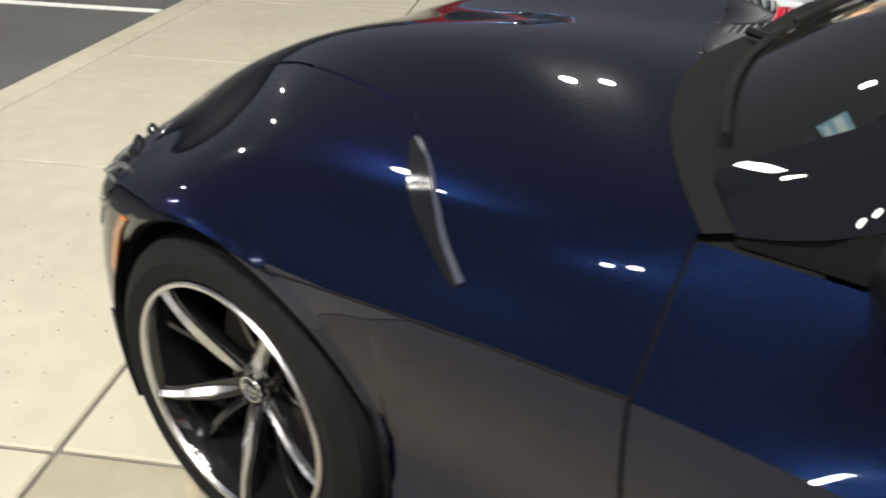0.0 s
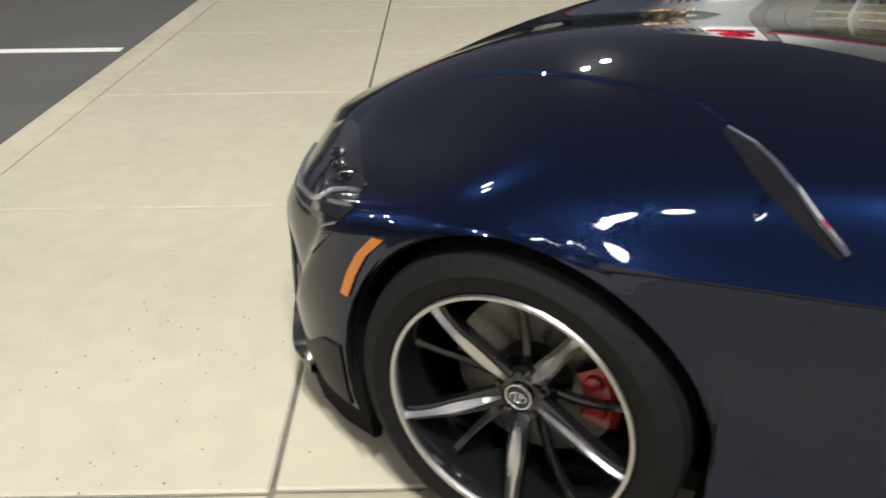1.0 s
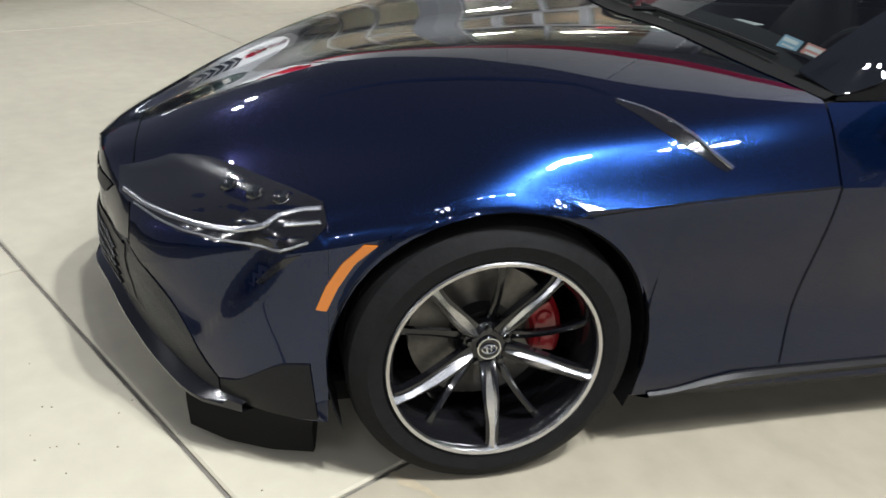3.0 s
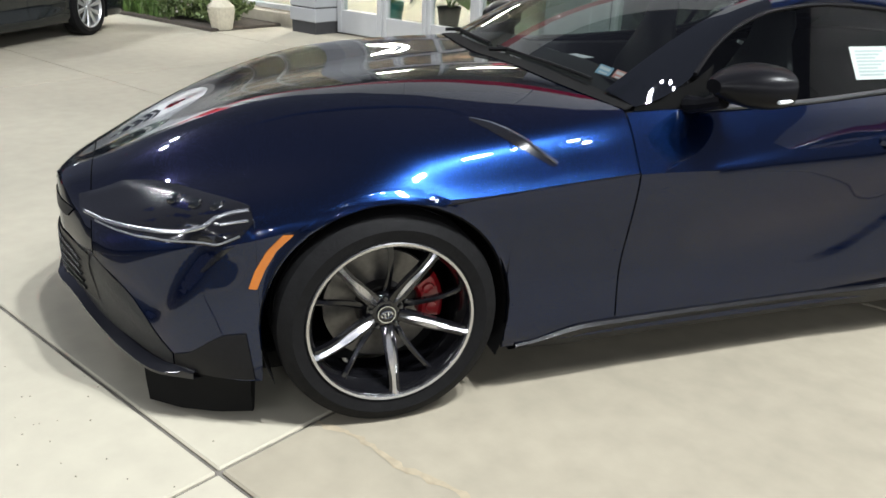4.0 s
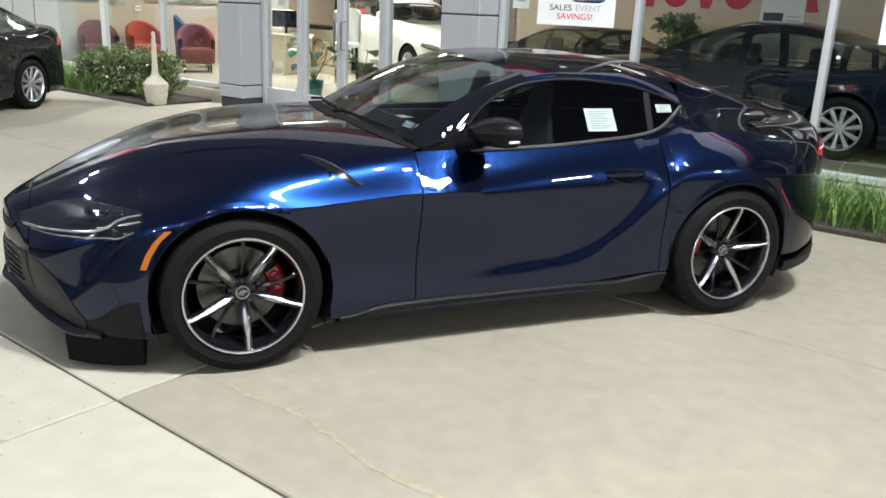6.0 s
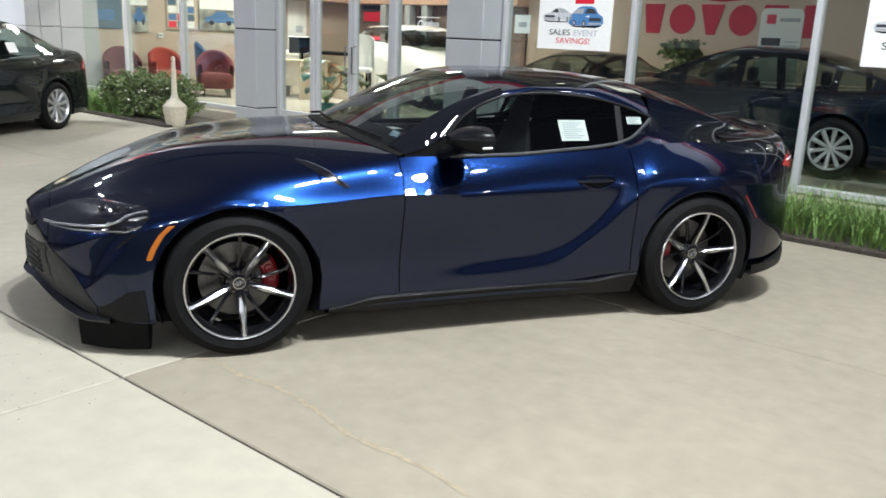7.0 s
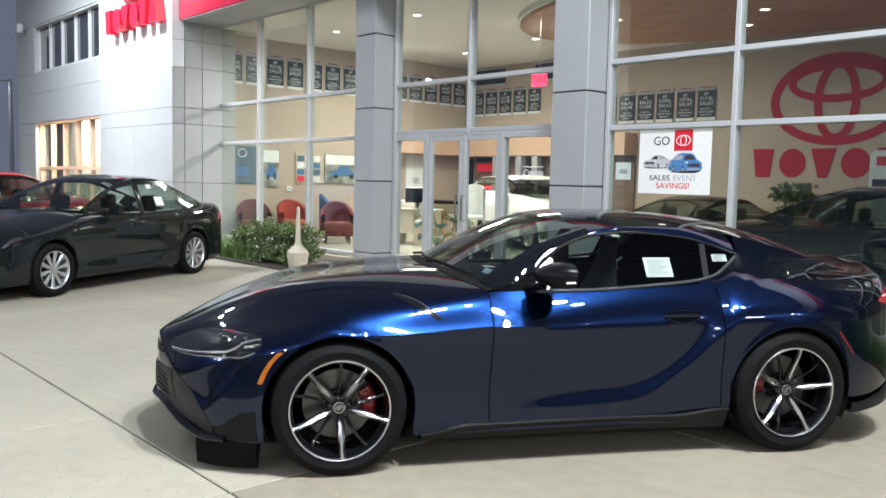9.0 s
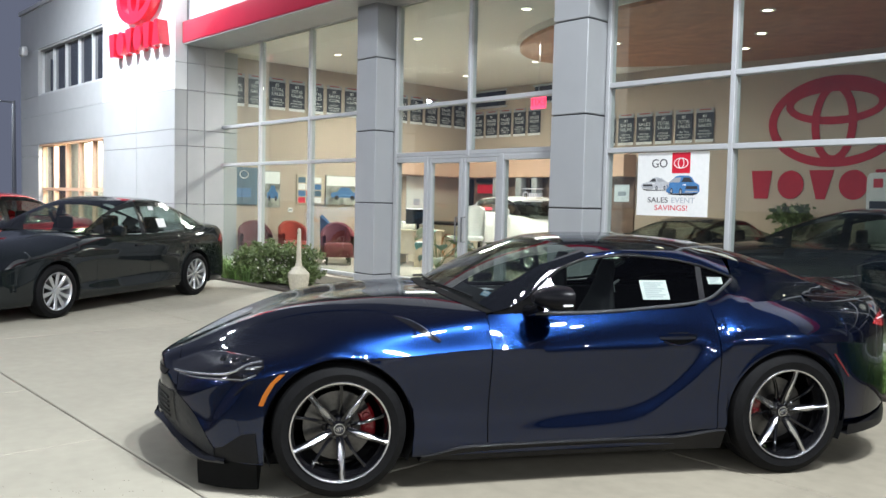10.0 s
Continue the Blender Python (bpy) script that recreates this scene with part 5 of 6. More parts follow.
# ---- the other cars ----
def alloy_wheel(parent, at, r, rim, half, spokes):
    hub = tagged(new("wheel"), "silver alloy wheel")
    hub.parent = parent
    hub.matrix_local = at
    part("tyre", tyre_shape(r, rim - 0.008, half), RUBBER, hub)
    f = -half
    part("rim", Shape().turn([(rim - 0.02, half * 0.8), (rim - 0.03, 0.0), (rim - 0.02, f + 0.02), (rim - 0.006, f + 0.002), (rim, f + 0.004)], 40, axis="y"), SILVER_WHEEL, hub)
    part("brake_disc", Shape().turn([(0.001, 0.0), (0.15, 0.0), (0.15, 0.02)], 24, axis="y"), DISC, hub)
    for i in range(spokes):
        a = 6.2832 * i / spokes + 0.2
        s = Shape()
        rows = []
        for t in (0.0, 0.3, 0.6, 0.85, 1.0):
            rad, w, y = 0.03 + (rim - 0.05) * t, 0.016 + 0.012 * t, f + 0.012 + 0.016 * (1 - t)
            rows.append([(rad * math.cos(a) - q * math.sin(a), h, rad * math.sin(a) + q * math.cos(a)) for q, h in ((-w, y + 0.012), (-w * 0.6, y), (w * 0.6, y), (w, y + 0.012), (0, y + 0.03))])
        s.grid(rows, close=True)
        part("spoke", s, SILVER_WHEEL, hub)
    part("hub_cap", Shape().turn([(0.001, f + 0.014), (0.034, f + 0.016), (0.040, f + 0.04)], 20, axis="y"), SILVER_WHEEL, hub)


def plain_car(name, label, at, coat, length=4.63, width=1.78, height=1.435, wheelbase=2.70, over=0.95, tall=False, rim=0.225, tyre=0.315, spokes=10):
    """A parked saloon, or with tall a high estate: nose at -x, front axle at x = 0."""
    car = thing(name, label, "car", at)
    a, e, w, k = -over, length - over, width / 2, height / 1.435
    cowl, tailx = 0.58, wheelbase + (0.75 if tall else 0.60)
    belt = (1.06 if tall else 0.93) * k
    xs = (a, a + 0.03, a + 0.12, a + 0.35, 0.0, 0.7, wheelbase * 0.6, wheelbase, e - 0.45, e - 0.15, e - 0.04, e)

    def c(*v):
        return curve(xs, v)

    deck = (belt + 0.02) if tall else 1.05 * k
    cs = {
        "zc": c(*(z * k for z in (0.62, 0.68, 0.76, 0.85, 0.92, 0.99)), belt, belt + 0.04, deck, deck, deck - 0.03, deck - 0.12),
        "crown": c(0, 0, 0.01, 0.02, 0.02, 0.01, 0, 0, 0.01, 0.01, 0, 0),
        "ws": c(*(w * f for f in (0.45, 0.62, 0.72, 0.80, 0.86, 0.88, 0.90, 0.88, 0.82, 0.76, 0.68, 0.6))),
        "zs": c(*(z * k for z in (0.60, 0.64, 0.70, 0.77, 0.83)), belt * 0.97, belt, belt + 0.03, deck - 0.06, deck - 0.07, deck - 0.08, deck - 0.18),
        "wm": c(*(w * f for f in (0.55, 0.72, 0.84, 0.94, 0.995, 0.985, 0.98, 0.995, 0.95, 0.86, 0.76, 0.66))),
        "zm": c(*(z * k for z in (0.5, 0.52, 0.56, 0.62, 0.71, 0.72, 0.74, 0.76, 0.76, 0.74, 0.72, 0.70))),
        "wd": c(*(w * f for f in (0.55, 0.72, 0.84, 0.95, 0.99, 0.96, 0.955, 0.98, 0.95, 0.87, 0.77, 0.68))),
        "zd": c(*(0.40 * k for _ in xs)),
        "wb": c(*(w * f for f in (0.53, 0.70, 0.83, 0.95, 0.98, 0.97, 0.97, 0.97, 0.94, 0.86, 0.76, 0.66))),
        "zb": c(*(0.25 * k for _ in xs)),
        "wu": c(*(w * f for f in (0.50, 0.67, 0.80, 0.91, 0.94, 0.93, 0.93, 0.93, 0.90, 0.82, 0.72, 0.62))),
        "zu": c(*(0.18 * k for _ in xs)),
    }
    arch = tyre + 0.045
    axles = ((0.0, tyre), (wheelbase, tyre))
    b = Body(cs, axles, arch)
    s = b.panel([a, a + 0.01, a + 0.03, a + 0.07] + stations(a + 0.12, e - 0.15, 60, axles, arch) + [e - 0.09, e - 0.04, e - 0.01, e], 0, R6).mirrored()
    for x in (a, e):
        sec = b.section(x)
        ring = [(x, -q, z) for q, z in sec] + [(x, q, z) for q, z in reversed(sec[1:])]
        s.add(ring, [tuple(range(len(ring)))])
    part("body", s, coat, car)
    part("floor_pan", Shape().box(a + 0.2, -w * 0.8, 0.16, e - 0.2, w * 0.8, 0.24), LINER, car)
    for x, z in axles:
        for side in (1, -1):
            part("wheel_liner", Shape().turn([(arch + 0.004, -w * 0.97 * side), (arch + 0.004, -w * 0.6 * side), (0.05, -w * 0.58 * side)], 16, axis="y", at=(x, 0, z), arc=(-0.4, math.pi + 0.4)), LINER, car)
            alloy_wheel(car, pose(x, -(w - 0.115) * side, z, 0, 0, 0 if side > 0 else 180), tyre, rim, 0.105, spokes)
    for y in (-0.36, 0.36):
        for x in (1.35, 2.25):
            part("seat", Shape().box(x, y - 0.23, 0.5, x + 0.14, y + 0.23, belt + 0.05, c=0.05).box(x + 0.04, y - 0.12, belt + 0.04, x + 0.13, y + 0.12, belt + 0.22, c=0.04), LEATHER, car)
    # glasshouse: roof, glass and pillars
    top = curve((cowl, cowl + 0.45, cowl + 0.80, 1.70, 2.15, tailx - 0.65, tailx), (0.99 * k, 1.24 * k, 1.375 * k, height, height - 0.01, height - (0.02 if tall else 0.155), belt + (0.18 if tall else 0.11)))
    sidew = curve((cowl, cowl + 0.75, 1.7, 2.3, tailx), (w * 0.80, w * 0.66, w * 0.68, w * 0.67, w * 0.62))
    low = curve((cowl, 1.4, wheelbase, tailx), (0.97 * k, belt, belt + 0.03, belt + 0.06))

    def shell(x, t):
        """t from 0 at the belt to 1 at the roof's middle."""
        z0, z1, w0, w1 = low(x), top(x), b.side(x, low(x)) * 0.955, sidew(x)
        h = max(z1 - z0, 0.01)
        if t < 0.6:
            q = t / 0.6
            return (x, w0 + (w1 - w0) * q**1.15, z0 + h * 0.86 * q)
        q = (t - 0.6) / 0.4
        return (x, w1 * math.cos(q * math.pi / 2) ** 0.8 if q < 1 else 0.0, z0 + h * (0.86 + 0.14 * math.sin(q * math.pi / 2)))

    roof0, roof1 = cowl + 0.72, tailx - (0.10 if tall else 0.85)

    def face(x0, x1, t0, t1, n, m, out=0.0):
        return Shape().grid([[(p[0], -p[1] - out, p[2] + out * 0.3) for p in (shell(x0 + (x1 - x0) * i / n, t0 + (t1 - t0) * j / m) for j in range(m + 1))] for i in range(n + 1)])

    part("roof", face(roof0, roof1, 0.52, 1.0, 20, 10).mirrored(), coat, car)
    part("windscreen", face(cowl, roof0, 0.60, 1.0, 12, 10).mirrored(), SCREEN_GLASS, car)
    part("rear_window", face(roof1, tailx, 0.60, 1.0, 10, 8).mirrored(), CLEAR_GLASS, car)
    for side in (1, -1):
        for x0, x1, nm in ((cowl + 0.42, 1.62, "front_window"), (1.72, wheelbase - 0.12, "rear_door_window"), (wheelbase - 0.06, tailx - 0.30, "quarter_window")):
            q = face(x0, x1, 0.05, 0.52, 10, 5, 0.002)
            q.v = [(x, y * side, z) for x, y, z in q.v]
            part(nm, q, CLEAR_GLASS, car)
        for x0, x1, t0, t1, nm in ((cowl, tailx, 0.515, 0.605, "cant_rail"), (1.615, 1.725, 0.0, 0.55, "door_post"), (wheelbase - 0.13, wheelbase - 0.05, 0.0, 0.55, "door_post"), (tailx - 0.32, tailx, 0.0, 0.60, "rear_pillar"), (cowl, cowl + 0.43, 0.0, 0.60, "front_pillar")):
            q = face(x0, x1, t0, t1, 12 if x1 - x0 > 0.5 else 4, 4, 0.003)
            q.v = [(x, y * side, z) for x, y, z in q.v]
            part(nm, q, coat if nm == "rear_pillar" else GLOSS_BLACK, car)
        q = Shape().tube([(p[0], -side * (p[1] + 0.004), p[2] - 0.008) for p in (shell(cowl + 0.2 + (tailx - cowl - 0.3) * i / 16, 0.0) for i in range(17))], 0.008, 6)
        part("belt_trim", q, CHROME, car)
        m = Shape().box(cowl + 0.36, -side * (w + 0.02) - 0.09, belt + 0.0, cowl + 0.48, -side * (w + 0.02) + 0.09, belt + 0.13, c=0.035)
        part("door_mirror", m, coat, car)
        sk = skin(b, [(a + 0.10, 0.60 * k), (a + 0.30, 0.62 * k), (a + 0.50, 0.66 * k)], [(a + 0.10, 0.66 * k), (a + 0.30, 0.71 * k), (a + 0.50, 0.72 * k)], 0.004, 10, 2)
        sk.v = [(x, y * side, z) for x, y, z in sk.v]
        part("headlight", sk, CHROME if coat is WHITE_PAINT else DARK_GLASS, car)
        sk = skin(b, [(e - 0.34, 0.78 * k), (e - 0.20, 0.76 * k), (e - 0.06, 0.76 * k)], [(e - 0.34, 0.80 * k), (e - 0.20, 0.90 * k), (e - 0.06, 0.90 * k)], 0.005, 8, 2)
        sk.v = [(x, y * side, z) for x, y, z in sk.v]
        part("rear_light", sk, RED_LENS, car, "red rear light")
        for x in (1.66, wheelbase - 0.32, 0.66):
            zs = [0.28 + (belt - 0.36) * i / 8 for i in range(9)]
            part("door_gap", Shape().tube([(x + (0.02 if x > 1 else 0), -side * (b.side(x, z) - 0.001), z) for z in zs], 0.003, 4), LINER, car)
        for x in (1.46, wheelbase - 0.30):
            part("door_handle", Shape().tube([(x - 0.09, -side * (b.side(x, 0.80) + 0.012), 0.80), (x, -side * (b.side(x, 0.80) + 0.024), 0.805), (x + 0.09, -side * (b.side(x, 0.80) + 0.012), 0.81)], 0.011, 6), coat, car)
    return car


saloon = plain_car("parked_sedan", "black four-door saloon with silver wheels parked on concrete", pose(-3.426, 5.903, 0, 0, 0, 58.9), CHARCOAL_PAINT)
way = Vector((0.517, 0.856, 0))
aside = Vector((-0.856, 0.517, 0))
p = Vector((-3.426, 5.903, 0)) + aside * 3.0 + way * 0.6
plain_car("parked_car", "dark red car parked beside the black saloon", pose(p.x, p.y, 0, 0, 0, 58.9), RED_PAINT, height=1.46)
p = Vector((-3.426, 5.903, 0)) + aside * 6.0 + way * 1.4
plain_car("parked_car", "light blue car parked in the far row", pose(p.x, p.y, 0, 0, 0, 58.9), SKY_PAINT, height=1.62, tall=True)

FLOOR = 0.10
show_navy = plain_car("showroom_sedan", "dark navy saloon standing in the showroom", SITE @ pose(-1.56, 7.86, FLOOR), NAVY_PAINT, 4.88, 1.84, 1.40, 2.82, 0.98, rim=0.232, tyre=0.335)
plain_car("showroom_coupe", "low black car standing deeper in the showroom", SITE @ pose(-3.5, 8.0, FLOOR, 0, 0, 84), BLACK_PAINT, 4.4, 1.80, 1.20, 2.6, 0.9)
plain_car("showroom_suv", "white sport utility car inside the showroom", SITE @ pose(-6.35, 10.05, FLOOR, 0, 0, 160), WHITE_PAINT, 4.45, 1.82, 1.52, 2.66, 0.92, True, tyre=0.345)


# ---- planting ----
def blades(n, u0, u1, d0, d1, h0, h1, lean, seed, z=0.02):
    """Arching grass blades over a bed, each a folded ribbon."""
    rng = random.Random(seed)
    s = Shape()
    for _ in range(n):
        cu, cd = rng.uniform(u0, u1), rng.uniform(d0, d1)
        a, h, w, o = rng.uniform(0, 6.28), rng.uniform(h0, h1), rng.uniform(0.004, 0.009), rng.uniform(0.3, 1.0) * lean
        dx, dy = math.cos(a), math.sin(a)
        rows = []
        for t in (0, 0.35, 0.65, 0.88, 1.0):
            r, zz = o * h * t * t, h * (t - 0.42 * o * t * t)
            ww = w * (1 - t * 0.9)
            rows.append([(cu + dx * r - dy * ww, cd + dy * r + dx * ww, z + zz), (cu + dx * r + dy * ww, cd + dy * r - dx * ww, z + zz)])
        s.grid(rows)
    return s


def leaves(n, cx, cy, cz, rx, ry, rz, size, seed, k=0, shape=None):
    """Small bent leaves spread through a lumpy crown."""
    rng = random.Random(seed)
    s = shape or Shape()
    for _ in range(n):
        while True:
            p = Vector((rng.uniform(-1, 1), rng.uniform(-1, 1), rng.uniform(-0.75, 1)))
            q = 0.72 + 0.55 * noise.noise(p * 2.4 + Vector((seed, 0, 0)))
            if 0.35 * q < p.length < q:
                break
        c = Vector((cx + p.x * rx, cy + p.y * ry, max(0.02, cz + p.z * rz)))
        a = Vector((rng.uniform(-1, 1), rng.uniform(-1, 1), rng.uniform(-0.4, 1))).normalized()
        b = a.cross(Vector((rng.uniform(-1, 1), rng.uniform(-1, 1), rng.uniform(-1, 1)))).normalized()
        l, w = size * rng.uniform(0.7, 1.3), size * 0.36
        m = c + a * l * 0.5 + Vector((0, 0, size * 0.08))
        s.add([c, m + b * w, c + a * l, m - b * w], [(0, 1, 2), (0, 2, 3)], k)
    return s


bed1 = solo("planting_bed", Shape().box(-40, 4.06, -0.1, -6.95, 5.13, 0.03, c=0.01), SOIL, "dark mulch bed along the windows", "planting bed", at=SITE, kind="structure")
bed2 = solo("planting_bed", Shape().box(-1.35, 4.06, -0.1, 14, 5.13, 0.03, c=0.01), SOIL, "dark mulch bed beside the entrance walk", "planting bed", at=SITE, kind="structure")
solo("grass_border", blades(5200, -12.5, -8.3, 4.12, 4.95, 0.22, 0.42, 0.9, 3), GRASS, "low green ornamental grass beside the windows", "grass", at=SITE, kind="stuff")
solo("grass_border", blades(9000, -1.2, 8.0, 4.10, 4.98, 0.24, 0.46, 0.95, 5), GRASS, "green arching ornamental grass below the shop window", "grass", at=SITE, kind="stuff")


def shrub(u, d, rx, ry, h, seed):
    t = thing("shrub", "round green shrub with small white flowers", "shrub", SITE @ pose(u, d, 0.03), group="flowering shrubs")
    rng = random.Random(seed)
    s = Shape()
    for _ in range(9):
        a, r = rng.uniform(0, 6.28), rng.uniform(0.3, 0.8)
        s.tube([(0, 0, 0), (rx * r * 0.5 * math.cos(a), ry * r * 0.5 * math.sin(a), h * 0.45), (rx * r * math.cos(a), ry * r * math.sin(a), h * 0.85)], [0.012, 0.008, 0.004], 5)
    part("stems", s, SOIL, t)
    part("foliage", leaves(3600, 0, 0, h * 0.48, rx, ry, h * 0.62, 0.055, seed), LEAF, t)
    part("flowers", leaves(110, 0, 0, h * 0.50, rx * 1.03, ry * 1.03, h * 0.64, 0.045, seed + 50), PETAL, t, "small white flowers")["kind"] = "stuff"


shrub(-8.85, 4.50, 0.55, 0.45, 0.62, 11)
shrub(-8.05, 4.45, 0.62, 0.48, 0.70, 12)
shrub(-7.40, 4.50, 0.50, 0.45, 0.66, 13)

urn = thing("ash_urn", "beige stoneware ash receptacle with a tall thin neck", "ash urn", SITE @ pose(-7.02, 4.25, 0.0))
part("bowl", Shape().turn([(0.11, 0.0), (0.125, 0.02), (0.145, 0.12), (0.165, 0.25), (0.168, 0.29), (0.155, 0.305), (0.12, 0.34), (0.06, 0.40), (0.042, 0.46)], 32), URN, urn)
for i in range(28):
    a = 6.2832 * i / 28
    part("rib", Shape().tube([(0.122 * math.cos(a), 0.122 * math.sin(a), 0.01), (0.146 * math.cos(a), 0.146 * math.sin(a), 0.12), (0.166 * math.cos(a), 0.166 * math.sin(a), 0.25)], 0.006, 5), URN, urn)
part("neck", Shape().turn([(0.042, 0.46), (0.036, 0.60), (0.030, 0.85), (0.026, 0.98), (0.001, 1.0)], 20), URN, urn)
part("opening", Shape().tube([(0, -0.024, 0.92), (0, -0.032, 0.92)], 0.012, 10), SATIN_BLACK, urn)

# ---- signs ----


def oval_band(parent, u, d, z, rx, rz, width, deep, mat):
    """A flat oval ring standing off a wall."""
    rows = []
    for i in range(56):
        a = 6.2832 * i / 56
        c, q = math.cos(a), math.sin(a)
        o, n = (u + (rx + width / 2) * c, z + (rz + width / 2) * q), (u + (rx - width / 2) * c, z + (rz - width / 2) * q)
        rows.append([(o[0], d, o[1]), (o[0], d - deep, o[1]), (n[0], d - deep, n[1]), (n[0], d, n[1])])
    rows.append(rows[0])
    part("oval_ring", Shape().grid(rows), mat, parent)


def emblem(parent, u, d, z, w, h, mat, deep, width):
    """A wide oval, a flat oval in its upper half and a narrow upright one."""
    oval_band(parent, u, d, z, w / 2, h / 2, width, deep, mat)
    oval_band(parent, u, d - 0.002, z + h * 0.21, w * 0.36, h * 0.20, width * 0.9, deep, mat)
    oval_band(parent, u, d - 0.004, z - h * 0.02, w * 0.145, h * 0.44, width * 0.9, deep, mat)


def word_bars(parent, u0, u1, z0, z1, d0, d1, mat, n=6):
    """Plain bars, discs and wedges in place of a maker's name."""
    step, zm, h = (u1 - u0) / n, (z0 + z1) / 2, (z1 - z0) / 2
    for i in range(n):
        c, w = u0 + step * (i + 0.5), step * 0.40
        form = {0: [(-0.6, -1), (0.6, -1), (0.9, 1), (-0.9, 1)], 2: [(-0.35, -1), (0.35, -1), (1, 1), (-1, 1)], 4: [(-0.6, -1), (0.6, -1), (0.9, 1), (-0.9, 1)], 5: [(-1, -1), (1, -1), (0.35, 1), (-0.35, 1)]}.get(i)
        pts = [(c + x * w, zm + y * h) for x, y in form] if form else [(c + w * 1.1 * math.cos(6.2832 * k / 24), zm + h * math.sin(6.2832 * k / 24)) for k in range(24)]
        m = len(pts)
        v = [(x, d0, z) for x, z in pts] + [(x, d1, z) for x, z in pts]
        part("sign_block", Shape().add(v, [tuple(range(m)), tuple(range(m, 2 * m))[::-1]] + [(k, (k + 1) % m, (k + 1) % m + m, k + m) for k in range(m)]), mat, parent)


brand = thing("wall_sign", "raised red maker's sign on the white wall", "sign", SITE)
word_bars(brand, -14.5, -11.75, 4.42, 4.92, WD - 0.22, WD - 0.001, RED_SIGN)
emblem(brand, -13.1, WD - 0.001, 5.62, 1.75, 1.05, RED_SIGN, 0.20, 0.20)

inner = thing("wall_emblem", "large red maker's emblem on the showroom wall", "sign", SITE)
emblem(inner, -2.37, BACK - 0.002, 3.08, 2.30, 1.50, RED_WALL, 0.012, 0.16)
word_bars(inner, -3.98, -0.55, 1.66, 2.20, BACK - 0.016, BACK - 0.002, RED_WALL)


def board_at(u, d, z, turned=0):
    """A pose whose x runs along the wall and y upwards, facing the street."""
    return SITE @ pose(u, d, z, 90, 0, turned)


def poster(u, z, w, h):
    """The sales poster that hangs inside the glass."""
    p = thing("sales_poster", "white sales event poster with two printed cars", "poster", board_at(u, GLASS_D - 0.012, z))
    part("sheet", Shape().box(-w / 2, -h / 2, -0.004, w / 2, h / 2, 0.0), PAPER, p, smooth=0)
    lettering("GO", 0.135, BLACK_INK, p, pose(-0.16 * w / 0.9, 0.32 * h, 0.002), "headline", depth=0.001)
    part("red_square", Shape().box(0.0, 0.17 * h, 0.001, 0.25 * w, 0.49 * h, 0.003), RED_SIGN, p, smooth=0)
    for rx, ry in ((0.085, 0.055), (0.035, 0.052)):
        ring = [(0.125 * w + rx * math.cos(a), 0.325 * h + ry * math.sin(a), 0.004) for a in (6.2832 * i / 28 for i in range(29))]
        part("oval_mark", Shape().tube(ring, 0.005, 5, ends=False), PAPER, p)
    for cx, cy, l, g2, mat in ((-0.235 * w, 0.004, 0.41 * w, 0.150, PRINT_SILVER), (0.16 * w, -0.012, 0.46 * w, 0.215, PRINT_BLUE)):
        tilt = 1 if mat is PRINT_BLUE else -1

        def shape(points, z, ink, name):
            part(name, Shape().prism([(cx + x * l * tilt, cy + (y - 0.5) * g2) for x, y in points], z, z + 0.001), ink, p)

        high = mat is PRINT_BLUE
        shape([(-0.46, 0.05), (0.40, 0.04), (0.46, 0.10), (0.30, -0.02), (-0.30, 0.0)], 0.0010, BLACK_INK, "printed_shadow")
        shape([(-0.50, 0.16), (-0.50, 0.50), (-0.44, 0.62), (-0.22, 0.95), (-0.10, 1.00), (0.16, 0.99), (0.26, 0.90), (0.34, 0.66), (0.48, 0.52), (0.50, 0.20), (0.44, 0.10), (-0.42, 0.08)] if high else
              [(-0.50, 0.24), (-0.50, 0.56), (-0.40, 0.66), (-0.22, 0.92), (-0.04, 1.00), (0.10, 0.92), (0.24, 0.66), (0.46, 0.52), (0.50, 0.30), (0.44, 0.14), (-0.42, 0.16)], 0.0022, mat, "printed_car")
        shape([(-0.05, 0.66), (0.02, 0.90), (0.20, 0.89), (0.30, 0.66)] if high else [(-0.04, 0.66), (0.0, 0.92), (0.09, 0.88), (0.20, 0.66)], 0.0034, BLACK_INK, "printed_windscreen")
        shape([(-0.42, 0.64), (-0.24, 0.88), (-0.06, 0.90), (-0.10, 0.65)] if high else [(-0.36, 0.66), (-0.20, 0.88), (-0.05, 0.92), (-0.09, 0.66)], 0.0034, INK, "printed_window")
        shape([(0.08, 0.30), (0.10, 0.46), (0.42, 0.46), (0.44, 0.30)], 0.0034, BLACK_INK, "printed_grille")
        shape([(-0.02, 0.50), (0.04, 0.56), (0.10, 0.55), (0.08, 0.48)], 0.0034, PAPER, "printed_lamp")
        shape([(0.06, 0.12), (0.08, 0.22), (0.44, 0.22), (0.46, 0.16)], 0.0034, INK, "printed_bumper")
        for x, y, r in ((-0.34, 0.20, 0.16), (-0.06, 0.16, 0.19)):
            shape([(x + r * 0.42 * g2 / l * 1.2 * math.cos(q), y + r * math.sin(q)) for q in (6.2832 * i / 18 for i in range(18))], 0.0046, BLACK_INK, "printed_wheel")
            shape([(x + r * 0.24 * g2 / l * 1.2 * math.cos(q), y + r * 0.56 * math.sin(q)) for q in (6.2832 * i / 14 for i in range(14))], 0.0058, INK, "printed_rim")
    lettering("SALES", 0.085, BLACK_INK, p, pose(-0.19 * w, -0.255 * h, 0.002), "words_sales", depth=0.001, width=0.29 * w)
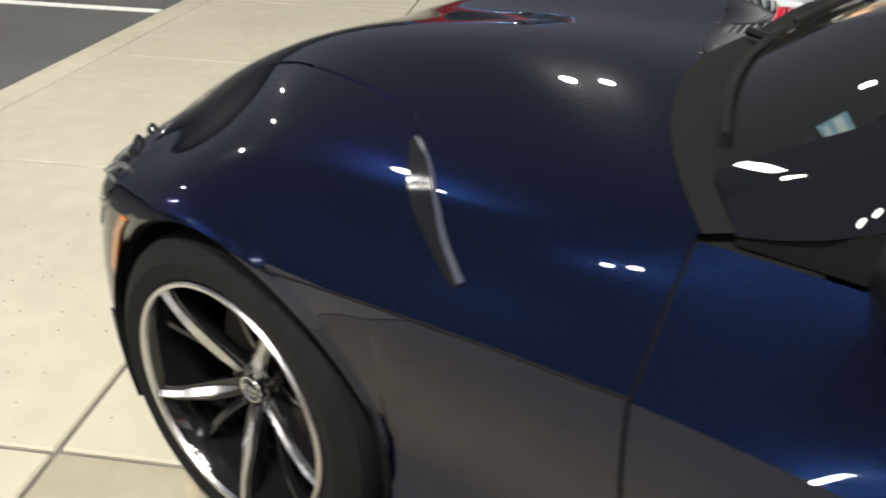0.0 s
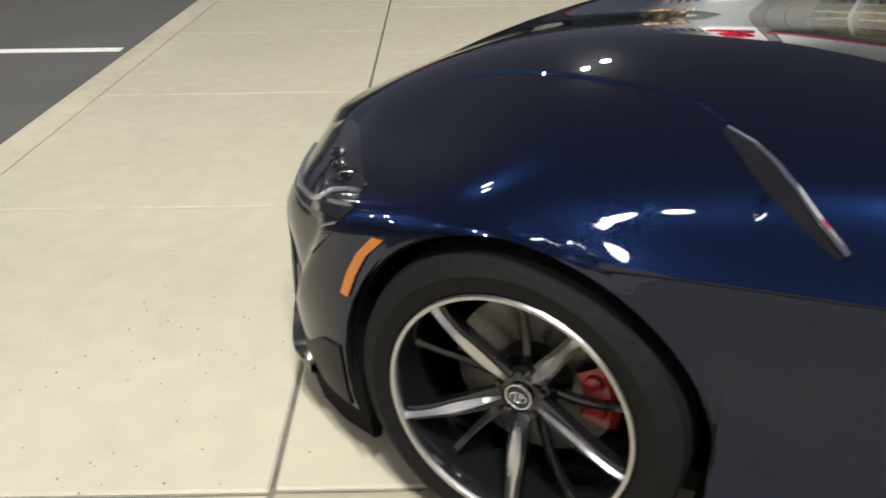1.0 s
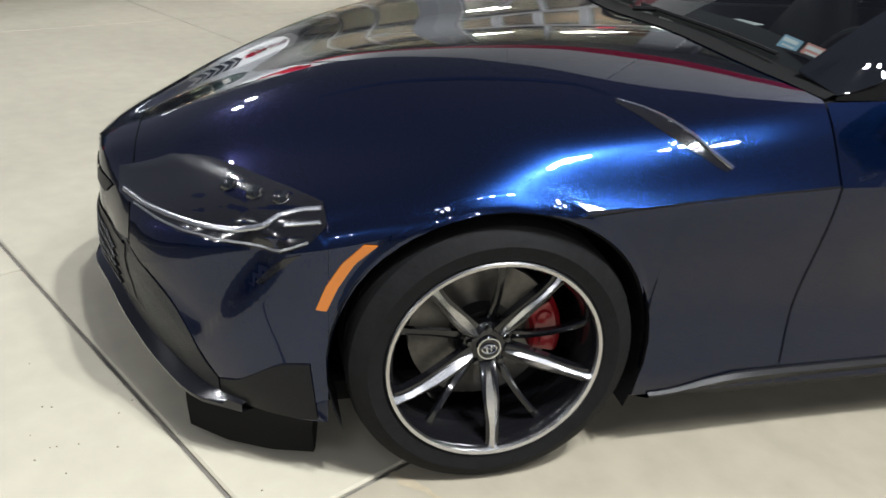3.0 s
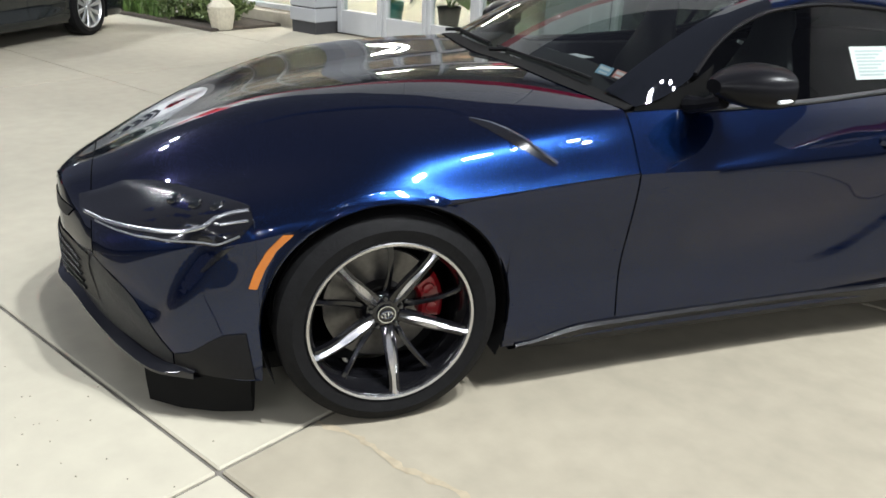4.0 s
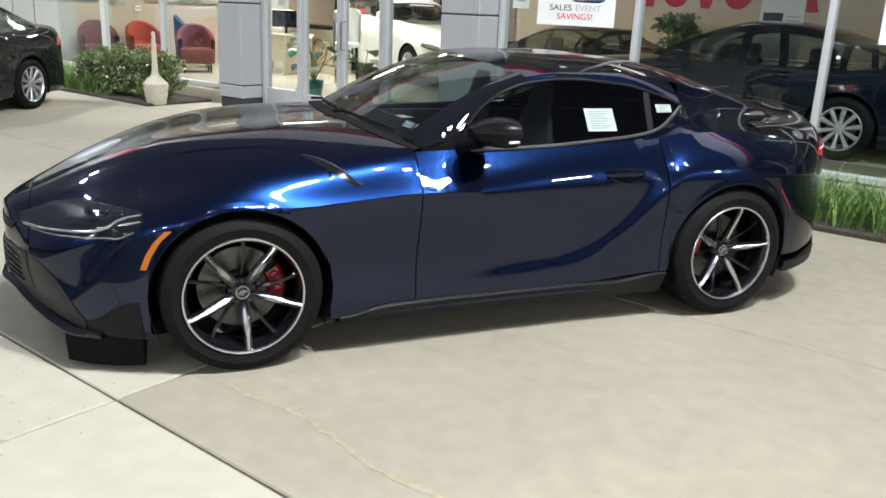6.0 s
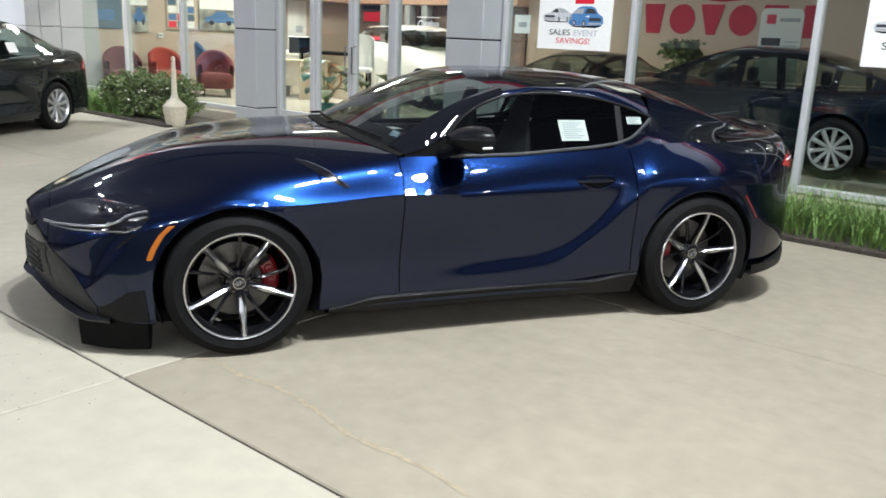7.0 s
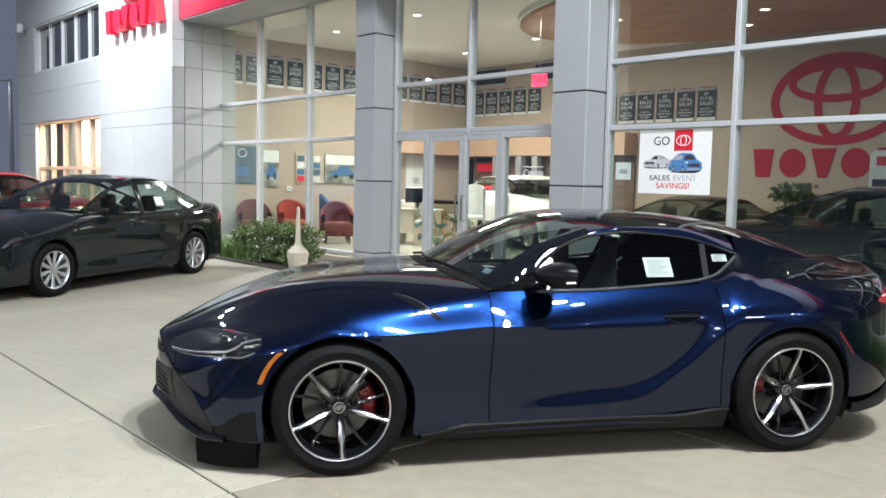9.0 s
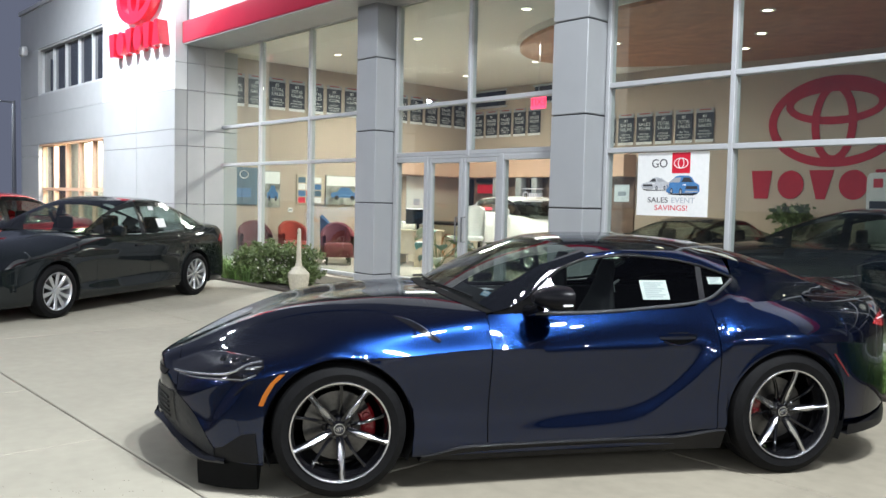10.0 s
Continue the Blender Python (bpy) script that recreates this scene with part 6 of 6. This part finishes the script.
    lettering("EVENT", 0.085, GREY_INK, p, pose(0.165 * w, -0.255 * h, 0.002), "words_event", depth=0.001, width=0.32 * w)
    lettering("SAVINGS!", 0.085, RED_INK, p, pose(0.0, -0.375 * h, 0.002), "words_savings", depth=0.001, width=0.46 * w)


poster(-1.055, 1.715, 0.90, 0.71)
poster(2.27, 1.70, 0.90, 0.71)

flyer = thing("flyer", "small white flyer stuck inside the glass", "flyer", board_at(-1.74, GLASS_D + 0.02, 1.61))
part("sheet", Shape().box(-0.105, -0.10, -0.002, 0.105, 0.10, 0.0), PAPER, flyer, smooth=0)
part("printed_car", Shape().box(-0.05, -0.03, 0.0, 0.06, 0.02, 0.002), INK, flyer)

# banners on the showroom's walls


def banner(m, words):
    b = thing("banner", "charcoal award banner with white lettering", "banner", m, group="award banners")
    part("cloth", Shape().box(-0.20, -0.30, -0.004, 0.20, 0.24, 0.004), BANNER, b, smooth=0)
    part("head_strip", Shape().box(-0.20, 0.24, -0.004, 0.20, 0.33, 0.004), INK, b, smooth=0)
    part("foot_strip", Shape().box(-0.20, -0.36, -0.004, 0.20, -0.30, 0.004), PAPER, b, smooth=0)
    part("header_mark", Shape().box(-0.13, 0.290, 0.004, 0.14, 0.315, 0.006), CHAIR_RED, b, smooth=0)
    lettering("#1", 0.10, PAPER, b, pose(0, 0.175, 0.006), "number", depth=0.001)
    for i, word in enumerate(words):
        lettering(word, 0.10, PAPER, b, pose(0, 0.075 - 0.095 * i, 0.006), "words", depth=0.001, width=0.30)
    lettering("in", 0.032, PAPER, b, pose(0, -0.085, 0.006), "words", depth=0.001)
    for i, word in enumerate(("CENTRAL", "PENNSYLVANIA", "DISTRICT")):
        lettering(word, 0.050, PAPER, b, pose(0, -0.135 - 0.058 * i, 0.006), "words", depth=0.001, width=(0.24, 0.32, 0.24)[i])
    return b


TOTAL, VOLUME = ("TOTAL", "SALES"), ("SALES", "VOLUME")
sample = [banner(board_at(-4.95, BACK - 0.03, 3.16), TOTAL), banner(board_at(-6.40, BACK - 0.03, 3.16), VOLUME)]
for i, (u, w) in enumerate(((-5.43, 0), (-5.92, 0), (-6.88, 1), (-7.36, 1))):
    copy_thing(sample[w], board_at(u, BACK - 0.03, 3.16))
for i in range(5):
    copy_thing(sample[1], board_at(-11.55 + 0.49 * i, BACK - 0.03, 3.50))
for i in range(14):
    copy_thing(sample[0 if i < 5 else 1], SITE @ pose(-11.92, 5.75 + 0.50 * i, 3.75, 90, 0, 90))

exit_sign = thing("exit_sign", "red glowing exit sign seen from behind", "exit sign", board_at(-5.45, 8.0, 3.20))
part("case", Shape().box(-0.17, -0.11, -0.03, 0.17, 0.11, 0.0, c=0.01), EXIT_GLOW, exit_sign)
lettering("EXIT", 0.17, RED_INK, exit_sign, pose(0, 0, 0.002) @ Matrix.Diagonal((-1, 1, 1, 1)), "letters", depth=0.001)
part("hanger", Shape().box(-0.003, 0.11, -0.018, 0.003, 1.2, -0.012), ALUMINIUM, exit_sign)

# pictures on the side wall


def picture(d0, d1, z0, z1, mat, label, extra):
    p = thing("wall_picture", label, "picture", SITE @ pose(-11.93, (d0 + d1) / 2, (z0 + z1) / 2, 90, 0, 90))
    w, h = (d1 - d0) / 2, (z1 - z0) / 2
    part("print", Shape().box(-w, -h, 0, w, h, 0.025, c=0.004), mat, p)
    extra(p, w, h)


def car_print(p, w, h):
    body = [(-0.7, -0.5), (-0.72, -0.2), (-0.4, -0.1), (-0.2, 0.2), (0.25, 0.2), (0.45, -0.1), (0.7, -0.2), (0.7, -0.5)]
    part("printed_car", Shape().prism([(x * w, y * h) for x, y in body], 0.026, 0.030), SKY_PAINT, p)
    part("printed_sky", Shape().box(-w * 0.96, h * 0.3, 0.026, w * 0.96, h * 0.95, 0.028), PAPER, p)
    for x in (-0.42, 0.42):
        part("printed_wheel", Shape().prism(oval(x * w, -0.5 * h, 0.12 * w, 0.16 * h, 16), 0.031, 0.034), BLACK_INK, p)


def collage(p, w, h):
    rng = random.Random(4)
    for i in range(3):
        for j in range(4):
            part("photo", Shape().box(-w * 0.9 + 0.6 * w * i, -h * 0.9 + 0.45 * h * j, 0.026, -w * 0.9 + 0.6 * w * i + 0.52 * w, -h * 0.9 + 0.45 * h * j + 0.38 * h, 0.030), rng.choice((PAPER, RED_INK, SKY_PAINT, BLUE_PRINT)), p)


def mark(p, w, h):
    ring = [(w * 0.3 * math.cos(a), h * 0.62 + h * 0.2 * math.sin(a), 0.03) for a in (6.2832 * i / 28 for i in range(29))]
    part("oval_mark", Shape().tube(ring, 0.012, 5, ends=False), PAPER, p)
    part("printed_car", Shape().box(-w * 0.7, -h * 0.6, 0.026, w * 0.5, -h * 0.1, 0.030), SKY_PAINT, p)


picture(5.62, 6.28, 1.30, 2.10, BLUE_PRINT, "dark blue poster with a pale oval mark", mark)
picture(6.45, 6.84, 1.25, 2.05, SCENE_PRINT, "narrow printed picture of a car in a landscape", car_print)
picture(7.27, 7.98, 1.33, 2.00, DESK, "framed board of small photographs", collage)
picture(8.04, 9.10, 1.33, 2.01, SCENE_PRINT, "wide printed picture of cars before mountains", car_print)
solo("thermostat", Shape().box(-0.06, -0.05, 0, 0.06, 0.05, 0.03, c=0.008).box(-0.04, -0.015, 0.03, 0.04, 0.025, 0.032, k=1), [PAPER, INK], "white wall thermostat with grey display", "thermostat", at=SITE @ pose(-11.93, 7.11, 1.2, 90, 0, 90))

# dark windows high on the back wall
for u0, u1 in ((-11.7, -10.6), (-9.6, -8.3)):
    w = thing("inner_window", "dark inner window high in the showroom wall", "window", SITE)
    part("glass", Shape().box(u0, BACK - 0.03, 3.95, u1, BACK - 0.005, 4.32), DARK_WINDOW, w)
    part("frame", Shape().box(u0 - 0.05, BACK - 0.05, 3.90, u1 + 0.05, BACK - 0.001, 3.95, c=0.006).box(u0 - 0.05, BACK - 0.05, 4.32, u1 + 0.05, BACK - 0.001, 4.37, c=0.006), ALUMINIUM, w)

# ---- seating corner, plants and counter inside ----


def tub_chair(u, d, turned, mat, label, back=0.88):
    c = thing("armchair", label, "armchair", SITE @ pose(u, d, FLOOR, 0, 0, turned), group="showroom armchairs")
    rows = []
    for i in range(19):
        a = radians(-110 + 220 * i / 18)
        h = 0.62 + (back - 0.62) * max(0, math.cos(a)) ** 0.8
        r0, r1 = 0.27, 0.36
        rows.append([(r0 * math.sin(a), r0 * math.cos(a), 0.35), (r0 * math.sin(a), r0 * math.cos(a), h - 0.03), ((r0 + r1) / 2 * math.sin(a), (r0 + r1) / 2 * math.cos(a), h), (r1 * math.sin(a), r1 * math.cos(a), h - 0.04), (r1 * 0.94 * math.sin(a), r1 * 0.94 * math.cos(a), 0.14)])
    part("backrest", Shape().grid(rows), mat, c)
    part("seat", Shape().box(-0.30, -0.34, 0.16, 0.30, 0.24, 0.45, c=0.06), mat, c)
    for x in (-0.24, 0.24):
        for y in (-0.26, 0.20):
            part("leg", Shape().tube([(x, y, 0), (x, y, 0.17)], 0.018, 8), GLOSS_BLACK, c)


tub_chair(-11.35, 5.92, 70, CHAIR_DARK, "maroon upholstered tub chair beside the window")
tub_chair(-11.30, 6.85, 80, CHAIR_RED, "red upholstered tub chair beside the wall")
tub_chair(-11.0, 7.72, 150, CHAIR_BLUE, "blue upholstered high-backed armchair", 1.02)
tub_chair(-10.22, 7.22, 60, CHAIR_DARK, "dark red upholstered tub chair beside the desk")
desk = thing("desk", "pale wooden desk with panel ends", "desk", SITE @ pose(-9.6, 8.6, FLOOR))
part("desktop", Shape().box(-0.55, -0.4, 0.72, 0.75, 0.4, 0.76, c=0.008), DESK, desk)
for x in (-0.5, 0.66):
    part("end_panel", Shape().box(x, -0.36, 0, x + 0.04, 0.36, 0.72, c=0.004), DESK, desk)
part("front_panel", Shape().box(-0.46, -0.30, 0.25, 0.66, -0.27, 0.71), DESK, desk)
solo("printer", Shape().box(-0.2, -0.18, 0, 0.2, 0.18, 0.16, c=0.02).box(-0.12, -0.19, 0.05, 0.12, -0.178, 0.09, k=1), [PAPER, INK], "white desktop printer on the desk", "printer", at=SITE @ pose(-9.75, 8.6, FLOOR + 0.76))
screen = thing("monitor", "black computer monitor on the desk", "monitor", SITE @ pose(-9.2, 8.55, FLOOR + 0.76, 0, 0, 60))
part("panel", Shape().box(-0.26, -0.015, 0.12, 0.26, 0.015, 0.44, c=0.008), GLOSS_BLACK, screen)
part("stand", Shape().box(-0.03, -0.02, 0.01, 0.03, 0.02, 0.14).box(-0.12, -0.08, 0, 0.12, 0.08, 0.012), GLOSS_BLACK, screen)


def foliage_plant(u, d, h, seed):
    t = thing("potted_plant", "leafy teal-green plant in a dark pot behind the door", "plant", SITE @ pose(u, d, FLOOR), group="entrance plants")
    part("pot", Shape().turn([(0.001, 0), (0.11, 0), (0.15, 0.28), (0.16, 0.30), (0.14, 0.30), (0.13, 0.26), (0.001, 0.26)], 24), TEAL if seed % 2 else SATIN_BLACK, t)
    rng = random.Random(seed)
    for i in range(13):
        a, r, z = rng.uniform(0, 6.28), rng.uniform(0.12, 0.34), h * rng.uniform(0.5, 1.0)
        tip = Vector((r * math.cos(a), r * math.sin(a), z))
        part("stem", Shape().tube([(0, 0, 0.27), (tip.x * 0.4, tip.y * 0.4, z * 0.75), tip], [0.008, 0.006, 0.004], 5), LEAF, t)
        out = Vector((math.cos(a), math.sin(a), -0.35))
        side = Vector((-math.sin(a), math.cos(a), 0))
        l = rng.uniform(0.24, 0.36)
        rows = []
        for q in (0, 0.25, 0.5, 0.75, 1.0):
            w = 0.120 * math.sin(math.pi * (0.08 + 0.92 * q)) ** 0.8
            m = tip + out * l * q + Vector((0, 0, 0.05 * math.sin(math.pi * q)))
            rows.append([m - side * w + Vector((0, 0, 0.02)), m, m + side * w + Vector((0, 0, 0.02))])
        part("leaf", Shape().grid(rows), TEAL if rng.random() < 0.45 else LEAF, t)


foliage_plant(-5.55, 5.85, 0.95, 21)
foliage_plant(-4.75, 6.05, 0.80, 22)
foliage_plant(-3.1, 5.9, 0.85, 23)
tree = thing("potted_plant", "small bushy plant beside the showroom wall", "plant", SITE @ pose(-2.75, 12.0, FLOOR))
part("pot", Shape().turn([(0.001, 0), (0.16, 0), (0.20, 0.35), (0.17, 0.35), (0.001, 0.3)], 20), SATIN_BLACK, tree)
part("stem", Shape().tube([(0, 0, 0.3), (0.02, 0.01, 0.7), (0, 0, 1.0)], 0.02, 6), DESK, tree)
part("foliage", leaves(700, 0, 0, 1.15, 0.45, 0.4, 0.35, 0.11, 31), LEAF, tree)

counter = thing("reception_counter", "cream-fronted reception counter with a dark top", "counter", SITE @ pose(-9.4, 9.55, FLOOR))
part("front", Shape().box(-0.95, -0.30, 0, 0.75, 0.25, 0.86, c=0.01), CREAM, counter)
part("top", Shape().box(-1.02, -0.38, 0.86, 0.82, 0.32, 0.92, c=0.01), SATIN_BLACK, counter)
for x in (-0.15, 0.40):
    ring = [(x + 0.20 * math.cos(a), -0.312, 0.42 + 0.24 * math.sin(a)) for a in (6.2832 * i / 28 for i in range(29))]
    part("ring_ornament", Shape().tube(ring, 0.022, 6, ends=False), WOOD, counter, "round brown ornament on the front")
panelled = thing("feature_wall", "peach soffit over a brown office wall with dark openings", "panelling", SITE)
part("soffit", Shape().box(-11.93, BACK - 0.45, 2.10, -6.6, BACK - 0.004, 2.58, c=0.01), PEACH, panelled, "peach painted soffit")
part("side_soffit", Shape().box(-11.94, 9.6, 2.10, -11.5, BACK - 0.46, 2.58, c=0.01), PEACH, panelled, "peach painted soffit")
part("office_wall", Shape().box(-11.93, BACK - 0.05, 0.3, -6.6, BACK - 0.004, 2.095), BROWN_WALL, panelled)
for u0, u1, z0, z1 in ((-11.9, -11.62, 1.25, 2.06), (-11.5, -10.9, 1.98, 2.07), (-10.06, -9.80, 1.4, 2.06), (-9.62, -9.36, 1.5, 2.06), (-8.6, -7.9, 1.1, 2.06)):
    part("dark_opening", Shape().box(u0, BACK - 0.10, z0, u1, BACK - 0.052, z1, c=0.006), SATIN_BLACK, panelled)
for u in (-10.5, -9.72, -9.20, -7.5):
    part("column", Shape().box(u - 0.09, BACK - 0.42, 0.10, u + 0.09, BACK - 0.20, 2.095, c=0.02), PILLAR_PANEL, panelled)
part("red_display", Shape().box(-11.43, BACK - 0.13, 1.70, -10.85, BACK - 0.06, 1.93, c=0.01), RED_SIGN, panelled)
part("red_strip", Shape().box(-11.20, BACK - 0.13, 1.27, -10.85, BACK - 0.06, 1.34, c=0.01), EXIT_GLOW, panelled)
stool = thing("display_chair", "white padded high chair on a dark metal frame", "chair", SITE @ pose(-7.45, 8.45, FLOOR, 0, 0, 40))
rows = []
for i in range(13):
    a = radians(-80 + 160 * i / 12)
    h = 1.30 - 0.10 * (1 - math.cos(a))
    rows.append([(0.20 * math.sin(a), 0.20 * math.cos(a), 0.70), (0.21 * math.sin(a), 0.21 * math.cos(a), h), (0.25 * math.sin(a), 0.25 * math.cos(a), h), (0.24 * math.sin(a), 0.24 * math.cos(a), 0.68)])
part("backrest", Shape().grid(rows, close=True), PAPER, stool)
part("seat", Shape().box(-0.22, -0.24, 0.62, 0.22, 0.20, 0.70, c=0.03), PAPER, stool)
for x in (-0.19, 0.19):
    for y in (-0.20, 0.17):
        part("leg", Shape().tube([(x, y, 0.0), (x * 0.9, y * 0.9, 0.63)], 0.014, 8), GLOSS_BLACK, stool)
for z in (0.22, 0.42):
    part("footrest", Shape().tube([(-0.18, -0.19, z), (0.18, -0.19, z)], 0.010, 6), CHROME, stool)
decal = thing("door_decal", "white printed decal on the glass door", "decal", board_at(-3.13, GLASS_D - 0.008, 1.57))
part("mark", Shape().turn([(0.035, -0.001), (0.05, 0.001)], 24, at=(-0.10, 0, 0)), PAPER, decal)
for i in range(6):
    part("letter_bar", Shape().box(-0.04 + 0.040 * i, -0.025, -0.001, -0.012 + 0.040 * i, 0.030, 0.001), PAPER, decal)
for z in (0.085, -0.075):
    part("print_line", Shape().box(-0.16, z - 0.006, -0.001, 0.20, z + 0.006, 0.001), PAPER, decal)
wall_poster = thing("wall_picture", "bright white poster beside the office corner", "picture", SITE @ pose(-11.93, 10.75, 1.50, 90, 0, 90))
part("print", Shape().box(-0.28, -0.58, 0, 0.28, 0.58, 0.02, c=0.004), PAPER, wall_poster)
part("printed_shape", Shape().box(-0.05, -0.14, 0.021, 0.16, 0.02, 0.024), GREY_INK, wall_poster)

kiosk = thing("info_board", "cream information board with a rounded head", "board", board_at(-0.08, 8.9, 1.50))
w, h = 0.275, 0.48
outline = [(-w, -1.40), (w, -1.40), (w, h - 0.08)] + [(w - 0.08 + 0.08 * math.cos(a), h - 0.08 + 0.08 * math.sin(a)) for a in (0.4, 0.8, 1.2, 1.57)] + [(-w + 0.08 - 0.08 * math.sin(a), h - 0.08 + 0.08 * math.cos(a)) for a in (0, 0.4, 0.8, 1.2)] + [(-w, h - 0.08)]
part("board", Shape().prism(outline, -0.03, 0.0), PAPER, kiosk)
part("red_mark", Shape().box(-0.19, 0.28, 0.001, -0.07, 0.40, 0.004), RED_SIGN, kiosk)
for i in range(6):
    part("name_bar", Shape().box(-0.02 + 0.045 * i, 0.31, 0.001, 0.015 + 0.045 * i, 0.36, 0.004), INK, kiosk)
part("display", Shape().box(-0.23, -0.10, 0.001, 0.02, 0.10, 0.006), DARK_WINDOW, kiosk)
for i in range(3):
    part("print_line", Shape().box(0.06, 0.05 - 0.05 * i, 0.001, 0.24, 0.065 - 0.05 * i, 0.003), GREY_INK, kiosk)

# papers on the saloon's windows
for x, z, w, h in ((1.98, 1.08, 0.17, 0.13), (1.86, 1.28, 0.10, 0.06)):
    a = Vector((-3.426, 5.903, 0)) + way * x - aside * (0.845 - (z - 0.95) * 0.42)
    solo("price_sheet", Shape().box(-w / 2, -h / 2, 0, w / 2, h / 2, 0.003), PAPER, "white price sheet on the black saloon's window", "paper", at=pose(a.x, a.y, z, 0, 0, 58.9) @ pose(0, 0, 0, 66, 0, 0), smooth=0)

# ---- the wing's wall lamp, and a pole light across the lot ----
cam_box = thing("wall_floodlight", "small grey floodlight on the white wall", "floodlight", SITE @ pose(-20.9, WD, 5.35))
part("bracket", Shape().tube([(0, 0, 0), (0, -0.14, 0.02), (0, -0.14, -0.08)], 0.02, 6), ALUMINIUM, cam_box)
part("head", Shape().box(-0.14, -0.26, -0.14, 0.14, -0.10, 0.12, c=0.03), ALUMINIUM, cam_box)
pole = thing("street_lamp", "tall grey pole light with a bright flat head", "street lamp", pose(-15.7, 52.9, -0.14, 0, 0, 15))
part("pole", Shape().turn([(0.16, 0), (0.14, 1), (0.11, 6.8), (0.10, 7.4), (0.001, 7.42)], 12), ALUMINIUM, pole)
part("arm", Shape().tube([(0, 0, 7.3), (-0.9, 0, 7.35)], 0.06, 8), ALUMINIUM, pole)
part("head", Shape().box(-2.1, -0.3, 7.28, -0.8, 0.3, 7.45, c=0.04), ALUMINIUM, pole)
part("lens", Shape().box(-2.05, -0.26, 7.262, -0.85, 0.26, 7.279), POLE_GLOW, pole)
